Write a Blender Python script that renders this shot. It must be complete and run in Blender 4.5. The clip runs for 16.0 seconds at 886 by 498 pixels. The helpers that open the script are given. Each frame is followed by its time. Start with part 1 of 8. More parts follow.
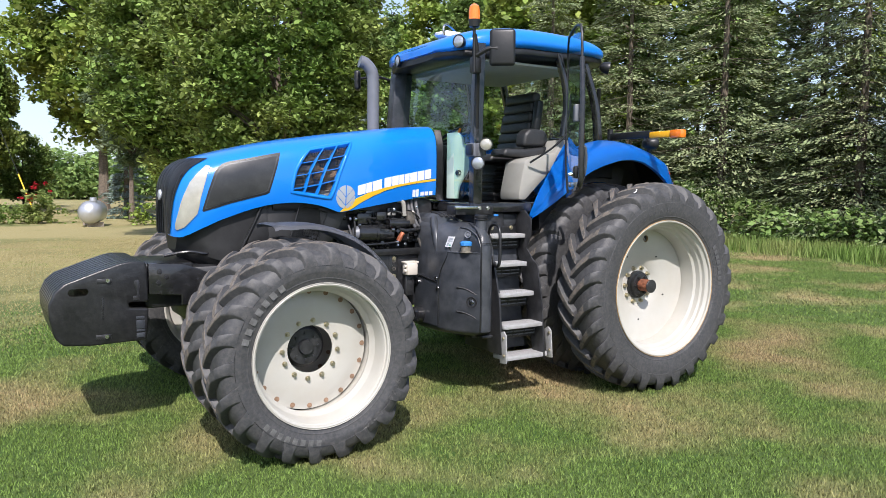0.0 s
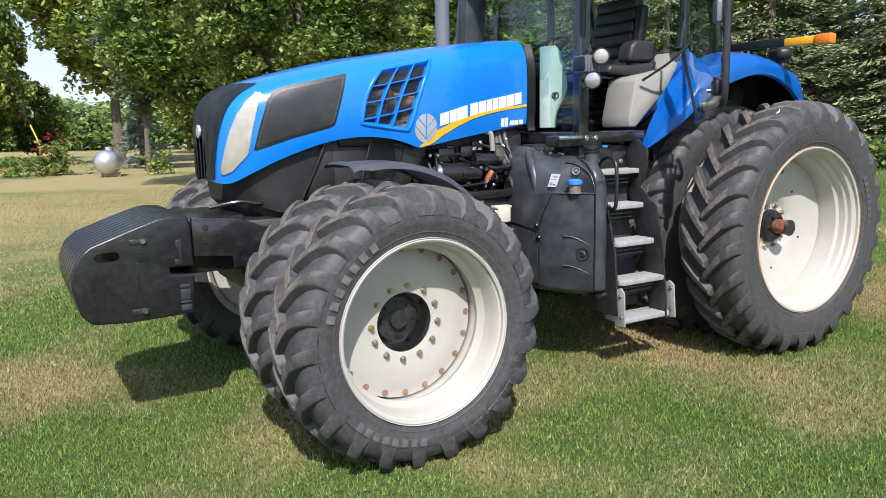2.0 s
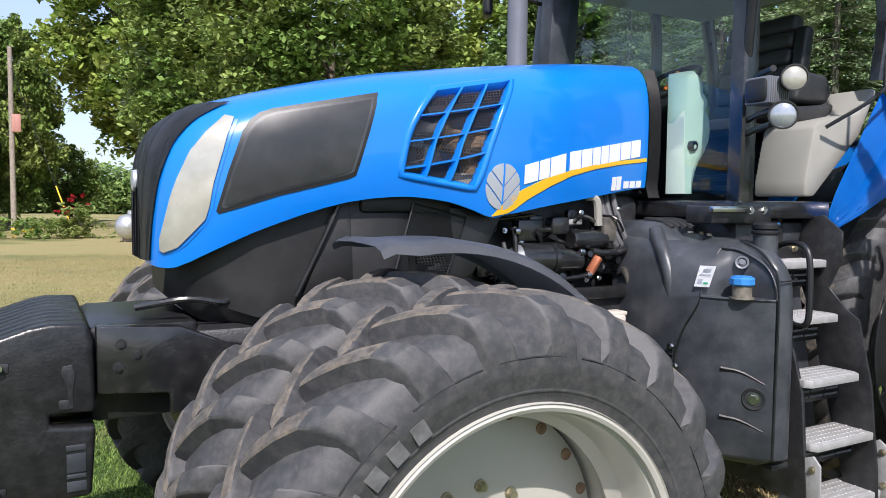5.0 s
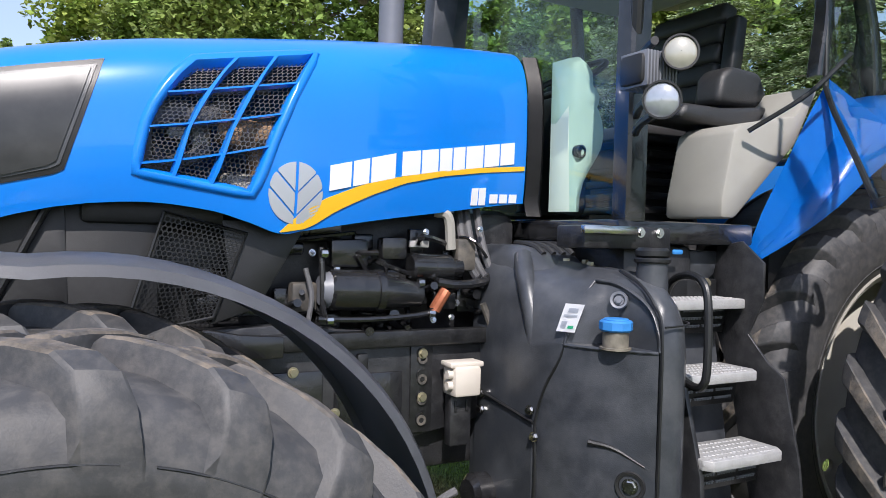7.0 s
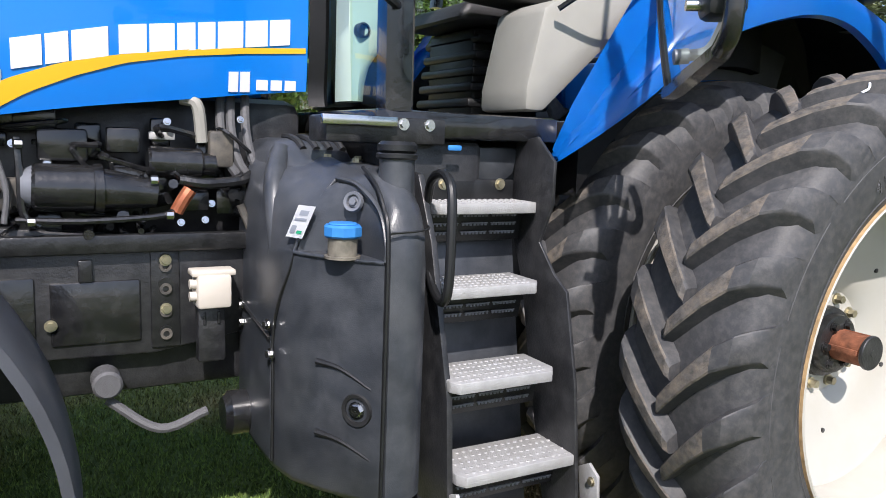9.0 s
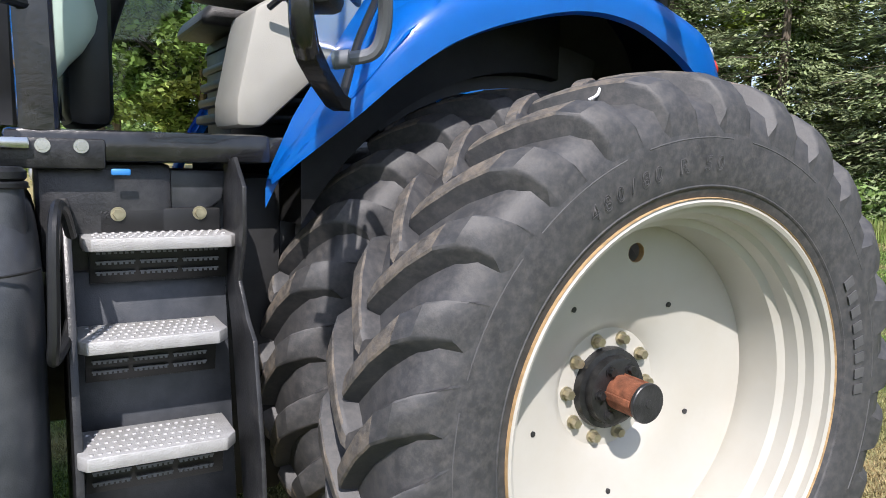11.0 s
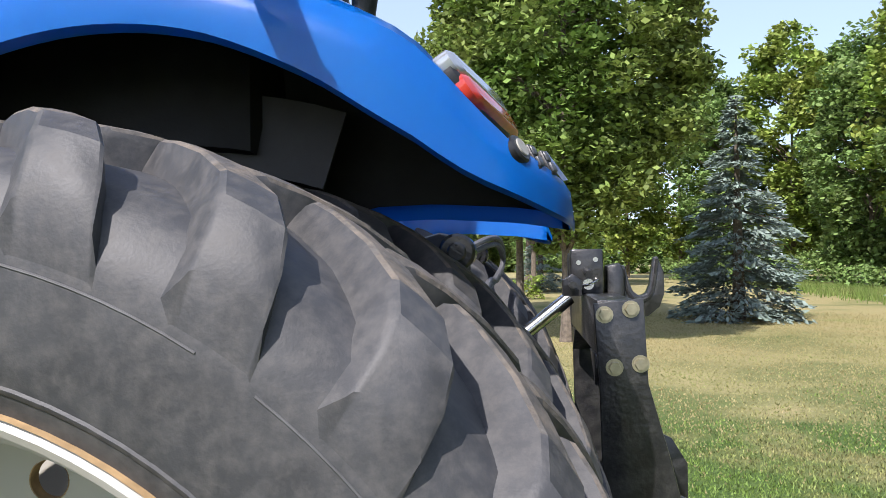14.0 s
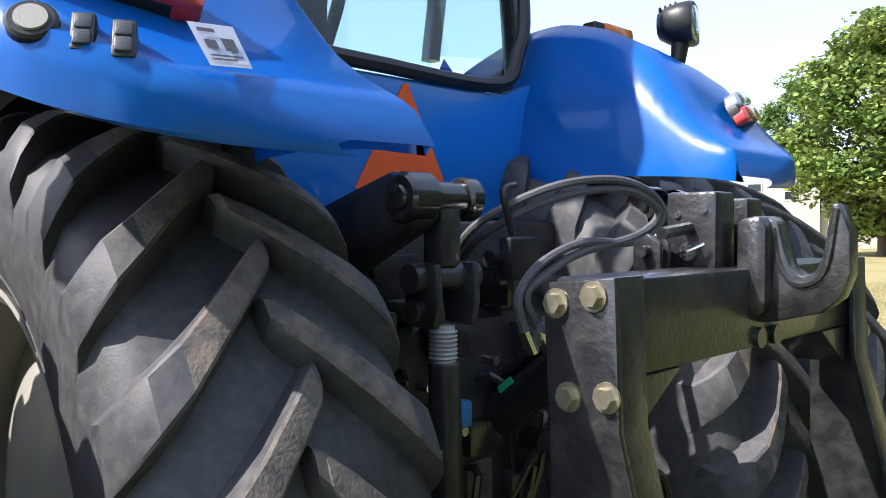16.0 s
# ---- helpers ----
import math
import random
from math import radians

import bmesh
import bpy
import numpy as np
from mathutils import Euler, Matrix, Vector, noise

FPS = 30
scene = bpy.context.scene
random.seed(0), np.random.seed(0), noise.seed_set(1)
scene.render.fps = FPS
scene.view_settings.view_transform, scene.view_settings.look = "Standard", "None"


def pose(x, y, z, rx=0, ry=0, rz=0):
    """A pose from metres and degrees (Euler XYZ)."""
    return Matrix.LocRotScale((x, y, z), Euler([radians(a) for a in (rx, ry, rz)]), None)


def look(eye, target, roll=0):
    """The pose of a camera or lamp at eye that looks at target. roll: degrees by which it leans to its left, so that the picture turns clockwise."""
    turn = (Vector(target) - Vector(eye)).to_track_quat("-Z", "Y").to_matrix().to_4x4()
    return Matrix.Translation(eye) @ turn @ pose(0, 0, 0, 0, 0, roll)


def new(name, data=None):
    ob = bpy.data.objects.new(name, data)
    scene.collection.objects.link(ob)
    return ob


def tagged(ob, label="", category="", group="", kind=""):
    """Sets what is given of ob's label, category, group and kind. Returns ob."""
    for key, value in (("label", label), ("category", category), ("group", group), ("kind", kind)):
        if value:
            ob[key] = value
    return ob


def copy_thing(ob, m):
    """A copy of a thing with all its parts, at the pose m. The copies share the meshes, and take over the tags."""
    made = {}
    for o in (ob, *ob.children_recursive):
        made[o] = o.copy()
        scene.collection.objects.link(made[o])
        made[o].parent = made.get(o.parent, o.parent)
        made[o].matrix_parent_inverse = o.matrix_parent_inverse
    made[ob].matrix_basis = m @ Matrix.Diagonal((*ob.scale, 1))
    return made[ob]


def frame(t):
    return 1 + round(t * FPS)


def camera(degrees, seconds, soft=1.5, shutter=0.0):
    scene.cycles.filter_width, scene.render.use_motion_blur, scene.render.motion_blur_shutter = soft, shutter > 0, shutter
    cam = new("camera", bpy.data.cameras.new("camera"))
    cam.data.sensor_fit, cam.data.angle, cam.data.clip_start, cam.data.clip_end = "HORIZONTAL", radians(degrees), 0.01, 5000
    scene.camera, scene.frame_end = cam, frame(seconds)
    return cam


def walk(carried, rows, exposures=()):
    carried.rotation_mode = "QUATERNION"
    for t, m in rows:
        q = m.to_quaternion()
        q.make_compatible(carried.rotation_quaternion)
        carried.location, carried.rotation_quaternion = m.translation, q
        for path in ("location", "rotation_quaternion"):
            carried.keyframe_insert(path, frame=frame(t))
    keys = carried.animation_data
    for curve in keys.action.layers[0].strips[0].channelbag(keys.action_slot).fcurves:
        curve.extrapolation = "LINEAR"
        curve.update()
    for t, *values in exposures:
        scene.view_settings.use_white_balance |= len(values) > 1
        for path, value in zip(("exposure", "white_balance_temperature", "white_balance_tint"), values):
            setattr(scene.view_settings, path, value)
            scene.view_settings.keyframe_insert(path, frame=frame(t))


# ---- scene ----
cam = camera(61.3, 16.0, soft=0.7)
PATH = [
    (0, (-1.939, -6.367, 1.87), (-0.885, -4.674, 1.709), 0.5),
    (0.5, (-1.888, -6.081, 1.874), (-0.849, -4.386, 1.658), -0.0),
    (1, (-1.834, -5.781, 1.861), (-0.817, -4.078, 1.599), -0.7),
    (1.5, (-1.799, -5.417, 1.828), (-0.793, -3.713, 1.536), -1.1),
    (2, (-1.844, -5.041, 1.783), (-0.836, -3.343, 1.467), -1.2),
    (2.5, (-1.887, -4.685, 1.769), (-0.88, -2.988, 1.444), -1.3),
    (3, (-1.827, -4.335, 1.756), (-0.839, -2.625, 1.442), -1.2),
    (3.5, (-1.719, -4.008, 1.746), (-0.747, -2.28, 1.477), -0.8),
    (3.7, (-1.648, -3.887, 1.747), (-0.685, -2.151, 1.507), -0.6),
    (5.8, (-0.613, -2.994, 1.703), (0.361, -1.25, 1.612), 1.0),
    (6, (-0.511, -2.971, 1.703), (0.467, -1.228, 1.618), 1.1),
    (6.5, (-0.246, -2.935, 1.672), (0.719, -1.184, 1.623), 1.4),
    (7, (-0.005, -2.855, 1.663), (0.948, -1.097, 1.633), 1.5),
    (7.5, (0.209, -2.823, 1.667), (1.147, -1.058, 1.621), 1.9),
    (8, (0.441, -2.877, 1.672), (1.389, -1.122, 1.535), 1.5),
    (8.2, (0.529, -2.907, 1.654), (1.483, -1.158, 1.477), 1.8),
    (10.3, (1.442, -3.021, 1.648), (2.42, -1.306, 1.325), 1.6),
    (10.5, (1.551, -3.052, 1.668), (2.524, -1.33, 1.364), 1.6),
    (11, (1.833, -3.056, 1.697), (2.798, -1.322, 1.449), 1.3),
    (11.5, (2.187, -2.974, 1.712), (3.097, -1.201, 1.544), 0.8),
    (12, (2.568, -2.906, 1.726), (3.372, -1.079, 1.609), -0.3),
    (12.5, (2.946, -2.821, 1.739), (3.605, -0.934, 1.648), -1.4),
    (13, (3.363, -2.682, 1.74), (3.806, -0.733, 1.683), -1.6),
    (13.5, (3.804, -2.565, 1.723), (3.97, -0.572, 1.722), -1.2),
    (14, (4.202, -2.387, 1.733), (4.0, -0.397, 1.767), -0.6),
    (14.5, (4.513, -2.163, 1.744), (3.949, -0.246, 1.813), -0.9),
    (15, (4.846, -1.913, 1.721), (3.939, -0.131, 1.74), -0.2),
    (15.5, (5.042, -1.591, 1.692), (3.839, 0.006, 1.667), 0.1),
    (16, (5.157, -1.242, 1.705), (3.691, 0.117, 1.643), -0.1),
]
EXPOSURES = [(t, stops, 6500, 16) for t, stops in ((0, 0.92), (3.5, 0.92), (6, 0.84), (7.5, 0.92), (8, 1.04), (10.5, 0.95), (12, 1.22), (12.5, 1.2), (13, 0.95), (13.5, 0.95), (14, 1.12), (15, 1.42), (15.5, 1.58), (16, 1.62))]
walk(cam, [(t, look(eye, target, roll)) for t, eye, target, roll in PATH], EXPOSURES)

# ---- world and sun ----
SUN_TO = Vector((-0.40, -0.86, 1.0)).normalized()
world = bpy.data.worlds.new("sky")
scene.world = world
world.use_nodes = True
wn = world.node_tree
sky = wn.nodes.new("ShaderNodeTexSky")
sky.sky_type, sky.sun_disc = "NISHITA", False
sky.sun_elevation = math.asin(SUN_TO.z)
sky.sun_rotation = math.atan2(SUN_TO.x, SUN_TO.y)
sky.air_density, sky.dust_density, sky.ozone_density = 1.0, 1.3, 3.0
bg = wn.nodes["Background"]
bg.inputs["Strength"].default_value = 0.15
haze = wn.nodes.new("ShaderNodeMix")
haze.data_type = "RGBA"
haze.inputs["Factor"].default_value = 0.55
haze.inputs["B"].default_value = (2.1, 2.5, 3.15, 1)
wn.links.new(sky.outputs[0], haze.inputs["A"])
wn.links.new(haze.outputs["Result"], bg.inputs["Color"])
sun_data = bpy.data.lights.new("sun", "SUN")
sun_data.energy, sun_data.angle, sun_data.color = 3.25, radians(0.6), (1.0, 0.97, 0.92)
sun = new("sun", sun_data)
sun.matrix_world = look((0, 0, 30), Vector((0, 0, 30)) - SUN_TO)



# ---- materials ----
def mat(name, color, rough=0.5, metal=0.0, var=0.0, scale=8.0, dirt=None, dirt_amt=0.0, dirt_scale=3.0,
        bump=0.0, bump_scale=60.0, coat=0.0, spec=0.5, island=0.0, objvar=0.0):
    """A surface with grain at two scales, and dirt with a shape of its own."""
    m = bpy.data.materials.new(name)
    m.use_nodes = True
    nt = m.node_tree
    p = nt.nodes["Principled BSDF"]
    p.inputs["Roughness"].default_value, p.inputs["Metallic"].default_value = rough, metal
    p.inputs["Specular IOR Level"].default_value = spec
    if coat:
        p.inputs["Coat Weight"].default_value, p.inputs["Coat Roughness"].default_value = coat, 0.06
    geo = nt.nodes.new("ShaderNodeNewGeometry")
    n1 = nt.nodes.new("ShaderNodeTexNoise")
    n1.inputs["Scale"].default_value, n1.inputs["Detail"].default_value = scale, 6
    nt.links.new(geo.outputs["Position"], n1.inputs["Vector"])
    ramp = nt.nodes.new("ShaderNodeMapRange")
    ramp.inputs[1].default_value, ramp.inputs[2].default_value = 0.3, 0.7
    ramp.inputs[3].default_value, ramp.inputs[4].default_value = 1 - var, 1 + var
    nt.links.new(n1.outputs["Fac"], ramp.inputs[0])
    mul = nt.nodes.new("ShaderNodeVectorMath")
    mul.operation = "SCALE"
    mul.inputs[0].default_value = color
    nt.links.new(ramp.outputs[0], mul.inputs["Scale"])
    out = mul.outputs[0]
    if island or objvar:
        rnd = geo.outputs["Random Per Island"] if island else nt.nodes.new("ShaderNodeObjectInfo").outputs["Random"]
        r2 = nt.nodes.new("ShaderNodeMapRange")
        r2.inputs[3].default_value, r2.inputs[4].default_value = 1 - (island or objvar), 1 + (island or objvar)
        nt.links.new(rnd, r2.inputs[0])
        m2 = nt.nodes.new("ShaderNodeVectorMath")
        m2.operation = "SCALE"
        nt.links.new(out, m2.inputs[0])
        nt.links.new(r2.outputs[0], m2.inputs["Scale"])
        out = m2.outputs[0]
    if dirt:
        n2 = nt.nodes.new("ShaderNodeTexNoise")
        n2.inputs["Scale"].default_value, n2.inputs["Detail"].default_value, n2.inputs["Roughness"].default_value = dirt_scale, 8, 0.65
        nt.links.new(geo.outputs["Position"], n2.inputs["Vector"])
        r3 = nt.nodes.new("ShaderNodeMapRange")
        r3.inputs[1].default_value, r3.inputs[2].default_value = 0.42, 0.72
        r3.inputs[3].default_value, r3.inputs[4].default_value = 0.0, dirt_amt
        nt.links.new(n2.outputs["Fac"], r3.inputs[0])
        mix = nt.nodes.new("ShaderNodeMix")
        mix.data_type = "RGBA"
        mix.inputs["B"].default_value = (*dirt, 1)
        nt.links.new(r3.outputs[0], mix.inputs["Factor"])
        nt.links.new(out, mix.inputs["A"])
        out = mix.outputs["Result"]
        rr = nt.nodes.new("ShaderNodeMapRange")
        rr.inputs[3].default_value, rr.inputs[4].default_value = rough, min(1.0, rough + 0.3)
        nt.links.new(r3.outputs[0], rr.inputs[0])
        nt.links.new(rr.outputs[0], p.inputs["Roughness"])
    nt.links.new(out, p.inputs["Base Color"])
    if bump:
        n3 = nt.nodes.new("ShaderNodeTexNoise")
        n3.inputs["Scale"].default_value, n3.inputs["Detail"].default_value = bump_scale, 4
        nt.links.new(geo.outputs["Position"], n3.inputs["Vector"])
        b = nt.nodes.new("ShaderNodeBump")
        b.inputs["Strength"].default_value, b.inputs["Distance"].default_value = bump, 0.01
        nt.links.new(n3.outputs["Fac"], b.inputs["Height"])
        nt.links.new(b.outputs[0], p.inputs["Normal"])
    return m


def glass(name, tint, rough=0.0):
    m = bpy.data.materials.new(name)
    m.use_nodes = True
    nt = m.node_tree
    out = nt.nodes["Material Output"]
    nt.nodes.remove(nt.nodes["Principled BSDF"])
    tr = nt.nodes.new("ShaderNodeBsdfTransparent")
    tr.inputs[0].default_value = (*tint, 1)
    gl = nt.nodes.new("ShaderNodeBsdfGlossy")
    gl.inputs["Roughness"].default_value = rough
    lw = nt.nodes.new("ShaderNodeLayerWeight")
    lw.inputs[0].default_value = 0.5
    pw = nt.nodes.new("ShaderNodeMath")
    pw.operation = "POWER"
    pw.inputs[1].default_value = 4.0
    nt.links.new(lw.outputs["Facing"], pw.inputs[0])
    fr = nt.nodes.new("ShaderNodeMapRange")
    fr.inputs[3].default_value, fr.inputs[4].default_value = 0.06, 0.9
    nt.links.new(pw.outputs[0], fr.inputs[0])
    mix = nt.nodes.new("ShaderNodeMixShader")
    nt.links.new(fr.outputs[0], mix.inputs[0])
    nt.links.new(tr.outputs[0], mix.inputs[1])
    nt.links.new(gl.outputs[0], mix.inputs[2])
    nt.links.new(mix.outputs[0], out.inputs["Surface"])
    return m


def leaf(name, color, var=0.35, trans=0.35, second=None, lo=0.4, hi=0.65):
    """Leaves: each one its own shade, some light passing through."""
    m = bpy.data.materials.new(name)
    m.use_nodes = True
    nt = m.node_tree
    p = nt.nodes["Principled BSDF"]
    p.inputs["Roughness"].default_value = 0.65
    p.inputs["Specular IOR Level"].default_value = 0.3
    geo = nt.nodes.new("ShaderNodeNewGeometry")
    ns = nt.nodes.new("ShaderNodeTexNoise")
    ns.inputs["Scale"].default_value, ns.inputs["Detail"].default_value = 0.5, 5
    nt.links.new(geo.outputs["Position"], ns.inputs["Vector"])
    mr = nt.nodes.new("ShaderNodeMapRange")
    mr.inputs[3].default_value, mr.inputs[4].default_value = 1 - var, 1 + var
    nt.links.new(geo.outputs["Random Per Island"], mr.inputs[0])
    mix = nt.nodes.new("ShaderNodeMix")
    mix.data_type = "RGBA"
    mix.inputs["A"].default_value = (*color, 1)
    mix.inputs["B"].default_value = (*(second or color), 1)
    r2 = nt.nodes.new("ShaderNodeMapRange")
    r2.inputs[1].default_value, r2.inputs[2].default_value = lo, hi
    nt.links.new(ns.outputs["Fac"], r2.inputs[0])
    nt.links.new(r2.outputs[0], mix.inputs["Factor"])
    mul = nt.nodes.new("ShaderNodeVectorMath")
    mul.operation = "SCALE"
    nt.links.new(mix.outputs["Result"], mul.inputs[0])
    nt.links.new(mr.outputs[0], mul.inputs["Scale"])
    nt.links.new(mul.outputs[0], p.inputs["Base Color"])
    tl = nt.nodes.new("ShaderNodeBsdfTranslucent")
    nt.links.new(mul.outputs[0], tl.inputs[0])
    ms = nt.nodes.new("ShaderNodeMixShader")
    ms.inputs[0].default_value = trans
    nt.links.new(p.outputs[0], ms.inputs[1])
    nt.links.new(tl.outputs[0], ms.inputs[2])
    nt.links.new(ms.outputs[0], nt.nodes["Material Output"].inputs["Surface"])
    return m


def lawn_material(name):
    m = bpy.data.materials.new(name)
    m.use_nodes = True
    nt = m.node_tree
    p = nt.nodes["Principled BSDF"]
    p.inputs["Roughness"].default_value = 0.85
    p.inputs["Specular IOR Level"].default_value = 0.15
    geo = nt.nodes.new("ShaderNodeNewGeometry")

    def noise_fac(scale, lo, hi, detail=5):
        n = nt.nodes.new("ShaderNodeTexNoise")
        n.inputs["Scale"].default_value, n.inputs["Detail"].default_value = scale, detail
        nt.links.new(geo.outputs["Position"], n.inputs["Vector"])
        r = nt.nodes.new("ShaderNodeMapRange")
        r.inputs[1].default_value, r.inputs[2].default_value = lo, hi
        nt.links.new(n.outputs["Fac"], r.inputs[0])
        return r.outputs[0]

    def mixed(a, b, fac):
        x = nt.nodes.new("ShaderNodeMix")
        x.data_type = "RGBA"
        for key, c in (("A", a), ("B", b)):
            if isinstance(c, tuple):
                x.inputs[key].default_value = (*c, 1)
            else:
                nt.links.new(c, x.inputs[key])
        nt.links.new(fac, x.inputs["Factor"])
        return x.outputs["Result"]

    green = mixed((0.05, 0.09, 0.022), (0.115, 0.165, 0.05), noise_fac(30, 0.35, 0.65))
    green = mixed(green, (0.05, 0.10, 0.022), noise_fac(1.3, 0.45, 0.7))
    dry = mixed((0.37, 0.31, 0.16), (0.27, 0.24, 0.105), noise_fac(20, 0.35, 0.65))
    near = mixed(green, dry, noise_fac(0.5, 0.49, 0.68, 8))
    # the lawn further from the machine is parched
    sep = nt.nodes.new("ShaderNodeSeparateXYZ")
    nt.links.new(geo.outputs["Position"], sep.inputs[0])
    far = nt.nodes.new("ShaderNodeMapRange")
    far.inputs[1].default_value, far.inputs[2].default_value = 5.0, 13.0
    far.inputs[3].default_value, far.inputs[4].default_value = 0.0, 1.0
    nt.links.new(sep.outputs["Y"], far.inputs[0])
    ff = nt.nodes.new("ShaderNodeMath")
    ff.operation = "MULTIPLY"
    nt.links.new(far.outputs[0], ff.inputs[0])
    nt.links.new(noise_fac(0.25, 0.2, 0.5), ff.inputs[1])
    out = mixed(near, dry, ff.outputs[0])
    nt.links.new(out, p.inputs["Base Color"])
    b = nt.nodes.new("ShaderNodeBump")
    b.inputs["Strength"].default_value, b.inputs["Distance"].default_value = 0.8, 0.03
    n3 = nt.nodes.new("ShaderNodeTexNoise")
    n3.inputs["Scale"].default_value, n3.inputs["Detail"].default_value = 45, 5
    nt.links.new(geo.outputs["Position"], n3.inputs["Vector"])
    nt.links.new(n3.outputs["Fac"], b.inputs["Height"])
    nt.links.new(b.outputs[0], p.inputs["Normal"])
    return m


DUST = (0.205, 0.205, 0.205)
BLUE = mat("blue_paint", (0.0, 0.185, 0.68), 0.28, 0, 0.03, 2, DUST, 0.03, 4, coat=0.6, spec=0.35)
BLACK = mat("black_plastic", (0.009, 0.0095, 0.0105), 0.40, 0, 0.2, 15, DUST, 0.04, 6, 0.1, 300)
DARK = mat("dark_painted_metal", (0.017, 0.0175, 0.0195), 0.34, 0, 0.25, 10, DUST, 0.12, 18, 0.15, 120)
GLOSS = mat("black_gloss_paint", (0.010, 0.0103, 0.0115), 0.22, 0, 0.2, 9, DUST, 0.09, 16, 0.12, 60, coat=0.5)
IRON = mat("black_cast_iron", (0.012, 0.0125, 0.0135), 0.30, 0.0, 0.2, 14, DUST, 0.07, 26, 0.15, 90)
# pale patches on the hitch: dust, and the sky's grey sheen put into the colour
HITCH = mat("scuffed_black_steel", (0.020, 0.0205, 0.022), 0.28, 0.2, 0.3, 12, (0.17, 0.16, 0.145), 0.22, 20, 0.2, 80, coat=0.3)
GREYPL = mat("grey_black_plastic", (0.032, 0.036, 0.043), 0.33, 0, 0.2, 8, (0.20, 0.205, 0.215), 0.22, 7, 0.10, 250)
FENDER = mat("mudguard_plastic", (0.14, 0.148, 0.168), 0.40, 0, 0.12, 6, DUST, 0.08, 5, 0.05, 200)
RUBBER = mat("tyre_rubber", (0.042, 0.043, 0.046), 0.55, 0, 0.2, 14, (0.15, 0.14, 0.13), 0.38, 40, 0.07, 200)
WORN = mat("worn_dusty_rubber", (0.080, 0.074, 0.068), 0.8, 0, 0.4, 45, (0.21, 0.17, 0.13), 0.85, 22, 0.25, 140)
RIM = mat("cream_rim_paint", (0.44, 0.43, 0.39), 0.36, 0, 0.05, 3, (0.34, 0.25, 0.14), 0.16, 4, coat=0.3)
BEAD = mat("rusty_cream", (0.36, 0.24, 0.12), 0.7, 0, 0.35, 30)
RUST = mat("rusty_steel", (0.26, 0.095, 0.05), 0.8, 0.2, 0.4, 30, (0.12, 0.05, 0.03), 0.6, 18, 0.4, 150)
STEEL = mat("zinc_bolt", (0.42, 0.38, 0.27), 0.38, 0.85, 0.2, 40)
CHROME = mat("bright_steel", (0.6, 0.6, 0.6), 0.22, 1.0, 0.1, 20)
ALU = mat("worn_step_metal", (0.40, 0.40, 0.40), 0.5, 0.3, 0.12, 25, (0.25, 0.22, 0.18), 0.2, 12, 0.3, 200)
BEIGE = mat("beige_trim", (0.29, 0.28, 0.25), 0.55, 0, 0.05, 8, DUST, 0.12, 6, 0.1, 300)
SEAT = mat("black_leather", (0.025, 0.025, 0.027), 0.42, 0, 0.15, 20, bump=0.25, bump_scale=220)
WHITE = mat("white_decal", (0.75, 0.76, 0.78), 0.4, 0, 0.02, 5)
SILVER = mat("silver_decal", (0.45, 0.48, 0.53), 0.35, 0.3, 0.03, 5)
YELLOW = mat("yellow_decal", (0.80, 0.46, 0.02), 0.4, 0, 0.03, 5)
ORANGE = mat("fluorescent_orange", (0.95, 0.13, 0.02), 0.5, 0, 0.03, 5)
REDREF = mat("red_reflector", (0.55, 0.03, 0.015), 0.25, 0, 0.05, 40, coat=0.6)
AMBER = mat("amber_lens", (0.85, 0.20, 0.02), 0.2, 0, 0.05, 40, coat=0.6)
AMBERY = mat("amber_reflector", (0.85, 0.42, 0.02), 0.3, 0, 0.05, 40)
REDLENS = mat("red_lens", (0.45, 0.03, 0.02), 0.18, 0, 0.15, 60, coat=0.8)
CLEARLENS = mat("frosted_clear_lens", (0.40, 0.43, 0.47), 0.12, 0.5, 0.1, 50, coat=0.8)
LAMP = mat("headlamp_lens", (0.42, 0.41, 0.36), 0.14, 0.25, 0.14, 14, (0.30, 0.28, 0.22), 0.5, 5, coat=0.9)
MESH = mat("dark_screen", (0.045, 0.046, 0.05), 0.5, 0, 0.3, 60, DUST, 0.2, 10)
PANEL = mat("smoked_side_panel", (0.018, 0.019, 0.021), 0.30, 0, 0.3, 3, DUST, 0.10, 7, coat=0.15)
SHROUD = mat("dull_shroud", (0.010, 0.0103, 0.011), 0.55, 0, 0.2, 8, DUST, 0.08, 6, 0.05, 200)
CAP = mat("blue_cap", (0.03, 0.20, 0.52), 0.45, 0, 0.08, 20)
TANKW = mat("milky_plastic", (0.40, 0.50, 0.43), 0.4, 0, 0.05, 8)
HOSE = mat("grey_hose", (0.10, 0.10, 0.105), 0.5, 0, 0.1, 60, bump=0.4, bump_scale=400)
NECK = mat("grimy_translucent_plastic", (0.17, 0.155, 0.125), 0.35, 0, 0.4, 30, (0.08, 0.07, 0.06), 0.5, 25)
GREEN = mat("green_tag", (0.02, 0.42, 0.22), 0.5)
DUSTY = mat("dusty_casting", (0.055, 0.052, 0.048), 0.6, 0, 0.4, 25, (0.20, 0.17, 0.13), 0.5, 20)
COPPER = mat("copper_brass", (0.42, 0.14, 0.07), 0.5, 0.5, 0.3, 30)
GLASS = glass("cab_glass", (0.72, 0.86, 0.83))
MIRROR = mat("mirror_glass", (0.8, 0.82, 0.82), 0.02, 1.0)
HEADLINER = mat("headliner", (0.42, 0.42, 0.40), 0.8, 0, 0.05, 10)
LAWN = lawn_material("lawn")
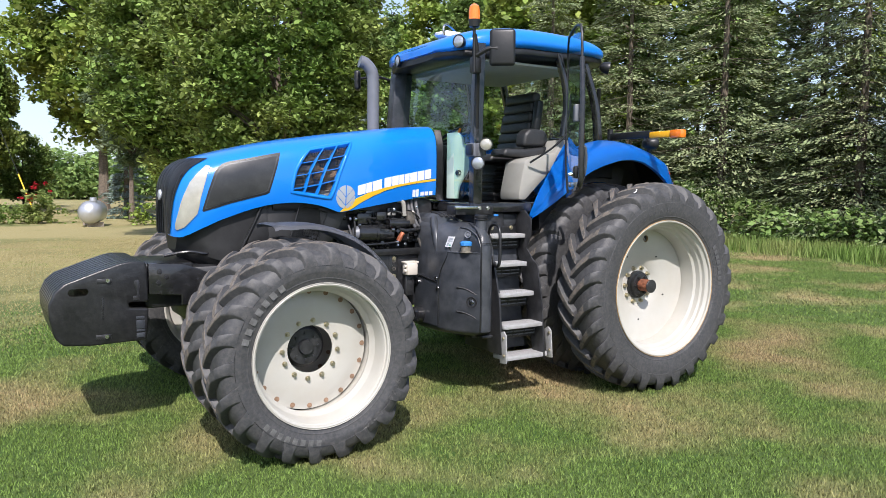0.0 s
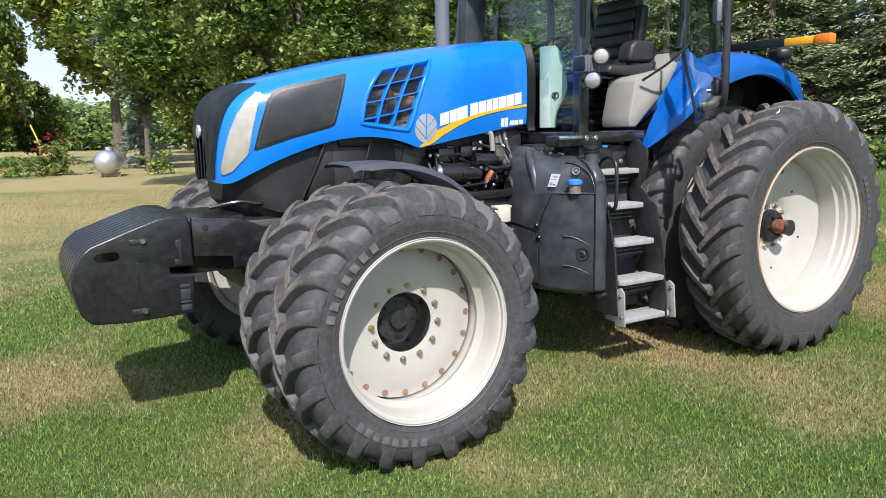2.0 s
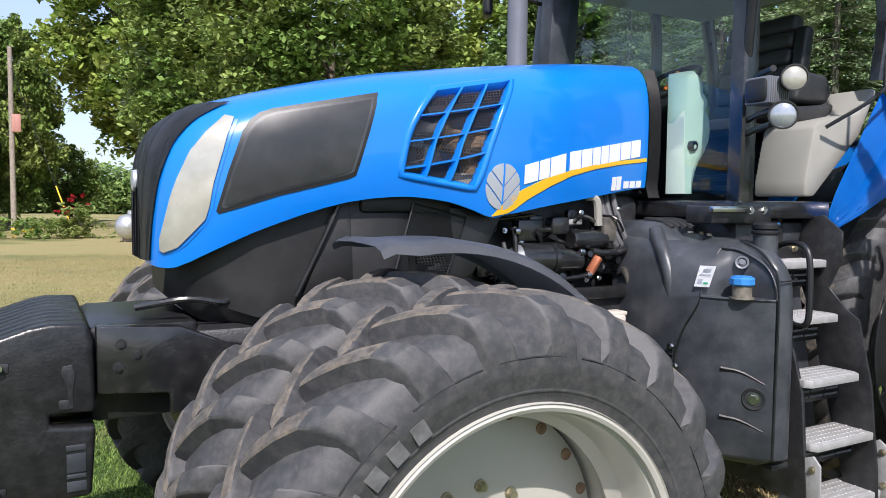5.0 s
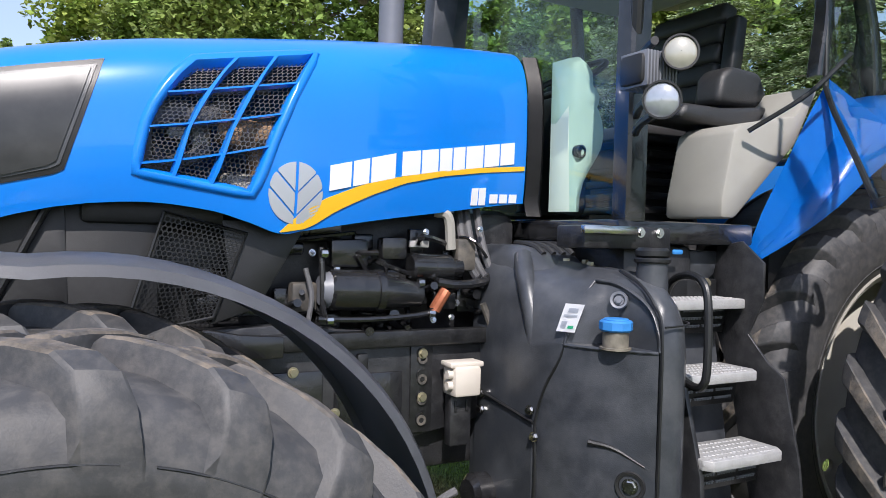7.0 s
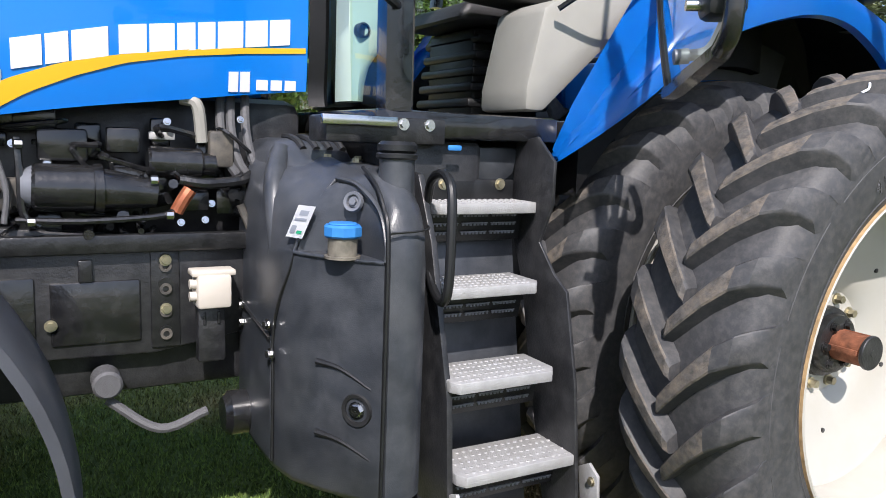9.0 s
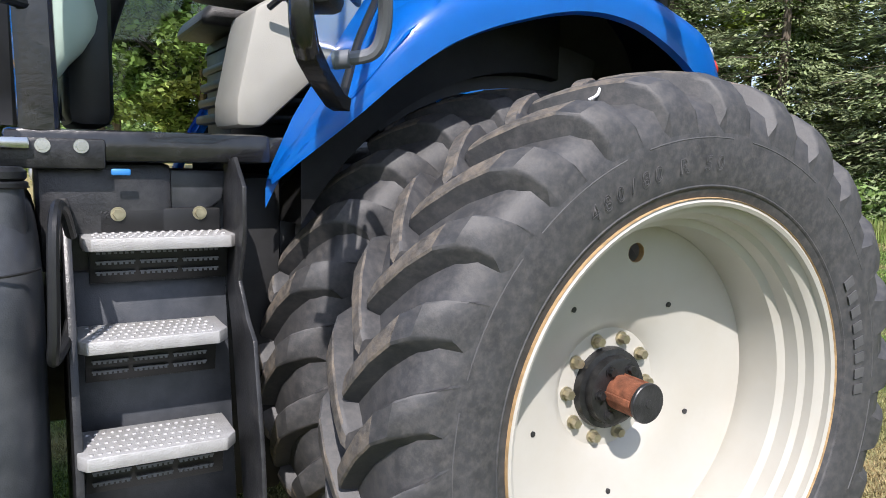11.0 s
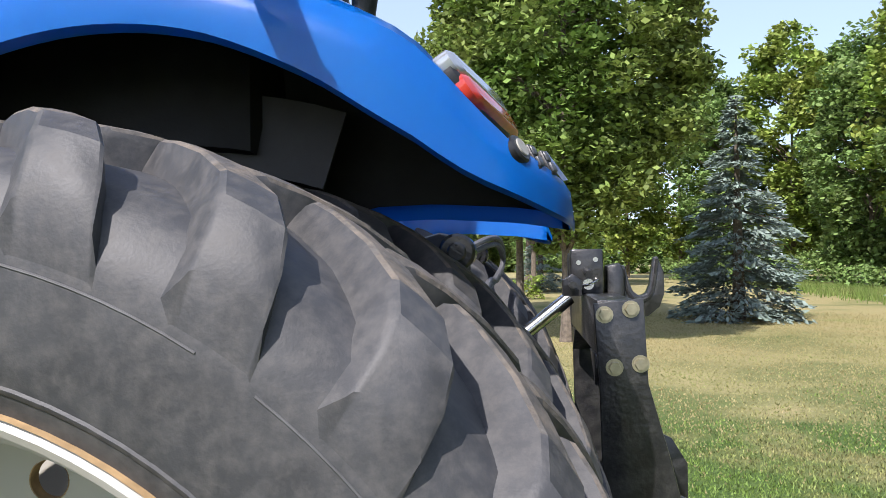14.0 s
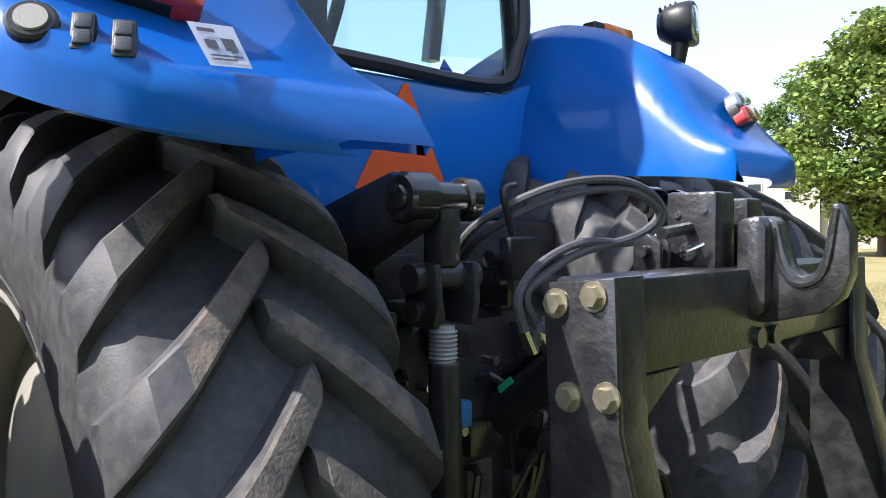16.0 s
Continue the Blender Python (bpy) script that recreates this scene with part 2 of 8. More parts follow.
BLADE = leaf("grass_blades", (0.155, 0.235, 0.055), 0.7, 0.3, (0.34, 0.265, 0.14), 0.465, 0.66)
STRAW = leaf("parched_grass_blades", (0.36, 0.31, 0.15), 0.3, 0.3, (0.25, 0.28, 0.10), 0.5, 0.7)
BARK = mat("bark", (0.13, 0.105, 0.08), 0.9, 0, 0.4, 12, bump=0.9, bump_scale=25)
MAPLE = leaf("maple_leaves", (0.15, 0.24, 0.055), 0.6, 0.28, (0.25, 0.30, 0.085))
ASH = leaf("light_green_leaves", (0.21, 0.31, 0.06), 0.5, 0.28, (0.27, 0.31, 0.07))
WOODS = leaf("woodland_leaves", (0.17, 0.27, 0.08), 0.55, 0.28, (0.18, 0.25, 0.075))
SILVERLEAF = leaf("grey_green_leaves", (0.19, 0.24, 0.14), 0.4, 0.35, (0.13, 0.18, 0.09))
SPRUCE = leaf("spruce_needles", (0.205, 0.26, 0.125), 0.5, 0.18, (0.28, 0.31, 0.165))
BLUESPRUCE = leaf("blue_spruce_needles", (0.24, 0.30, 0.27), 0.3, 0.12, (0.17, 0.23, 0.18))
WEEDS = leaf("tall_grass", (0.17, 0.27, 0.06), 0.4, 0.4, (0.28, 0.31, 0.11))
FLOWER = leaf("red_flowers", (0.55, 0.02, 0.04), 0.3, 0.3)
TANKM = mat("silver_tank_paint", (0.50, 0.51, 0.53), 0.35, 0.7, 0.06, 4, DUST, 0.1, 3)
SIDING = mat("vinyl_siding", (0.50, 0.47, 0.42), 0.6, 0, 0.04, 3)
SHINGLE = mat("roof_shingles", (0.10, 0.095, 0.09), 0.9, 0, 0.3, 8)
POLEW = mat("weathered_pole", (0.28, 0.24, 0.2), 0.9, 0, 0.3, 10)
PANE = mat("dark_window_glass", (0.03, 0.04, 0.05), 0.05, 0, 0)


# ---- mesh helpers ----
def part(name, bm, material, parent=None, label="", smooth=35, category="", kind="", group=""):
    """One mesh object from a bmesh, under its thing."""
    me = bpy.data.meshes.new(name)
    bmesh.ops.recalc_face_normals(bm, faces=bm.faces)
    bm.to_mesh(me)
    bm.free()
    if smooth:
        me.shade_smooth()
        me.set_sharp_from_angle(angle=radians(smooth))
    me.materials.append(material)
    ob = new(name, me)
    if parent:
        ob.parent = parent
    return tagged(ob, label, category, group, kind)


def like(ob, m, parent=None):
    """Another object on the same mesh."""
    o = new(ob.name.split(".")[0], ob.data)
    o.parent = parent or ob.parent
    o.matrix_basis = m
    if "label" in ob:
        o["label"] = ob["label"]
    return o


def bevelled(bm, geom, w, seg=2):
    es = [e for e in geom if isinstance(e, bmesh.types.BMEdge) and len(e.link_faces) == 2 and e.calc_face_angle(0) > 0.5]
    if w > 0 and es:
        bmesh.ops.bevel(bm, geom=es, offset=w, segments=seg, profile=0.5, affect="EDGES", clamp_overlap=True)


def box(bm, x0, x1, y0, y1, z0, z1, bev=0.0, m=None, seg=2):
    tmp = bmesh.new()
    bmesh.ops.create_cube(tmp, size=1, matrix=Matrix.Translation(((x0 + x1) / 2, (y0 + y1) / 2, (z0 + z1) / 2)) @ Matrix.Diagonal((x1 - x0, y1 - y0, z1 - z0, 1)))
    bevelled(tmp, tmp.edges[:], bev, seg)
    merge(bm, tmp, m)
    return bm


def merge(bm, tmp, m=None):
    if m is not None:
        tmp.transform(m)
    me = bpy.data.meshes.new("tmp")
    tmp.to_mesh(me)
    tmp.free()
    bm.from_mesh(me)
    bpy.data.meshes.remove(me)


def prism(bm, pts, axis, a, b, bev=0.0, m=None, seg=2):
    """A polygon drawn in the two other axes (in xyz order), drawn out along axis from a to b."""
    tmp = bmesh.new()

    def place(p, d):
        return {"x": (d, p[0], p[1]), "y": (p[0], d, p[1]), "z": (p[0], p[1], d)}[axis]

    va = [tmp.verts.new(place(p, a)) for p in pts]
    vb = [tmp.verts.new(place(p, b)) for p in pts]
    tmp.faces.new(va)
    tmp.faces.new(vb[::-1])
    for i in range(len(pts)):
        j = (i + 1) % len(pts)
        tmp.faces.new((va[i], vb[i], vb[j], va[j]))
    bmesh.ops.recalc_face_normals(tmp, faces=tmp.faces)
    bevelled(tmp, tmp.edges[:], bev, seg)
    merge(bm, tmp, m)
    return bm


def loft(bm, rings, close=True, caps=True):
    vs = [[bm.verts.new(p) for p in r] for r in rings]
    n = len(rings[0])
    for a, b in zip(vs, vs[1:]):
        for i in range(n if close else n - 1):
            j = (i + 1) % n
            bm.faces.new((a[i], a[j], b[j], b[i]))
    if caps and close:
        bm.faces.new(vs[0][::-1])
        bm.faces.new(vs[-1])
    return bm


def lathe(bm, prof, n=48, c=(0, 0, 0), axis="y", a0=0.0, a1=math.tau, close=False):
    """prof: (along, radius) turned round the axis through c."""
    full = abs(a1 - a0 - math.tau) < 1e-6
    rings = []
    for k in range(n if full else n + 1):
        a = a0 + (a1 - a0) * k / n
        cs, sn = math.cos(a), math.sin(a)
        ring = []
        for s, r in prof:
            p = {"y": (-r * cs, s, r * sn), "x": (s, r * cs, r * sn), "z": (r * cs, r * sn, s)}[axis]
            ring.append((p[0] + c[0], p[1] + c[1], p[2] + c[2]))
        rings.append(ring)
    vs = [[bm.verts.new(p) for p in r] for r in rings]
    pairs = list(zip(vs, vs[1:])) + ([(vs[-1], vs[0])] if full else [])
    for a, b in pairs:
        for i in range(len(prof) if close else len(prof) - 1):
            j = (i + 1) % len(prof)
            bm.faces.new((a[i], a[j], b[j], b[i]))
    return bm


def cyl(bm, p0, p1, r0, r1=None, n=16, bev=0.0):
    r1 = r0 if r1 is None else r1
    p0, p1 = Vector(p0), Vector(p1)
    d = p1 - p0
    q = d.to_track_quat("Z", "Y").to_matrix().to_4x4()
    tmp = bmesh.new()
    L = d.length
    prof = [(0, 0), (0, r0), (L, r1), (L, 0)] if not bev else [(0, 0), (0, r0 - bev), (bev, r0), (L - bev, r1), (L, r1 - bev), (L, 0)]
    lathe(tmp, [(s, max(r, 1e-4)) for s, r in prof], n, axis="z")
    merge(bm, tmp, Matrix.Translation(p0) @ q)
    return bm


def spline(pts, k=6):
    """A smooth line through the points."""
    P = [Vector(p) for p in pts]
    P = [2 * P[0] - P[1]] + P + [2 * P[-1] - P[-2]]
    out = []
    for i in range(1, len(P) - 2):
        for j in range(k):
            t = j / k
            a, b, c, d = P[i - 1:i + 3]
            out.append(0.5 * ((2 * b) + (c - a) * t + (2 * a - 5 * b + 4 * c - d) * t * t + (3 * b - a - 3 * c + d) * t ** 3))
    out.append(P[-2])
    return out


def tube(bm, pts, r, n=10, k=6, smooth=True, taper=None):
    P = spline(pts, k) if smooth and len(pts) > 2 else [Vector(p) for p in pts]
    rings = []
    t = (P[1] - P[0]).normalized()
    u = t.orthogonal().normalized()
    for i, p in enumerate(P):
        t2 = (P[min(i + 1, len(P) - 1)] - P[max(i - 1, 0)]).normalized()
        u = (u - t2 * u.dot(t2)).normalized()
        w = t2.cross(u)
        rr = r if taper is None else r + (taper - r) * i / (len(P) - 1)
        rings.append([p + (u * math.cos(a) + w * math.sin(a)) * rr for a in (math.tau * j / n for j in range(n))])
    return loft(bm, rings)


def bolt(bm, p, d, r=0.014, h=0.012, washer=True):
    """A hexagon head at p, pointing along d."""
    p, d = Vector(p), Vector(d).normalized()
    if washer:
        cyl(bm, p, p + d * h * 0.25, r * 1.35, n=14)
    cyl(bm, p, p + d * h, r, r * 0.92, n=6)
    return bm


def empty(name, label, category, at=(0, 0, 0), group="", kind=""):
    e = new(name)
    e.location = at
    return tagged(e, label, category, group, kind)


def lerp_table(tab, x):
    if x <= tab[0][0]:
        return tab[0][1:]
    for a, b in zip(tab, tab[1:]):
        if x <= b[0]:
            t = (x - a[0]) / (b[0] - a[0])
            return tuple(p + (q - p) * t for p, q in zip(a[1:], b[1:]))
    return tab[-1][1:]


def smooth_table(tab, x):
    """Catmull-Rom through the table's rows."""
    n = len(tab)
    if x <= tab[0][0]:
        return tab[0][1:]
    if x >= tab[-1][0]:
        return tab[-1][1:]
    i = max(k for k in range(n - 1) if tab[k][0] <= x)
    a, b = tab[i], tab[i + 1]
    h = b[0] - a[0]
    t = (x - a[0]) / h
    out = []
    for c in range(1, len(a)):
        def slope(k):
            if k == 0:
                return (tab[1][c] - tab[0][c]) / (tab[1][0] - tab[0][0])
            if k == n - 1:
                return (tab[-1][c] - tab[-2][c]) / (tab[-1][0] - tab[-2][0])
            return (tab[k + 1][c] - tab[k - 1][c]) / (tab[k + 1][0] - tab[k - 1][0])
        m0, m1 = slope(i) * h, slope(i + 1) * h
        out.append((2 * t ** 3 - 3 * t * t + 1) * a[c] + (t ** 3 - 2 * t * t + t) * m0 + (-2 * t ** 3 + 3 * t * t) * b[c] + (t ** 3 - t * t) * m1)
    return tuple(out)


def raw_mesh(name, verts, faces_flat, sides, material, smooth=False):
    """A large mesh straight from arrays: verts (n,3), corners (m,sides)."""
    me = bpy.data.meshes.new(name)
    m = len(faces_flat)
    me.vertices.add(len(verts))
    me.vertices.foreach_set("co", np.asarray(verts, dtype=np.float32).ravel())
    me.loops.add(m * sides)
    me.loops.foreach_set("vertex_index", np.asarray(faces_flat, dtype=np.int32).ravel())
    me.polygons.add(m)
    me.polygons.foreach_set("loop_start", np.arange(0, m * sides, sides, dtype=np.int32))
    me.update(calc_edges=True)
    me.validate()
    me.materials.append(material)
    return me

# ---- the tractor: x runs from its nose to its tail, y to its right, front axle at x = 0 ----
WB, ZF, ZR = 3.45, 0.745, 0.965
YF_OUT, YF_IN, YR_OUT, YR_IN = -1.59, -1.06, -1.405, -0.675
tractor = empty("tractor", "blue farm tractor with dual wheels on the lawn, cab door open", "tractor")


def tyre_mesh(R, w, rim_r, lug_h):
    """A radial tractor tyre: carcass with bead, bulging wall and chevron lugs."""
    bm = bmesh.new()
    rc = R - lug_h
    half = [(0.0, rc), (0.20 * w, rc - 0.002), (0.38 * w, rc - 0.018), (0.455 * w, rc - 0.045), (0.485 * w, rc - 0.085),
            (0.497 * w, rc - 0.10), (0.5 * w, rc - 0.14), (0.494 * w, rim_r + 0.09), (0.475 * w, rim_r + 0.05), (0.452 * w, rim_r + 0.022), (0.44 * w, rim_r + 0.012),
            (0.428 * w, rim_r + 0.004)]
    prof = [(-a, r) for a, r in half[::-1]] + half[1:]
    lathe(bm, prof, 96)
    # ring above the bead
    for sgn in (-1, 1):
        lathe(bm, [(sgn * 0.465 * w, rim_r + 0.042), (sgn * 0.476 * w, rim_r + 0.045), (sgn * 0.480 * w, rim_r + 0.05), (sgn * 0.474 * w, rim_r + 0.056)], 96)
    return bm


def tread_lugs(rim, R, w, lug_h, count, lean, phase=0.0, broad=1.0):
    """Chevron lugs, each a piece of its own: tall bars with rounded edges and worn tops that fade into the wall."""
    rc = R - lug_h
    # y, outer radius, inner radius, swing, half width at the top, at the foot
    st = [(-0.045, R - 0.012, rc - 0.01, -0.05, 0.026, 0.040),
          (-0.02, R - 0.003, rc - 0.01, 0.02, 0.032, 0.045),
          (0.06, R, rc - 0.01, 0.20, 0.034, 0.047),
          (0.20, R - 0.001, rc - 0.012, 0.52, 0.035, 0.049),
          (0.33, R - 0.009, rc - 0.03, 0.80, 0.037, 0.054),
          (0.41, R - 0.030, rc - 0.055, 0.95, 0.040, 0.060),
          (0.46, R - 0.064, rc - 0.085, 1.04, 0.043, 0.062),
          (0.495, R - 0.108, rc - 0.105, 1.10, 0.047, 0.062),
          (0.4975, rc - 0.122, rc - 0.130, 1.16, 0.050, 0.056)]
    for sgn in (-1, 1):
        bm = bmesh.new()
        rings = []
        for i, (fy, ro, ri, sw, wt, wb_) in enumerate(st):
            a, y, ring = lean * sw, sgn * fy * w, []
            out = sgn * (0.0 if i < 5 else 0.006 if i < 8 else 0.0)
            q = min(1.0, max(0.1, (ro - ri) / 0.05))
            grow = 1 + (broad - 1) * min(1.0, max(0.0, (fy - 0.1) / 0.3))
            wt, wb_ = wt * grow, wb_ * grow
            for dr, da in ((None, -wb_), (0.016 * q, -wt), (0.006 * q, -wt + 0.003), (0.001, -wt + 0.010), (0.0, 0.0), (0.001, wt - 0.010), (0.006 * q, wt - 0.003), (0.016 * q, wt), (None, wb_)):
                r = ri if dr is None else ro - dr
                aa = a + da / R
                ring.append((-r * math.cos(aa), y + (0 if dr is None else out), r * math.sin(aa)))
            rings.append(ring)
        loft(bm, rings)
        bmesh.ops.recalc_face_normals(bm, faces=bm.faces)
        for f in bm.faces:
            c = f.calc_center_median()
            f.material_index = 1 if math.hypot(c.x, c.z) > R - 0.0095 and abs(c.y) < 0.45 * w else 0
        first = part("tread_lug", bm, RUBBER, rim, smooth=27)
        first.data.materials.append(WORN)
        pitch = math.tau / count
        for k in range(count):
            M = Matrix.Rotation((k + (0.5 if sgn > 0 else 0)) * pitch + phase, 4, "Y")
            if k == 0:
                first.matrix_basis = M
            else:
                like(first, M, rim)


def wheel(name, at, R, w, rim_r, lug_h, count, lean, phase=0.0, broad=1.0, flip=1, label="", stepped=True):
    """A wheel as one part of the tractor: rim, with tyre, disc and bolts under it. flip = 1: the deep side faces -y."""
    fl = rim_r
    hw = 0.43 * w
    bm = bmesh.new()
    s = -flip
    # barrel with its rolled flange, bead seats and drop centre; closed, so that it has thickness
    out = [(s * (hw + 0.012), fl - 0.004), (s * (hw + 0.018), fl + 0.006), (s * (hw + 0.012), fl + 0.016), (s * (hw - 0.004), fl + 0.014), (s * (hw - 0.014), fl - 0.012)]
    inner = [(s * (hw - 0.03), fl - 0.028), (s * (hw - 0.06), fl - 0.03), (s * (hw - 0.075), fl - 0.045), (s * (hw - 0.12), fl - 0.05), (s * (hw - 0.135), fl - 0.072),
             (s * -0.02, fl - 0.085), (s * -0.08, fl - 0.08), (s * (-hw + 0.06), fl - 0.045), (s * (-hw + 0.01), fl - 0.03), (s * (-hw - 0.012), fl)]
    if not stepped:
        inner = [(s * (hw - 0.03), fl - 0.020), (s * (hw - 0.07), fl - 0.026), (s * 0.02, fl - 0.036), (s * -0.07, fl - 0.042), (s * (-hw + 0.03), fl - 0.035), (s * (-hw - 0.012), fl)]
    back = [(s * (-hw - 0.012), fl + 0.014), (s * (-hw + 0.01), fl - 0.005), (s * (-hw + 0.09), fl - 0.03), (s * 0, fl - 0.06), (s * (hw - 0.12), fl - 0.03), (s * (hw - 0.02), fl - 0.002)]
    lathe(bm, out + inner + back, 96, close=True)
    rim = part(name, bm, RIM, tractor, label)
    rim.location = at
    bm = bmesh.new()
    lathe(bm, [(s * (hw + 0.010), fl + 0.013), (s * (hw + 0.019), fl + 0.0165), (s * (hw + 0.008), fl + 0.019)], 96)
    part("rust_line", bm, BEAD if stepped else RIM, rim, "thin tan rust line along the rim edge" if stepped else "")
    part("tyre", tyre_mesh(R, w, fl, lug_h), RUBBER, rim, "worn black rubber tyre with chevron lugs", smooth=40)
    tread_lugs(rim, R, w, lug_h, count, lean, phase, broad)
    return rim


def cut_from(ob, bm):
    """Cuts the solid bm, given in ob's parent's space, out of ob."""
    bmesh.ops.recalc_face_normals(bm, faces=bm.faces)
    cm = bpy.data.meshes.new("cutter")
    bm.to_mesh(cm)
    bm.free()
    c = new("cutter", cm)
    c.parent = ob.parent
    md = ob.modifiers.new("cut", "BOOLEAN")
    md.operation, md.object, md.solver = "DIFFERENCE", c, "EXACT"
    bpy.context.view_layer.update()
    me = bpy.data.meshes.new_from_object(ob.evaluated_get(bpy.context.evaluated_depsgraph_get()))
    ob.modifiers.clear()
    ob.data = me
    bpy.data.objects.remove(c)
    bpy.data.meshes.remove(cm)


def drill(ob, holes):
    """Cuts round holes through a disc whose axis is y."""
    bm = bmesh.new()
    for (x, y, z), r in holes:
        cyl(bm, (x, y - 0.3, z), (x, y + 0.3, z), r, n=28)
    cut_from(ob, bm)


RIVET = mat("brown_stained_bolt", (0.24, 0.15, 0.095), 0.7, 0.1, 0.3, 40)


def front_disc(rim, flip=1):
    s = -flip
    bm = bmesh.new()
    y = -s * 0.085
    prof = [(y - s * 0.012, 0.168), (y, 0.166), (y + s * 0.004, 0.185), (y + s * 0.004, 0.275), (y + s * 0.0, 0.345), (y - s * 0.014, 0.385), (y - s * 0.02, 0.415), (y - s * 0.022, 0.43),
            (y - s * 0.034, 0.43), (y - s * 0.03, 0.38), (y - s * 0.012, 0.34)]
    lathe(bm, prof, 96, close=True)
    part("disc", bm, RIM, rim)
    b1 = bmesh.new()
    bolt(b1, (0, 0, 0), (0, s, 0), 0.0135, 0.024)
    first = part("bolt", b1, STEEL, rim, "zinc-plated wheel bolt")
    first.location = (-0.205, y + s * 0.004, 0)
    for k in range(1, 12):
        a = math.tau * k / 12 + 0.1
        like(first, Matrix.Translation((-0.205 * math.cos(a), y + s * 0.004, 0.205 * math.sin(a))) @ Matrix.Rotation(a, 4, "Y"), rim)
    h1 = bmesh.new()
    cyl(h1, (0, 0, 0), (0, s * 0.004, 0), 0.018, n=14)
    cyl(h1, (0, s * 0.002, 0), (0, s * 0.006, 0), 0.007, n=10)
    first = part("rim_rivet", h1, RIVET, rim, "rust-stained bolt hole of the rim")
    first.location = (-0.405, y - s * 0.017, 0)
    for k in range(1, 20):
        a = math.tau * k / 20
        like(first, Matrix.Translation((-0.405 * math.cos(a), y - s * 0.017, 0.405 * math.sin(a))), rim)
    hb = bmesh.new()
    lathe(hb, [(y - s * 0.06, 0.001), (y - s * 0.06, 0.05), (y - s * 0.085, 0.055), (y - s * 0.09, 0.125), (y - s * 0.13, 0.155), (y - s * 0.2, 0.16)], 48)
    for k in range(8):
        a = math.tau * k / 8
        bolt(hb, (0.095 * math.cos(a), y - s * 0.09, 0.095 * math.sin(a)), (0, s, 0), 0.012, 0.012)
    part("hub", hb, DARK, rim, "black planetary hub")


def rear_disc(rim, flip=1, stub=True):
    s = -flip
    bm = bmesh.new()
    y = -s * 0.165
    prof = [(y + s * 0.02, 0.10), (y + s * 0.02, 0.195), (y + s * 0.05, 0.235), (y + s * 0.055, 0.30), (y + s * 0.075, 0.36), (y + s * 0.08, 0.47), (y + s * 0.10, 0.55),
            (y + s * 0.085, 0.55), (y + s * 0.066, 0.46), (y + s * 0.04, 0.30), (y + s * 0.0, 0.10)]
    lathe(bm, prof, 96, close=True)
    dk = part("disc", bm, RIM, rim)
    drill(dk, [((-0.447 * math.cos(a), y, 0.447 * math.sin(a)), 0.031) for a in (1.667,)])
    for a in (1.667,):
        h = bmesh.new()
        lathe(h, [(y + s * 0.076, 0.0325), (y + s * 0.0805, 0.032), (y + s * 0.0795, 0.0305), (y + s * 0.06, 0.0303)], 28, (-0.447 * math.cos(a), 0, 0.447 * math.sin(a)), "y")
        part("hole_edge", h, BEAD, dk, "rust-edged hole in the disc")
    h = bmesh.new()
    lathe(h, [(y + s * 0.098, 0.546), (y + s * 0.105, 0.549), (y + s * 0.104, 0.556), (y + s * 0.097, 0.557)], 96)
    part("weld_line", h, RUST, rim, "thin rusty weld line round the disc")
    h = bmesh.new()
    cyl(h, (0, y + s * 0.05, 0), (0, y + s * 0.0705, 0), 0.009, n=12)
    first = None
    for k in range(5):
        a = math.tau * k / 5 + 0.98
        M = Matrix.Translation((-0.335 * math.cos(a), 0, 0.335 * math.sin(a)))
        if first is None:
            first = part("bolt_hole", h, DARK, rim)
            first.matrix_basis = M
        else:
            like(first, M, rim)
    b1 = bmesh.new()
    bolt(b1, (0, 0, 0), (0, s, 0), 0.0165, 0.032)
    first = part("bolt", b1, STEEL, rim, "zinc-plated wheel bolt")
    first.location = (-0.165, y + s * 0.019, 0)
    for k in range(1, 10):
        a = math.tau * k / 10
        like(first, Matrix.Translation((-0.165 * math.cos(a), y + s * 0.019, 0.165 * math.sin(a))), rim)
    hb = bmesh.new()
    lathe(hb, [(y + s * 0.02, 0.135), (y + s * 0.045, 0.13), (y + s * 0.048, 0.112), (y + s * 0.078, 0.108), (y + s * 0.082, 0.09), (y + s * 0.082, 0.001)], 40)
    for k in range(6):
        a = math.tau * k / 6
        bolt(hb, (0.08 * math.cos(a), y + s * 0.08, 0.08 * math.sin(a)), (0, s, 0), 0.014, 0.02)
    part("hub", hb, IRON, rim, "black wedge-lock hub")
    if stub:
        sh = bmesh.new()
        cyl(sh, (0, y + s * 0.07, 0), (0, y + s * 0.20, 0), 0.056, n=32)
        for k in range(3):
            a = math.tau * k / 3 + 0.5
            box(sh, -0.011, 0.011, min(y + s * 0.08, y + s * 0.19), max(y + s * 0.08, y + s * 0.19), 0.05, 0.061, 0.002, Matrix.Rotation(a, 4, "Y"))
        part("axle_stub", sh, RUST, rim, "rusty bar axle end")
        e = bmesh.new()
        cyl(e, (0, y + s * 0.197, 0), (0, y + s * 0.212, 0), 0.063, n=32, bev=0.003)
        cyl(e, (0, y + s * 0.211, 0), (0, y + s * 0.214, 0), 0.012, n=16)
        part("axle_cap", e, DARK, rim)


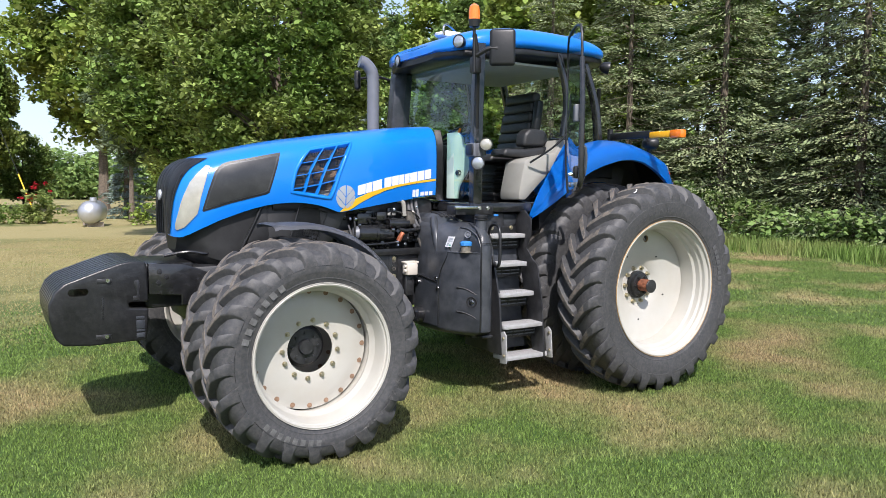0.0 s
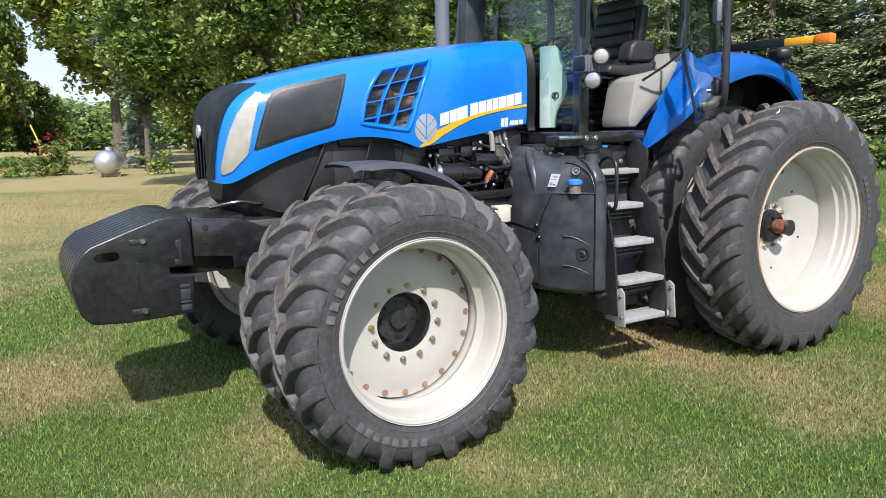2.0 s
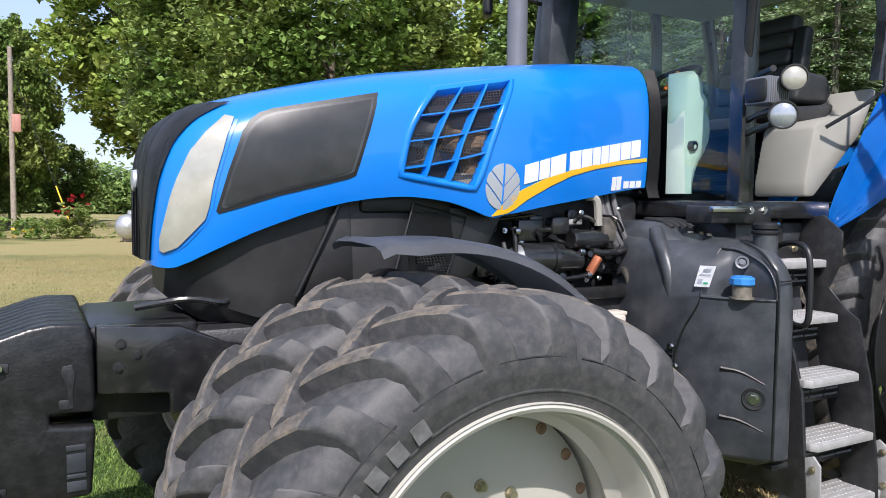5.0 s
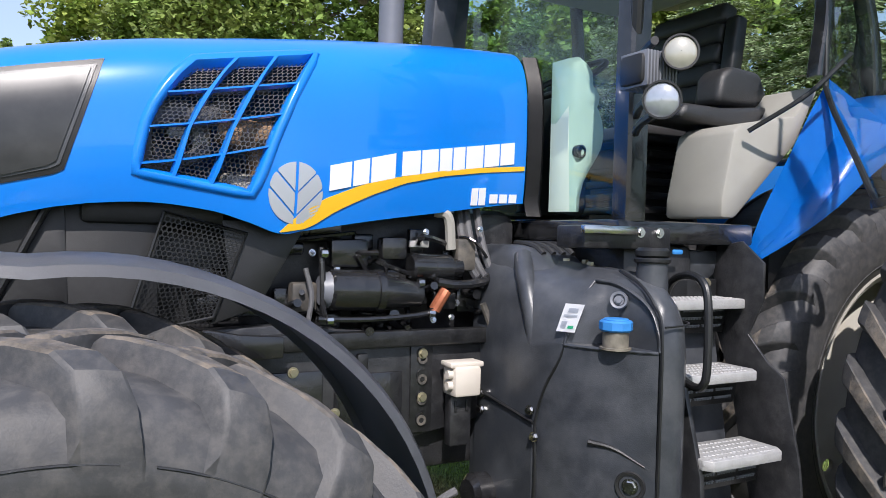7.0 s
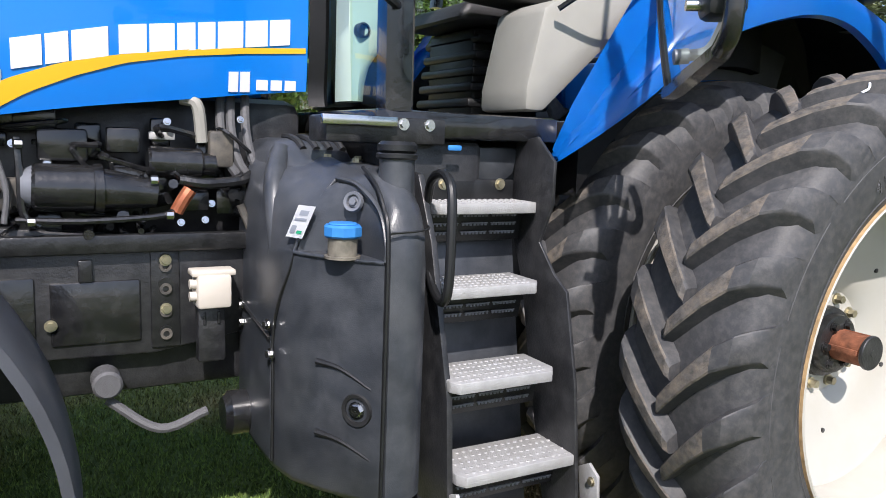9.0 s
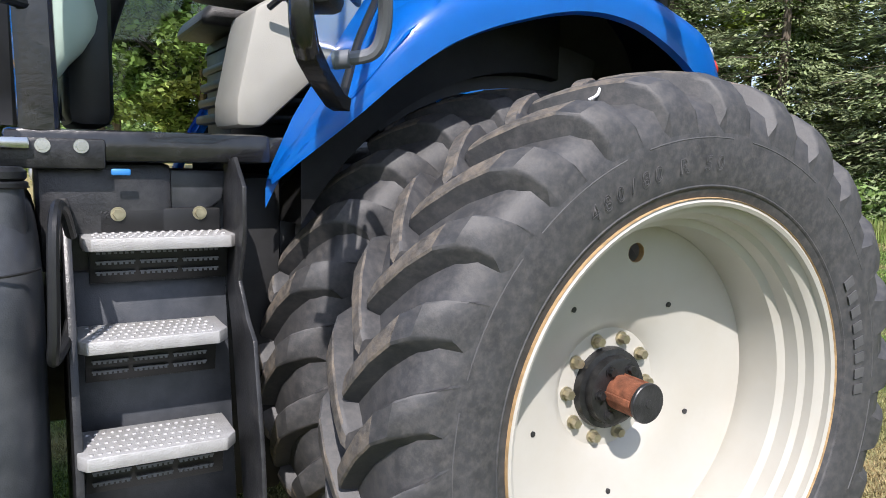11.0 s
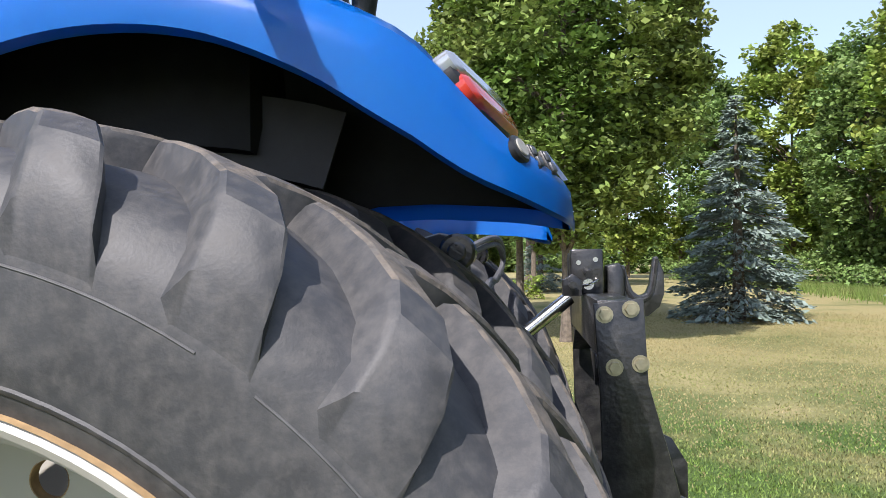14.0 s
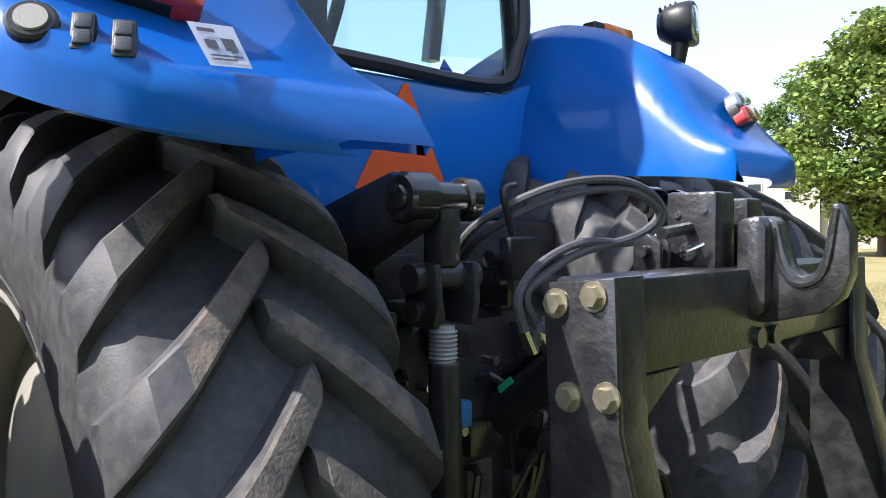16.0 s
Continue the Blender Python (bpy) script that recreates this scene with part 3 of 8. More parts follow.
PALEMARK = mat("dusty_rubber_marking", (0.105, 0.105, 0.104), 0.7, 0, 0.3, 40)
MARK = mat("moulded_rubber_marking", (0.078, 0.078, 0.08), 0.6, 0, 0.2, 20)
WORNMARK = mat("scuffed_rubber_marking", (0.085, 0.085, 0.086), 0.7, 0, 0.3, 40)


def arc_marks(rim, w, marks, r, a0, step, h, flip=1, material=None):
    """Raised markings round the tyre's wall, read from outside: a character, or a plain bar for '#'."""
    y = -flip * (0.5 * w + 0.0015)
    for k, ch in enumerate(marks):
        if ch == " ":
            continue
        bm = bmesh.new()
        a = a0 + step * k
        M = Matrix.Translation((-r * math.cos(a), y, r * math.sin(a))) @ Matrix.Rotation(a - math.pi / 2, 4, "Y") @ Matrix.Rotation(math.pi / 2, 4, "X")
        if ch == "#":
            box(bm, -abs(step) * r * 0.30, abs(step) * r * 0.30, -h / 2, h / 2, -0.003, 0.0008, 0.0005, M)
        elif ch != " ":
            cu = bpy.data.curves.new("marking", "FONT")
            cu.body, cu.size, cu.align_x, cu.align_y = ch, h * 1.35, "CENTER", "CENTER"
            cu.fill_mode, cu.bevel_depth, cu.bevel_resolution, cu.shear = "NONE", 0.0009, 0, 0.15
            ob = bpy.data.objects.new("marking", cu)
            me = bpy.data.meshes.new_from_object(ob)
            me.transform(M)
            bm.from_mesh(me)
            bpy.data.meshes.remove(me)
            bpy.data.objects.remove(ob)
            bpy.data.curves.remove(cu)
        part("tyre_marking", bm, material or (WORNMARK if ch == "#" else MARK), rim, "raised moulded tyre marking", smooth=0)


def grooves(rim, w, r, count, thick=0.0028, fill=0.84, material=DARK, flip=1):
    """Short moulded lines round the tyre's shoulder."""
    y = -flip * (0.4985 * w)
    bm = bmesh.new()
    half = math.pi / count * fill
    tube(bm, [(-r * math.cos(a), y, r * math.sin(a)) for a in (-half + half * k / 4 for k in range(9))], thick, 6, smooth=False)
    first = part("sidewall_line", bm, material, rim, "fine dark moulded line")
    for k in range(1, count):
        like(first, Matrix.Rotation(math.tau * k / count, 4, "Y"), rim)


FRONT = dict(R=0.762, w=0.385, rim_r=0.478, lug_h=0.048, count=22, lean=0.25)
REAR = dict(R=0.982, w=0.49, rim_r=0.618, lug_h=0.055, count=26, lean=0.24, phase=radians(9.8), broad=1.22)
w1 = wheel("front_outer_wheel", (0, YF_OUT, ZF), label="cream-painted front dual wheel", stepped=False, **FRONT)
front_disc(w1)
grooves(w1, 0.385, 0.612, 16, 0.0022, 0.8)
arc_marks(w1, 0.385, "#######", 0.560, radians(15.5), radians(7.0), 0.044, material=PALEMARK)
arc_marks(w1, 0.385, "########", 0.585, radians(-85), radians(5.6), 0.04, material=PALEMARK)
arc_marks(w1, 0.385, "380/80 R 38", 0.60, radians(199), radians(4.0), 0.042, material=PALEMARK)
w2 = wheel("rear_outer_wheel", (WB, YR_OUT, ZR), label="cream-painted rear dual wheel", **REAR)
rear_disc(w2)
grooves(w2, 0.49, 0.797, 13, 0.0022, 0.8, MARK)
arc_marks(w2, 0.49, "480/80 R 50", 0.727, radians(55.3), radians(3.54), 0.040)
arc_marks(w2, 0.49, "########", 0.725, radians(150), radians(4.2), 0.045, material=MARK)
bm = bmesh.new()
tube(bm, [(-0.30, -0.09, 0.926), (-0.308, -0.115, 0.914), (-0.325, -0.125, 0.895), (-0.345, -0.118, 0.882)], 0.004, 6)
part("paint_mark", bm, WHITE, w2, "white paint streak")


def copy_part(ob, m):
    kids = list(ob.children)
    top = ob.copy()
    scene.collection.objects.link(top)
    for c in kids:
        n = c.copy()
        scene.collection.objects.link(n)
        n.parent = top
    top.matrix_basis = m
    return top


for src, x, z, ys in ((w1, 0, ZF, (YF_IN,)), (w2, WB, ZR, (YR_IN,))):
    for y in ys:
        # the rear inner wheel is mounted the other way round, its disc outwards
        turn = Matrix.Diagonal((1, -1, 1, 1)) if src is w2 else Matrix.Identity(4)
        n = copy_part(src, Matrix.Translation((x, y, z)) @ turn @ Matrix.Rotation(0.11 - math.tau * 10 / 26 if src is w2 else 0.11, 4, "Y"))
        n.name = src.name.split(".")[0].replace("outer", "inner")
    for y in (YF_OUT if src is w1 else YR_OUT, ys[0]):
        n = copy_part(src, Matrix.Translation((x, -y, z)) @ Matrix.Diagonal((1, -1, 1, 1)) @ Matrix.Rotation(0.05, 4, "Y"))
        if y == ys[0]:
            n.name = src.name.split(".")[0].replace("outer", "inner")

# axles
bm = bmesh.new()
cyl(bm, (0, -1.38, ZF), (0, 1.38, ZF), 0.12, n=24)
box(bm, -0.17, 0.17, -0.75, 0.75, ZF - 0.13, ZF + 0.17, 0.04)
prism(bm, [(-0.75, 0.95), (-0.2, 1.2), (0.2, 1.2), (0.75, 0.95), (0.75, 0.62), (-0.75, 0.62)], "x", -0.14, 0.14, 0.04, Matrix.Diagonal((1, 1, 1, 1)))
part("front_axle", bm, DARK, tractor, "black front axle beam")
bm = bmesh.new()
cyl(bm, (WB, -1.22, ZR), (WB, 1.22, ZR), 0.055, n=24)
cyl(bm, (WB, -0.78, ZR), (WB, 0.78, ZR), 0.2, n=32)
box(bm, 2.35, 3.9, -0.38, 0.38, 0.55, 1.5, 0.08)
part("rear_axle_housing", bm, DARK, tractor, "black rear axle and transmission housing")
bm = bmesh.new()
box(bm, -0.55, 2.5, -0.36, 0.36, 0.78, 1.25, 0.05)
box(bm, 0.15, 1.75, -0.27, 0.27, 1.2, 1.78, 0.06)
part("engine_block", bm, DARK, tractor, "black engine and frame casting")

# ---- bonnet ----
# x, half width, lower edge, crown
HOOD = [(-0.672, 0.14, 1.50, 1.78), (-0.662, 0.23, 1.485, 1.88), (-0.635, 0.315, 1.475, 1.96), (-0.585, 0.375, 1.478, 2.03), (-0.49, 0.425, 1.525, 2.09), (-0.3, 0.475, 1.615, 2.15), (0.0, 0.52, 1.715, 2.225),
        (0.25, 0.542, 1.745, 2.275), (0.45, 0.553, 1.728, 2.305), (0.57, 0.556, 1.695, 2.325), (0.67, 0.555, 1.662, 2.34), (0.74, 0.552, 1.672, 2.35), (1.0, 0.52, 1.715, 2.385), (1.3, 0.44, 1.755, 2.425), (1.55, 0.37, 1.79, 2.45), (1.745, 0.32, 1.812, 2.465)]


def hood_row(x):
    return smooth_table(HOOD, x)


def hood_y(x, z):
    """Half width of the bonnet at x and height z."""
    w, lo, hi = hood_row(x)
    zc = lo + 0.38 * (hi - lo)
    if z <= zc:
        return w * (1 - 0.05 * ((zc - z) / (zc - lo + 1e-6)) ** 2)
    t = min(1.0, (z - zc) / (hi - zc))
    return w * (1 - t ** 3.6) ** (1 / 3.6)


def hood_section(x, n=22):
    w, lo, hi = hood_row(x)
    zc = lo + 0.38 * (hi - lo)
    m = 5 if n < 60 else 16
    side = [(lo + (zc - lo) * k / m) for k in range(m)]
    pts = [(-hood_y(x, z), z) for z in side]
    for k in range(n + 1):
        a = math.pi * k / n
        c, s_ = math.cos(a), math.sin(a)
        yy = -w * math.copysign(abs(c) ** (2 / 3.6), c)
        pts.append((yy, zc + (hi - zc) * abs(s_) ** (2 / 3.6)))
    pts += [(hood_y(x, z), z) for z in side[::-1]]
    return [(x, y, z) for y, z in pts]


# the vent's opening: its left and right edges from the bottom up, in x and z
V_L = [(1.835, 0.245), (1.90, 0.254), (1.975, 0.268), (2.03, 0.291), (2.088, 0.325), (2.135, 0.360), (2.176, 0.402)]
V_R = [(1.786, 0.570), (1.842, 0.596), (1.967, 0.638), (2.097, 0.692), (2.18, 0.737), (2.250, 0.780)]


def bil(u, v):
    zl, zr = 1.835 + 0.341 * v, 1.786 + 0.464 * v
    a, b = Vector((lerp_table(V_L, zl)[0], zl)), Vector((lerp_table(V_R, zr)[0], zr))
    return a.lerp(b, u)


def in_vent(x, z):
    """True inside the vent's opening."""
    v = 0.5
    for _ in range(4):
        u = (x - bil(0, v).x) / (bil(1, v).x - bil(0, v).x)
        lo, hi = bil(u, 0).y, bil(u, 1).y
        v = min(1.2, max(-0.2, (z - lo) / (hi - lo)))
    return 0.005 < u < 0.995 and 0.005 < v < 0.995


bm = bmesh.new()
xs = [-0.672, -0.668, -0.662, -0.65, -0.635, -0.61, -0.585, -0.54, -0.49] + [-0.42 + 0.09 * k for k in range(7)] + [0.2 + 0.0125 * k for k in range(52)] + [0.93 + 0.09 * k for k in range(9)] + [1.745]
rings = [hood_section(x, 110) for x in xs]
inner = [[(x, y * 0.97, z - 0.012 if z > hood_row(x)[1] + 0.02 else z + 0.0) for x, y, z in r] for r in rings]
loft(bm, rings, close=False)
loft(bm, inner, close=False)
va = [bm.verts.new(p) for p in rings[0]]
bm.faces.new(va)
bmesh.ops.remove_doubles(bm, verts=bm.verts, dist=0.0005)
cut = []
for f in bm.faces:
    c = f.calc_center_median()
    if 0.2 < c.x < 0.85 and c.y < -0.3 and in_vent(c.x, c.z):
        cut.append(f)
bmesh.ops.delete(bm, geom=cut, context="FACES")
hood = part("bonnet", bm, BLUE, tractor, "glossy blue bonnet", smooth=45)


def on_hood(x, z, off=0.004):
    """A point on the left side of the bonnet, a little proud of it."""
    e = 0.01
    y = hood_y(x, z)
    nx = (hood_y(x + e, z) - hood_y(x - e, z)) / (2 * e)
    nz = (hood_y(x, z + e) - hood_y(x, z - e)) / (2 * e)
    nrm = Vector((-nx, -1.0, -nz))
    nrm.normalize()
    return Vector((x, -y, z)) + nrm * off


def resample(pts, n):
    P = [Vector((p[0], p[1], 0)) for p in pts]
    L = [0]
    for a, b in zip(P, P[1:]):
        L.append(L[-1] + (b - a).length)
    out = []
    for k in range(n):
        d = L[-1] * k / (n - 1)
        i = max(j for j in range(len(L) - 1) if L[j] <= d + 1e-9)
        t = (d - L[i]) / (L[i + 1] - L[i] + 1e-9)
        out.append(P[i].lerp(P[i + 1], t))
    return out


def decal(name, a, b, material, off=0.004, thick=0.003, n=18, m=6, parent=None, label="", mirror=False):
    """A skin on the bonnet's side between the lines a and b, given in x and z, with thickness."""
    A, B = resample(a, n), resample(b, n)
    for sgn in ((1, -1) if mirror else (1,)):
        bm = bmesh.new()
        top = [[bm.verts.new(Vector((1, sgn, 1)) * on_hood(*(A[i].lerp(B[i], j / m)).xy, off)) for j in range(m + 1)] for i in range(n)]
        for i in range(n - 1):
            for j in range(m):
                bm.faces.new((top[i][j], top[i + 1][j], top[i + 1][j + 1], top[i][j + 1]))
        bmesh.ops.recalc_face_normals(bm, faces=bm.faces)
        bmesh.ops.solidify(bm, geom=bm.faces[:], thickness=thick)
        ob = part(name, bm, material, parent or hood, label, smooth=50)
    return ob


# smoked panel in the bonnet's side, with its frame
decal("panel_frame", [(-0.455, 1.685), (-0.41, 1.84), (-0.352, 2.0), (-0.305, 2.045), (-0.25, 2.066), (0.155, 2.15)], [(-0.445, 1.675), (-0.33, 1.712), (-0.24, 1.742), (-0.1, 1.778), (0.03, 1.812), (0.055, 1.825)], BLACK, 0.003, mirror=True)
decal("panel_bead", [(-0.438, 1.70), (-0.396, 1.84), (-0.34, 1.99), (-0.296, 2.03), (-0.245, 2.05), (0.135, 2.128)], [(-0.425, 1.695), (-0.325, 1.73), (-0.235, 1.76), (-0.095, 1.795), (0.025, 1.828), (0.045, 1.84)], GREYPL, 0.006, mirror=True)
decal("side_panel", [(-0.428, 1.71), (-0.388, 1.84), (-0.332, 1.98), (-0.29, 2.02), (-0.24, 2.04), (0.12, 2.115)], [(-0.415, 1.705), (-0.32, 1.738), (-0.23, 1.768), (-0.09, 1.803), (0.02, 1.836), (0.036, 1.848)], PANEL, 0.0095, mirror=True, label="smoked dark mesh panel")
for px, pz in ((-0.17, 1.905), (-0.17, 1.87)):
    decal("panel_tag", [(px, pz + 0.013), (px + 0.045, pz + 0.016)], [(px, pz - 0.013), (px + 0.045, pz - 0.010)], GREYPL, 0.009, n=4, m=2)
# headlamp
LAMP_L = [(-0.628, 1.538), (-0.630, 1.577), (-0.614, 1.659), (-0.597, 1.739), (-0.577, 1.803), (-0.536, 1.898), (-0.481, 1.968), (-0.411, 2.033)]
LAMP_R = [(-0.618, 1.531), (-0.576, 1.553), (-0.530, 1.608), (-0.490, 1.655), (-0.476, 1.704), (-0.463, 1.784), (-0.436, 1.88), (-0.410, 1.965), (-0.382, 2.026)]
decal("headlamp_bezel", [(x - 0.010, z) for x, z in LAMP_L], [(x + 0.012, z - 0.006) for x, z in LAMP_R], BLUE, 0.003, mirror=True)
decal("headlamp", LAMP_L, LAMP_R, LAMP, 0.010, n=26, label="hazed clear headlamp", mirror=True)

# vent: rolled blue surround, honeycomb set back, fins and slats
def vline(u0, v0, u1, v1, n=14):
    return [tuple(bil(u0 + (u1 - u0) * k / n, v0 + (v1 - v0) * k / n)) for k in range(n + 1)]


def vent_strip(name, u0, v0, u1, v1, half, lo, hi, k=0.0, vertical=True):
    """A blue fin across the opening, standing from depth lo to hi off the skin."""
    bm = bmesh.new()
    rings = []
    for i in range(19):
        f = i / 18
        p = bil(u0 + (u1 - u0) * f, v0 + (v1 - v0) * f)
        dx, dz = (half, 0) if vertical else (0, half)
        w = 1 + k * math.sin(math.pi * 4 * f)
        rings.append([on_hood(p.x - dx * w, p.y - dz * w, lo), on_hood(p.x - dx * 0.5 * w, p.y - dz * 0.6 * w, hi), on_hood(p.x + dx * 0.5 * w, p.y + dz * 0.6 * w, hi), on_hood(p.x + dx * w, p.y + dz * w, lo)])
    loft(bm, rings)
    bmesh.ops.recalc_face_normals(bm, faces=bm.faces)
    return part(name, bm, BLUE, hood, smooth=30)


bm = bmesh.new()
edge = vline(0, 0, 0, 1) + vline(0, 1, 1, 1)[1:] + vline(1, 1, 1, 0)[1:] + vline(1, 0, 0, 0)[1:-1]
mid = Vector(bil(0.5, 0.5))
ring_rows = []
for grow, off in ((-0.012, -0.035), (-0.010, -0.004), (-0.004, 0.008), (0.008, 0.011), (0.018, 0.006), (0.024, -0.002)):
    row = []
    for i, p in enumerate(edge):
        a, b = Vector(edge[i - 2]), Vector(edge[(i + 2) % len(edge)])
        t = (b - a).normalized()
        nn = Vector((t.y, -t.x))
        if (Vector(p) - mid).dot(nn) < 0:
            nn = -nn
        q = Vector(p) + nn * grow
        row.append(on_hood(q.x, q.y, off))
    ring_rows.append(row)
for A, B in zip(ring_rows, ring_rows[1:]):
    va, vb = [bm.verts.new(p) for p in A], [bm.verts.new(p) for p in B]
    for i in range(len(va)):
        bm.faces.new((va[i - 1], va[i], vb[i], vb[i - 1]))
bmesh.ops.remove_doubles(bm, verts=bm.verts, dist=0.0004)
bmesh.ops.recalc_face_normals(bm, faces=bm.faces)
part("vent_surround", bm, BLUE, hood, "rolled blue surround of the vent", smooth=50)


def honeycomb(name, place, U, V, pitch, material, parent, label, wall=0.16):
    """A sheet of hexagonal cells over U by V metres; place(u, v) gives its points."""
    bm = bmesh.new()
    rr, row = pitch / math.sqrt(3), 0
    v = 0.0
    while v < V:
        u = 0.5 * pitch * (row % 2)
        while u < U:
            rings = []
            for f in (1.0, 1 - wall):
                rings.append([bm.verts.new(place(min(U, max(0, u + rr * f * math.sin(k * math.pi / 3))) / U, min(V, max(0, v + rr * f * math.cos(k * math.pi / 3))) / V)) for k in range(6)])
            for k in range(6):
                bm.faces.new((rings[0][k], rings[0][k - 1], rings[1][k - 1], rings[1][k]))
            u += pitch
        v += 1.5 * rr
        row += 1
    return part(name, bm, material, parent, label, smooth=0, kind="stuff")


honeycomb("vent_screen", lambda u, v: on_hood(*bil(u, v), -0.022), 0.38, 0.42, 0.0155, MESH, hood, "black honeycomb vent screen", 0.17)
for u in (0.315, 0.645):
    vent_strip("vent_fin", u - 0.02, 0, u + 0.02, 1, 0.011, -0.026, 0.008, 0.18)
for vl, vr in ((0.06, 0.32), (0.374, 0.546), (0.68, 0.77)):
    vent_strip("vent_slat", 0, vl, 1, vr, 0.0045, -0.026, 0.003, 0.0, False)
# what shows behind the vent: manifold, heat wrap, pale canister, hoses and the radiator's core
bm = bmesh.new()
tube(bm, [(0.50, -0.40, 2.0), (0.60, -0.42, 1.97), (0.72, -0.41, 1.98), (0.86, -0.40, 1.96)], 0.055, 14)
tube(bm, [(0.62, -0.41, 1.95), (0.63, -0.40, 1.85), (0.62, -0.36, 1.76)], 0.04, 12)
part("exhaust_manifold", bm, mat("heat_stained_wrap", (0.30, 0.19, 0.11), 0.85, 0, 0.4, 30, (0.12, 0.08, 0.06), 0.6, 14, 0.5, 120), tractor, "tan heat-wrapped exhaust manifold behind the vent")
bm = bmesh.new()
cyl(bm, (0.50, -0.44, 1.80), (0.66, -0.44, 1.80), 0.05, n=20, bev=0.01)
part("pale_canister", bm, BEIGE, tractor, "pale canister behind the vent")
bm = bmesh.new()
tube(bm, [(0.28, -0.44, 2.0), (0.36, -0.43, 2.03), (0.44, -0.42, 2.02), (0.52, -0.36, 2.06)], 0.035, 12)
tube(bm, [(0.28, -0.42, 1.86), (0.38, -0.44, 1.88), (0.46, -0.43, 1.92)], 0.022, 10)
tube(bm, [(0.40, -0.43, 2.10), (0.52, -0.40, 2.12), (0.66, -0.40, 2.14)], 0.02, 10)
part("radiator_hose", bm, HOSE, tractor, "grey hoses behind the vent")
bm = bmesh.new()
box(bm, 0.24, 0.30, -0.42, 0.42, 1.74, 2.14, 0.01)
for k in range(14):
    box(bm, 0.30, 0.306, -0.42, 0.42, 1.76 + 0.027 * k, 1.772 + 0.027 * k, 0)
part("radiator_core", bm, MESH, tractor, "grey finned radiator core")
bm = bmesh.new()
box(bm, 0.42, 0.48, -0.38, -0.30, 1.90, 2.0, 0.01)
box(bm, 0.34, 0.40, -0.42, -0.34, 1.95, 1.99, 0.008)
part("sensor_bracket", bm, ALU, tractor, "bare metal bracket behind the vent")

# maker's mark as plain shapes: a leaf roundel, pale lettering bars, a yellow sweep
cx, cz, rx_, rz_ = 0.712, 1.793, 0.090, 0.098
for sgn in (-1, 1):
    for a0, a1 in ((-1.9, -0.80), (-0.72, -0.06), (0.02, 1.2)):
        hi_line, lo_line = [], []
        for k in range(25):
            u = 0.055 + 0.94 * k / 24
            e = math.sqrt(max(0.0, 1 - u * u)) if u < 1 else 0
            lo, hi = max(-e, a0 + 0.95 * u), min(e, a1 + 0.95 * u)
            if hi > lo + 0.01:
                hi_line.append((cx + sgn * u * rx_, cz + hi * rz_))
                lo_line.append((cx + sgn * u * rx_, cz + lo * rz_))
        decal("roundel_leaf", hi_line, lo_line, SILVER, 0.004, n=20)


def bars(x0, x1, z0a, z1a, z0b, z1b, fracs, material, name):
    for u0, u1 in fracs:
        def P(u, top):
            x = x0 + (x1 - x0) * u
            return (x, (z1a + (z1b - z1a) * u) if top else (z0a + (z0b - z0a) * u))
        decal(name, [P(u0, True), P(u1, True)], [P(u0, False), P(u1, False)], material, 0.004, n=5, m=4)


def letter_fracs(groups):
    out, tot = [], sum(groups) + 0.12 * (len(groups) - 1)
    u = 0
    for g in groups:
        if g > 0:
            out.append((u / tot, (u + g) / tot))
        u += abs(g) + 0.12
    return out


bars(0.825, 1.075, 1.806, 1.888, 1.865, 1.95, letter_fracs([1.1, 0.85, 1.4]), WHITE, "lettering_bar")
bars(1.105, 1.672, 1.874, 1.958, 1.966, 2.052, letter_fracs([1.05, 1, 0.75, 0.75, 1.15, 1.05, 1.0]), WHITE, "lettering_bar")
bars(1.45, 1.525, 1.79, 1.855, 1.795, 1.862, [(0, 0.44), (0.54, 1)], WHITE, "model_bar")
bars(1.55, 1.70, 1.803, 1.838, 1.812, 1.846, [(0, 0.28), (0.36, 0.64), (0.72, 1)], WHITE, "model_bar")
decal("yellow_sweep", [(0.665, 1.668), (0.72, 1.72), (0.80, 1.775), (0.95, 1.835), (1.1, 1.872), (1.3, 1.909), (1.5, 1.937), (1.735, 1.962)],
      [(0.67, 1.667), (0.76, 1.682), (0.86, 1.745), (0.98, 1.80), (1.12, 1.850), (1.3, 1.889), (1.5, 1.918), (1.735, 1.944)], YELLOW, 0.004, n=30, label="yellow sweeping stripe")

# black centre strip over the nose
def nose_x(y, z):
    """Where the bonnet's front skin lies at half width y and height z."""
    a, b = -0.672, 0.6
    for _ in range(30):
        m = 0.5 * (a + b)
        w, lo, hi = hood_row(m)
        ok = z < hi and hood_y(m, max(z, lo)) > y
        a, b = (a, m) if ok else (m, b)
    return b


bm = bmesh.new()
rows = []
for i in range(27):
    z = 1.492 + 0.60 * i / 26
    wv = lerp_table([(1.49, 0.25), (1.64, 0.284), (1.77, 0.318), (1.87, 0.345), (1.98, 0.355), (2.06, 0.352), (2.10, 0.34)], z)[0]
    row = []
    for j in range(41):
        y = wv * (j / 20 - 1)
        rib = 0.007 if j % 6 == 2 else 0.0
        row.append((nose_x(abs(y), z) - 0.009 + rib, y, z + 0.004))
    rows.append(row)
loft(bm, rows, close=False)
bmesh.ops.solidify(bm, geom=bm.faces[:], thickness=0.006)
part("nose_grille", bm, GREYPL, hood, "ribbed dark grey nose strip", smooth=20)
bm = bmesh.new()
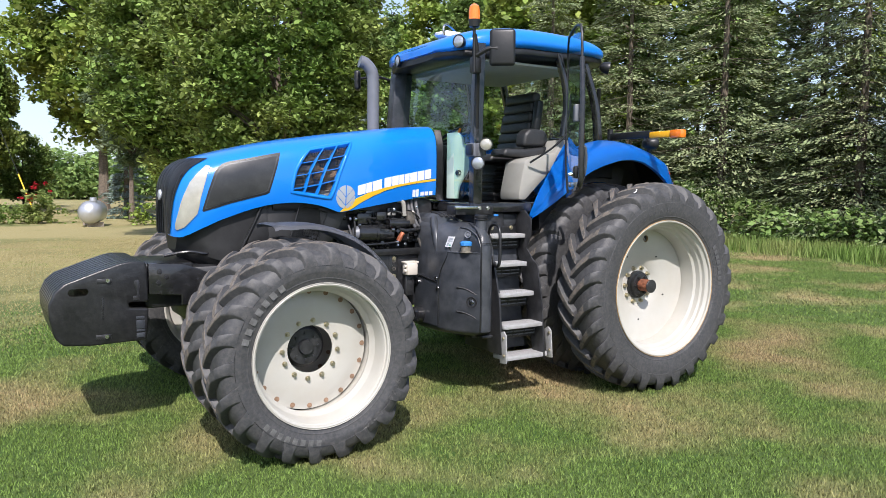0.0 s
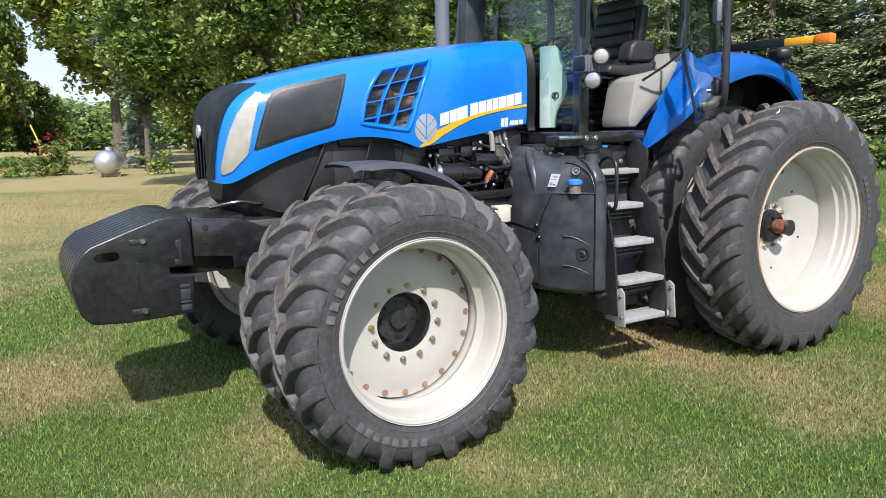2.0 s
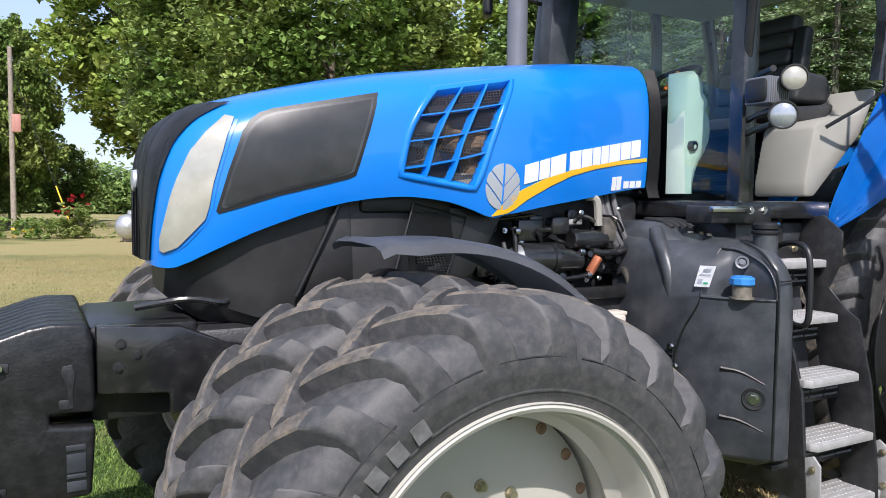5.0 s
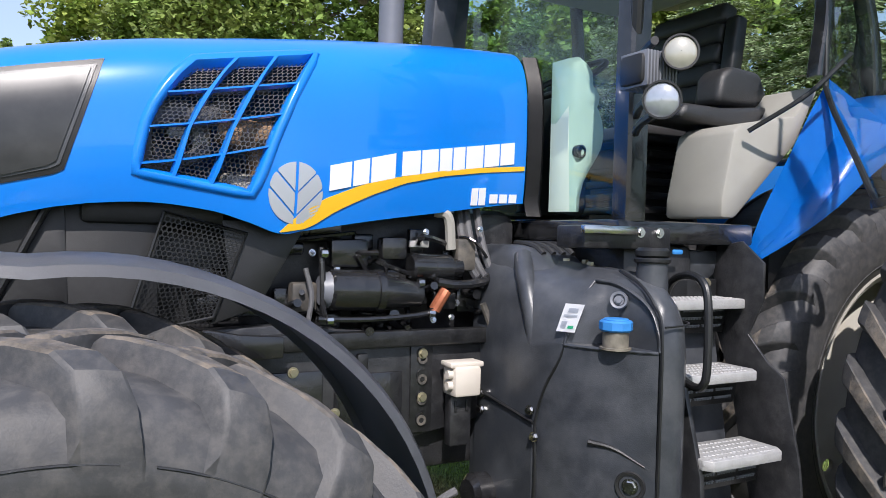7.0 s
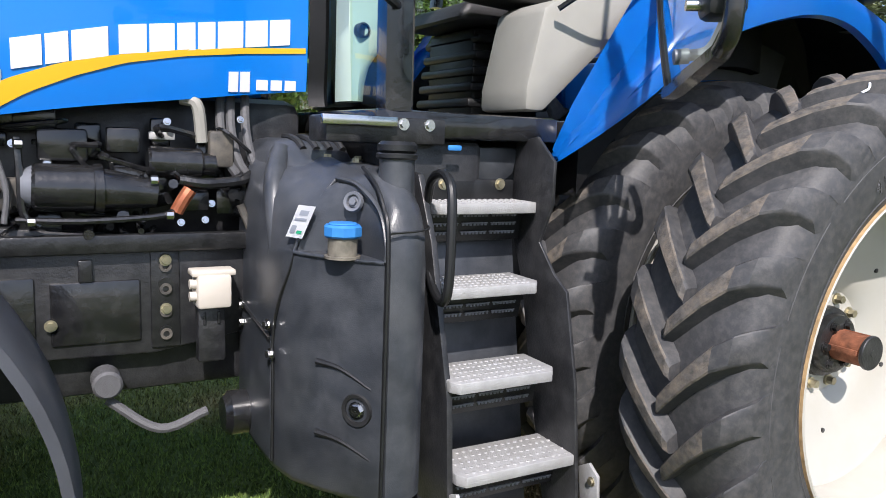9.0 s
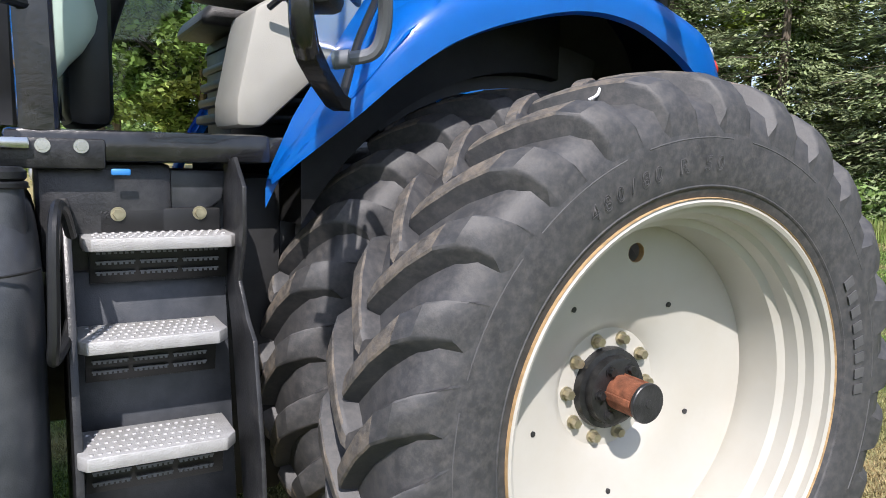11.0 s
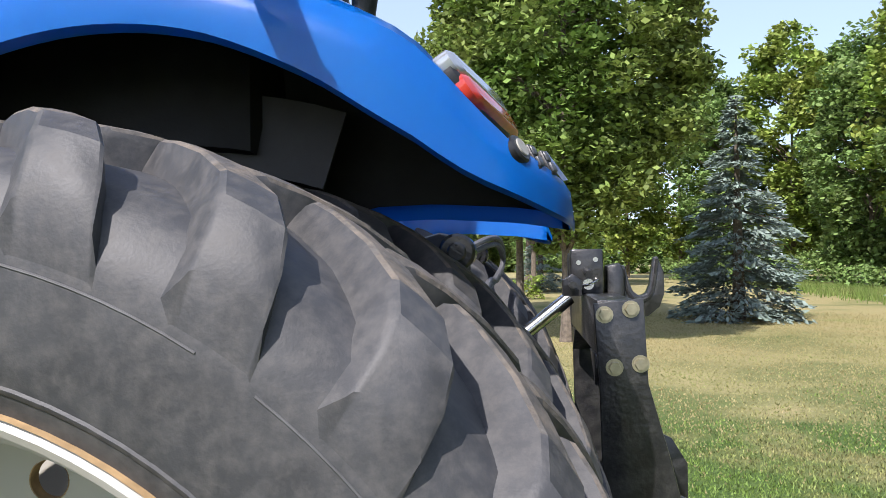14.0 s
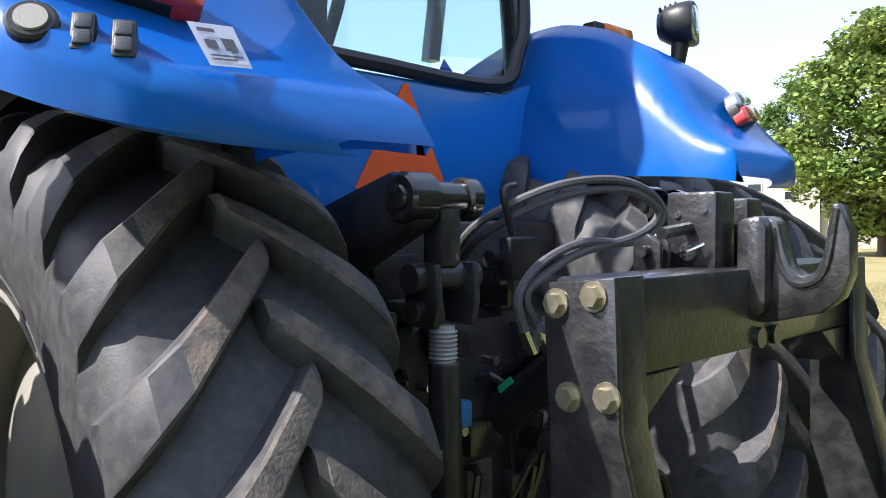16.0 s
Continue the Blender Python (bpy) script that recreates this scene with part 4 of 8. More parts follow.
lathe(bm, [(-0.692, 0.001), (-0.694, 0.03), (-0.69, 0.042), (-0.665, 0.046)], 28, (0, 0, 1.80), "x")
part("nose_badge", bm, SILVER, hood, "round silver badge")

# lower shroud under the bonnet's nose
bm = bmesh.new()
SH = [(-0.60, 0.20, 1.36, 1.52), (-0.5, 0.33, 1.27, 1.57), (-0.3, 0.40, 1.20, 1.63), (-0.05, 0.43, 1.18, 1.72), (0.12, 0.44, 1.18, 1.76)]
loft(bm, [[(x, -w, hi), (x, -w * 0.96, lo + 0.08), (x, -w * 0.7, lo), (x, w * 0.7, lo), (x, w * 0.96, lo + 0.08), (x, w, hi)] for x, w, lo, hi in SH])
part("nose_shroud", bm, SHROUD, tractor, "dull black lower shroud")
bm = bmesh.new()
tube(bm, [(0.06, -0.452, 1.765), (0.02, -0.455, 1.73), (-0.05, -0.452, 1.585), (-0.10, -0.445, 1.48), (-0.16, -0.44, 1.36)], 0.012, 8)
part("shroud_seal", bm, BLACK, tractor, "black rubber seal strip")
for sgn in (-1, 1):
    bm = bmesh.new()
    prism(bm, [(0.06, 1.74), (0.075, 1.42), (-0.13, 1.36), (-0.05, 1.56), (0.03, 1.73)], "y", sgn * 0.436 - 0.006, sgn * 0.436 + 0.006, 0.002)
    box(bm, 0.06, 0.32, sgn * 0.43 - 0.008, sgn * 0.43 + 0.008, 1.15, 1.74, 0.006)
    part("radiator_screen", bm, SHROUD, tractor, "dusty black radiator side screen")

# front weights on their carrier
bm = bmesh.new()
WP = [(-1.54, 1.02), (-1.50, 1.11), (-1.432, 1.168), (-1.209, 1.25), (-1.06, 1.30), (-1.0, 1.31), (-0.885, 1.305), (-0.87, 1.25), (-0.865, 0.998), (-1.005, 1.003), (-1.005, 0.962), (-0.865, 0.95), (-0.882, 0.71), (-1.259, 0.70),
      (-1.45, 0.715), (-1.505, 0.775), (-1.539, 0.923)]
prism(bm, WP, "y", -0.048, 0.048, 0.016, seg=3)
first = part("front_weight", bm, IRON, tractor, "black cast-iron suitcase weight")
grip = bmesh.new()
prism(grip, [(-1.345 + 0.04 * c + 0.028 * math.cos(a), 1.10 + 0.028 * math.sin(a)) for c, a in [(1, radians(-90 + 30 * k)) for k in range(7)] + [(-1, radians(90 + 30 * k)) for k in range(7)]], "y", -0.3, 0.3)
cut_from(first, grip)
NW = 9
first.location = (0, -0.40, 0)
for k in range(1, NW):
    like(first, Matrix.Translation((0, -0.40 + 0.1 * k, 0)))
bm = bmesh.new()
box(bm, -0.88, -0.5, -0.34, 0.34, 0.93, 1.28, 0.03)
box(bm, -0.55, -0.2, -0.3, 0.3, 0.85, 1.2, 0.03)
part("weight_carrier", bm, IRON, tractor, "black weight carrier")
for x, z, a in ((-1.17, 1.173, 0.052), (-1.185, 0.762, 0.052), (-0.96, 1.035, 0.018)):
    bm = bmesh.new()
    box(bm, x - a, x + a, -0.452, -0.44, z - 0.018, z + 0.018, 0.006)
    part("weight_slot", bm, DARK, tractor)
for x, z in ((-1.15, 1.178), (-1.165, 0.765)):
    bm = bmesh.new()
    cyl(bm, (x, -0.44, z), (x, -0.47, z), 0.014, n=14)
    part("weight_bolt", bm, CHROME, tractor)

bm = bmesh.new()
box(bm, -1.192, -1.180, -0.4535, -0.44, 0.892, 1.052, 0.003)
part("weight_rib", bm, IRON, tractor, "cast vertical rib")
bm = bmesh.new()
prism(bm, [(-0.965, 1.165), (-0.935, 1.17), (-0.925, 1.14), (-0.935, 1.06), (-0.93, 1.02), (-0.945, 1.02), (-0.955, 1.10), (-0.97, 1.14)], "y", -0.452, -0.44, 0.003)
part("weight_keyhole", bm, DARK, tractor, "dark keyhole slot")
for z0, z1 in ((0.875, 0.895), (0.80, 0.865), (0.78, 0.795), (0.735, 0.77)):
    bm = bmesh.new()
    box(bm, -0.958, -0.898, -0.4515, -0.44, z0, z1, 0.002)
    part("cast_marking", bm, GREYPL, tractor, "cast marking on the weight")
# pipes and plates between the weights and the axle
bm = bmesh.new()
tube(bm, [(-0.72, -0.30, 1.33), (-0.55, -0.36, 1.36), (-0.42, -0.36, 1.34), (-0.36, -0.30, 1.36)], 0.013, 8)
part("nose_hose", bm, GLOSS, tractor, "black hose under the nose")
bm = bmesh.new()
prism(bm, [(-0.86, 1.29), (-0.58, 1.27), (-0.42, 1.2), (-0.3, 1.18), (-0.3, 0.98), (-0.62, 0.95), (-0.62, 1.03), (-0.86, 1.05)], "y", -0.42, -0.36, 0.012)
part("front_bracket", bm, GLOSS, tractor, "black cast front bracket")
for x, z in ((-0.78, 1.22), (-0.73, 1.18), (-0.79, 1.14)):
    bm = bmesh.new()
    bolt(bm, (x, -0.42, z), (0, -1, 0), 0.014, 0.012)
    part("bracket_bolt", bm, DARK, tractor)

# front mudguards
for sgn in (-1, 1):
    bm = bmesh.new()
    arc = [(-0.15, 1.585), (-0.11, 1.60)] + [(0.08 + 0.855 * math.cos(radians(97 - 95 * k / 20)), 0.745 + 0.855 * math.sin(radians(97 - 95 * k / 20))) for k in range(21)]
    rows = []
    for i, (x, z) in enumerate(arc):
        out = Vector((x - 0.08, 0, z - 0.745)).normalized()
        rows.append([(x + out.x * d, sgn * y, z + out.z * d) for y, d in ((0.80, -0.03), (0.805, -0.008), (0.84, 0.006), (1.0, 0.012), (1.18, 0.006), (1.215, -0.008), (1.225, -0.032))])
    loft(bm, rows, close=False)
    bmesh.ops.solidify(bm, geom=bm.faces[:], thickness=0.010)
    part("front_mudguard", bm, FENDER, tractor, "dark grey plastic front mudguard")

# ---- cab ----
def pillar(pts, w, d, material=GLOSS, name="pillar"):
    """A post of rectangular section, rounded, through the points."""
    bm = bmesh.new()
    rings = []
    for p in spline(pts, 5):
        ring = []
        for k in range(12):
            a = math.tau * k / 12
            ring.append(p + Vector((w * math.copysign(abs(math.cos(a)) ** 0.5, math.cos(a)), d * math.copysign(abs(math.sin(a)) ** 0.5, math.sin(a)), 0)))
        rings.append(ring)
    loft(bm, rings)
    return part(name, bm, material, tractor, "glossy black cab pillar")


for s in (-1, 1):
    pillar([(1.865, s * 0.80, 1.74), (1.86, s * 0.81, 2.4), (1.91, s * 0.77, 3.16)], 0.05, 0.05)
    pillar([(2.86, s * 0.82, 2.38), (2.90, s * 0.82, 2.75), (2.82, s * 0.77, 3.16)], 0.03, 0.035)
    pillar([(3.42, s * 0.72, 2.22), (3.36, s * 0.72, 2.7), (3.22, s * 0.68, 3.16)], 0.035, 0.04)
bm = bmesh.new()
box(bm, 1.78, 2.47, -0.85, 0.85, 1.66, 1.745, 0.015)
box(bm, 2.46, 3.4, -0.70, 0.70, 1.66, 1.745, 0.015)
part("cab_sill", bm, GLOSS, tractor, "black cab floor and sill")
bm = bmesh.new()
box(bm, 1.62, 2.02, -0.86, -0.70, 1.64, 1.72, 0.01)
box(bm, 1.85, 2.2, -0.80, 0.5, 1.35, 1.66, 0.03)
part("cab_mount", bm, DARK, tractor, "black cab mounting")
bm = bmesh.new()
box(bm, 1.60, 1.84, -0.885, -0.86, 1.69, 1.72, 0.004)
part("sill_plate", bm, CHROME, tractor, "bright sill plate")
for x in (1.87, 1.96):
    bm = bmesh.new()
    bolt(bm, (x, -0.86, 1.70), (0, -1, 0), 0.014, 0.012)
    part("sill_bolt", bm, CHROME, tractor)
# plain black box added to fill the space behind the steps
bm = bmesh.new()
box(bm, 2.28, 2.56, -0.66, -0.36, 0.55, 1.62, 0.03)
box(bm, 2.50, 2.72, -0.60, -0.36, 0.70, 1.50, 0.03)
part("battery_box", bm, SHROUD, tractor, "dull black box behind the steps")
bm = bmesh.new()
prism(bm, [(2.02, 1.64), (2.36, 1.64), (2.34, 1.55), (2.27, 1.50), (2.13, 1.50), (2.05, 1.55)], "y", -0.78, -0.6, 0.012)
part("sill_box", bm, GREYPL, tractor, "dark grey box under the sill")
bm = bmesh.new()
box(bm, 2.03, 2.08, -0.862, -0.852, 1.624, 1.642, 0.008)
part("sill_badge", bm, CAP, tractor, "small blue badge")

# roof
RF = [(1.66, 0.42, 3.12, 3.18), (1.70, 0.56, 3.10, 3.22), (1.80, 0.70, 3.09, 3.27), (2.0, 0.79, 3.11, 3.33), (2.4, 0.83, 3.14, 3.38), (3.0, 0.82, 3.15, 3.38), (3.3, 0.78, 3.16, 3.35), (3.48, 0.70, 3.17, 3.30), (3.53, 0.60, 3.18, 3.26)]


def roof_ring(x, w, lo, hi, n=32):
    pts = []
    c = lo + (hi - lo) * 0.35
    for k in range(n):
        a = math.tau * k / n
        y = w * math.copysign(abs(math.cos(a)) ** 0.32, math.cos(a))
        z = c + ((hi - c) if math.sin(a) > 0 else (c - lo)) * math.copysign(abs(math.sin(a)) ** 0.7, math.sin(a))
        pts.append((x, y, z))
    return pts


bm = bmesh.new()
loft(bm, [roof_ring(x, *smooth_table(RF, x)) for x in (1.66 + 1.87 * k / 26 for k in range(27))])
part("roof", bm, BLUE, tractor, "glossy blue cab roof", smooth=50)
bm = bmesh.new()
loft(bm, [roof_ring(x + (0.02 if x < 1.75 else 0), w - 0.03, lo - 0.06, lo + 0.08) for x, w, lo, hi in RF])
part("roof_visor", bm, BLACK, tractor, "black roof underside and visor")
bm = bmesh.new()
box(bm, 1.95, 3.2, -0.68, 0.68, 3.03, 3.06, 0.02)
part("headliner", bm, HEADLINER, tractor, "pale cab headliner")
bm = bmesh.new()
lathe(bm, [(0, 0.001), (0.015, 0.07), (0.03, 0.095), (0.05, 0.1), (0.06, 0.09), (0.06, 0.001)], 24, (2.05, 0.05, 3.345), "z")
box(bm, 1.95, 2.15, -0.12, -0.06, 3.34, 3.40, 0.02)
part("roof_receiver", bm, WHITE, tractor, "white satellite receiver on the roof")
bm = bmesh.new()
tube(bm, [(1.92, -0.15, 3.34), (1.92, -0.15, 3.42), (2.0, -0.1, 3.45), (2.2, 0.1, 3.45), (2.28, 0.15, 3.36)], 0.012, 8)
part("receiver_guard", bm, CHROME, tractor)


def work_lamp(p, d, r=0.06, lens=CLEARLENS, name="work_lamp", body=BLACK):
    """A round lamp at p shining along d: shell, with its lens under it."""
    p, d = Vector(p), Vector(d).normalized()
    q = d.to_track_quat("Z", "Y").to_matrix().to_4x4()
    bm = bmesh.new()
    lathe(bm, [(-0.09, 0.001), (-0.085, r * 0.45), (-0.06, r * 0.8), (-0.02, r * 1.0), (0.0, r * 1.08), (0.008, r * 1.06), (0.008, r * 0.95), (0.0, r * 0.94)], 28, axis="z")
    bm.transform(Matrix.Translation(p) @ q)
    ob = part(name, bm, body, tractor, "round black work lamp")
    bm = bmesh.new()
    lathe(bm, [(0.001, r * 0.95), (0.010, r * 0.7), (0.015, r * 0.35), (0.016, 0.001)], 28, axis="z")
    bm.transform(Matrix.Translation(p) @ q)
    part("lens", bm, lens, ob, "clear lamp lens")
    return ob


work_lamp((1.72, -0.72, 3.17), (-0.9, -0.45, 0.05), 0.055)
work_lamp((1.66, 0.30, 3.13), (-1, 0.1, 0.0), 0.055)
work_lamp((3.45, -0.80, 3.08), (0.75, -0.6, -0.2), 0.06)
work_lamp((1.60, -1.22, 2.085), (-0.72, -0.70, -0.05), 0.054)
work_lamp((1.70, -1.19, 2.245), (-0.62, -0.78, 0.0), 0.052, LAMP)
bm = bmesh.new()
for z in (2.05, 2.11, 2.2, 2.28):
    tube(bm, [(1.85, -0.84, z), (1.74, -0.98, z + 0.005), (1.66, -1.12, z + 0.01)], 0.014, 8)
box(bm, 1.60, 1.75, -1.13, -1.02, 2.15, 2.25, 0.02, seg=2)
part("lamp_bracket", bm, BLACK, tractor, "black lamp bracket on the cab pillar")
for k in range(10):
    bm = bmesh.new()
    box(bm, 1.615 + 0.013 * k, 1.622 + 0.013 * k, -1.14, -1.02, 2.145, 2.255, 0.002)
    part("cooling_fin", bm, FENDER, tractor, "grey lamp cooling fin")

# mirror, its stalk and the beacon
bm = bmesh.new()
tube(bm, [(1.84, -0.84, 2.40), (1.80, -0.90, 2.75), (1.74, -0.98, 3.0), (1.70, -1.0, 3.18)], 0.022, 8)
tube(bm, [(1.72, -0.98, 3.0), (1.80, -1.06, 3.06), (1.86, -1.12, 3.06)], 0.02, 8)
tube(bm, [(1.70, -1.0, 2.86), (1.695, -1.0, 3.24)], 0.014, 8)
box(bm, 1.70, 1.78, -1.0, -0.92, 2.86, 3.0, 0.015)
part("mirror_arm", bm, BLACK, tractor, "black mirror arm")
bm = bmesh.new()
box(bm, -0.03, 0.03, -0.11, 0.11, -0.155, 0.155, 0.028, pose(1.90, -1.13, 3.07, 0, 0, 52), 3)
mir = part("mirror", bm, BLACK, tractor, "black outside mirror", smooth=50)
bm = bmesh.new()
box(bm, 0.029, 0.033, -0.09, 0.09, -0.13, 0.13, 0.0, pose(1.90, -1.13, 3.07, 0, 0, 52))
part("mirror_glass", bm, MIRROR, mir)
bm = bmesh.new()
lathe(bm, [(3.24, 0.001), (3.24, 0.045), (3.30, 0.052), (3.305, 0.001)], 24, (1.695, -1.0, 0), "z")
bc = part("beacon", bm, BLACK, tractor, "amber rotating beacon on a stalk")
bm = bmesh.new()
lathe(bm, [(3.30, 0.048), (3.36, 0.048), (3.41, 0.042), (3.43, 0.02), (3.435, 0.001)], 24, (1.695, -1.0, 0), "z")
part("beacon_lens", bm, AMBER, bc, "amber beacon dome")


def pane(pts, name="window_pane", parent=None, label="tinted cab glass"):
    bm = bmesh.new()
    loft(bm, pts, close=False)
    ob = part(name, bm, GLASS, parent or tractor, label, smooth=60)
    ob.visible_shadow = False
    return ob


def shield(u):
    y = -0.79 + 1.58 * u
    return 1.825 + 0.045 * abs(2 * u - 1) ** 2.4, y


rows = []
for k in range(17):
    x, y = shield(k / 16)
    rows.append([(x + 0.01, y * 0.99, 1.76), (x, y, 2.3), (x + 0.0, y * 0.985, 2.7), (x + 0.05, y * 0.96, 3.1)])
pane(rows, "windscreen")
pane([[(1.90, 0.83, 1.78), (1.93, 0.80, 3.1)], [(2.85, 0.85, 2.2), (2.82, 0.79, 3.1)]])
for s in (-1, 1):
    pane([[(2.88, s * 0.83, 2.40), (2.85, s * 0.78, 3.12)], [(3.40, s * 0.735, 2.28), (3.22, s * 0.69, 3.12)]])
pane([[(3.60, -0.40, 2.15), (3.40, -0.5, 3.12)], [(3.60, 0.50, 2.15), (3.40, 0.5, 3.12)]], "rear_window")
bm = bmesh.new()
tube(bm, [(3.50, -0.62, 2.9), (3.60, -0.48, 2.3), (3.61, -0.36, 2.15), (3.61, 0.0, 2.125), (3.61, 0.42, 2.13), (3.60, 0.52, 2.24), (3.58, 0.57, 2.4), (3.48, 0.62, 2.9)], 0.022, 8, 5)
part("rear_window_frame", bm, BLACK, tractor, "black rear window seal")
# dark panels each side of the screen, behind the exhaust
bm = bmesh.new()
prism(bm, [(1.70, 2.42), (1.90, 2.42), (1.95, 3.05), (1.80, 3.08), (1.74, 3.0)], "y", 0.50, 0.62, 0.015)
part("intake_cover", bm, GREYPL, tractor, "dark ribbed air intake cover")
bm = bmesh.new()
tube(bm, [(1.52, 0.56, 2.2), (1.52, 0.56, 2.7), (1.52, 0.56, 2.95), (1.50, 0.56, 3.05), (1.44, 0.57, 3.12), (1.38, 0.58, 3.14)], 0.062, 16)
part("exhaust_pipe", bm, FENDER, tractor, "grey curved exhaust stack")
bm = bmesh.new()
box(bm, -0.03, 0.03, -0.07, 0.07, -0.10, 0.10, 0.025, pose(1.46, 0.80, 2.98, 0, 0, -30), 3)
tube(bm, [(1.90, 0.8, 3.0), (1.7, 0.82, 3.04), (1.48, 0.8, 3.0)], 0.014, 6)
part("far_mirror", bm, BLACK, tractor, "black outside mirror")
# seal behind the bonnet
bm = bmesh.new()
rows = []
for k in range(13):
    z = 1.76 + 0.055 * k
    y = hood_y(1.745, min(z, 2.40)) if z > 1.812 else 0.32
    rows.append([(1.748, -y - 0.006, z), (1.80, -y - 0.03, z), (1.815, -y - 0.02, z), (1.815, -y + 0.05, z)])
loft(bm, rows, close=False)
bmesh.ops.solidify(bm, geom=bm.faces[:], thickness=0.012)
part("bonnet_seal", bm, BLACK, tractor, "black seal between bonnet and windscreen")
bm = bmesh.new()
DASH = [(1.78, 0.05), (1.84, 0.055), (1.90, 0.075), (1.95, 0.11), (2.0, 0.155), (2.05, 0.185), (2.10, 0.195), (2.15, 0.185), (2.19, 0.165), (2.205, 0.15), (2.22, 0.16), (2.25, 0.165), (2.275, 0.145), (2.29, 0.12), (2.31, 0.12), (2.34, 0.115), (2.37, 0.085), (2.39, 0.04)]
loft(bm, [[(1.835, -0.36, z), (1.84, -0.47, z), (1.85 + 0.3 * w, -0.50, z), (1.85 + 0.8 * w, -0.485, z), (1.85 + w, -0.44, z), (1.85 + w, -0.34, z)] for z, w in DASH])
bmesh.ops.recalc_face_normals(bm, faces=bm.faces)
dm = part("dash_moulding", bm, TANKW, tractor, "pale green moulded dash side", smooth=60)
bm = bmesh.new()
lathe(bm, [(-0.02, 0.026), (0.006, 0.026), (0.008, 0.02), (-0.004, 0.018), (-0.006, 0.001)], 20, axis="z")
bm.transform(Matrix.Translation((1.88, -0.50, 2.02)) @ Vector((0.1, -1, 0)).to_track_quat("Z", "Y").to_matrix().to_4x4())
part("air_vent", bm, BLACK, dm, "round black air vent")
bm = bmesh.new()
box(bm, 1.95, 2.1, -0.3, 0.3, 1.76, 2.3, 0.05)
part("dash", bm, BLACK, tractor, "black dash behind the screen")

# the open door, hinged at its rear edge
DM = Matrix.Translation((2.87, -0.86, 0)) @ Matrix.Rotation(math.atan2(-0.64, -0.44), 4, "Z")
outline = [(0.0, 2.33), (0.14, 2.20), (0.40, 1.99), (0.55, 1.845), (0.60, 1.815), (0.66, 1.82), (0.85, 1.855), (1.0, 1.885), (1.045, 1.92), (1.06, 2.0), (1.065, 2.3), (1.06, 2.6), (1.02, 2.95), (0.95, 3.22), (0.5, 3.23), (0.0, 3.16)]


def bow(d):
    return -0.04 * math.sin(math.pi * min(1, d / 1.06))


bm = bmesh.new()
loop = spline([(d, bow(d), z) for d, z in outline + outline[:1]], 3)
tube(bm, [DM @ p for p in loop], 0.012, 8, smooth=False)
dr = part("cab_door", bm, BLACK, tractor, "open glazed cab door with a black frame")
bm = bmesh.new()
loft(bm, [[DM @ Vector((d, bow(d) + dy, z + dz)) for dy, dz in ((-0.020, -0.016), (0.020, -0.016), (0.024, 0.014), (-0.022, 0.014))] for d, z in [(0.575, 1.815)] + outline[5:9]])
tube(bm, [DM @ Vector((d, bow(d), z)) for d, z in outline[7:13]], 0.024, 10)
bmesh.ops.recalc_face_normals(bm, faces=bm.faces)
part("lower_frame", bm, GLOSS, dr, "thick black lower door frame", smooth=50)
bm = bmesh.new()
ring = [bm.verts.new(DM @ Vector((d, bow(d), z))) for d, z in outline]
cen = bm.verts.new(DM @ Vector((0.5, -0.05, 2.6)))
for a, b in zip(ring, ring[1:] + ring[:1]):
    bm.faces.new((a, b, cen))
g = part("door_glass", bm, GLASS, dr, "tinted curved door glass", smooth=60)
g.visible_shadow = False
bm = bmesh.new()
tube(bm, [DM @ Vector(p) for p in ((0.635, -0.03, 1.915), (0.63, 0.045, 1.93), (0.645, 0.075, 1.98), (0.69, 0.085, 2.06), (0.75, 0.08, 2.16), (0.80, 0.06, 2.24))], 0.017, 10)
cyl(bm, DM @ Vector((0.635, -0.045, 1.913)), DM @ Vector((0.635, -0.005, 1.917)), 0.022, n=14)
part("door_grab_handle", bm, FENDER, dr, "curved grey grab handle")
bm = bmesh.new()
box(bm, 0.93, 1.03, -0.06, 0.03, 2.43, 2.57, 0.012, DM)
part("door_latch", bm, FENDER, dr, "grey door latch")
bm = bmesh.new()
box(bm, 0.90, 1.02, -0.05, 0.045, 1.965, 2.07, 0.02, DM)
tube(bm, [DM @ Vector((0.97, 0.02, 2.06)), DM @ Vector((0.97, 0.02, 2.45))], 0.006, 6, smooth=False)
part("door_lock", bm, BLACK, dr, "black door lock with its rod")
bm = bmesh.new()
box(bm, 0.70, 0.90, 0.02, 0.035, 2.02, 2.10, 0.008, DM)
part("door_bracket", bm, BLACK, dr)
bm = bmesh.new()
cyl(bm, DM @ Vector((0.94, -0.05, 2.0)), DM @ Vector((0.94, -0.085, 2.0)), 0.014, n=12)
part("lock_button", bm, CHROME, dr, "bright lock button")
bm = bmesh.new()
tube(bm, [(2.48, -0.80, 2.12), (2.62, -0.96, 2.26), (2.76, -1.04, 2.42)], 0.010, 8)
part("door_strut", bm, BLACK, dr, "thin black gas strut")

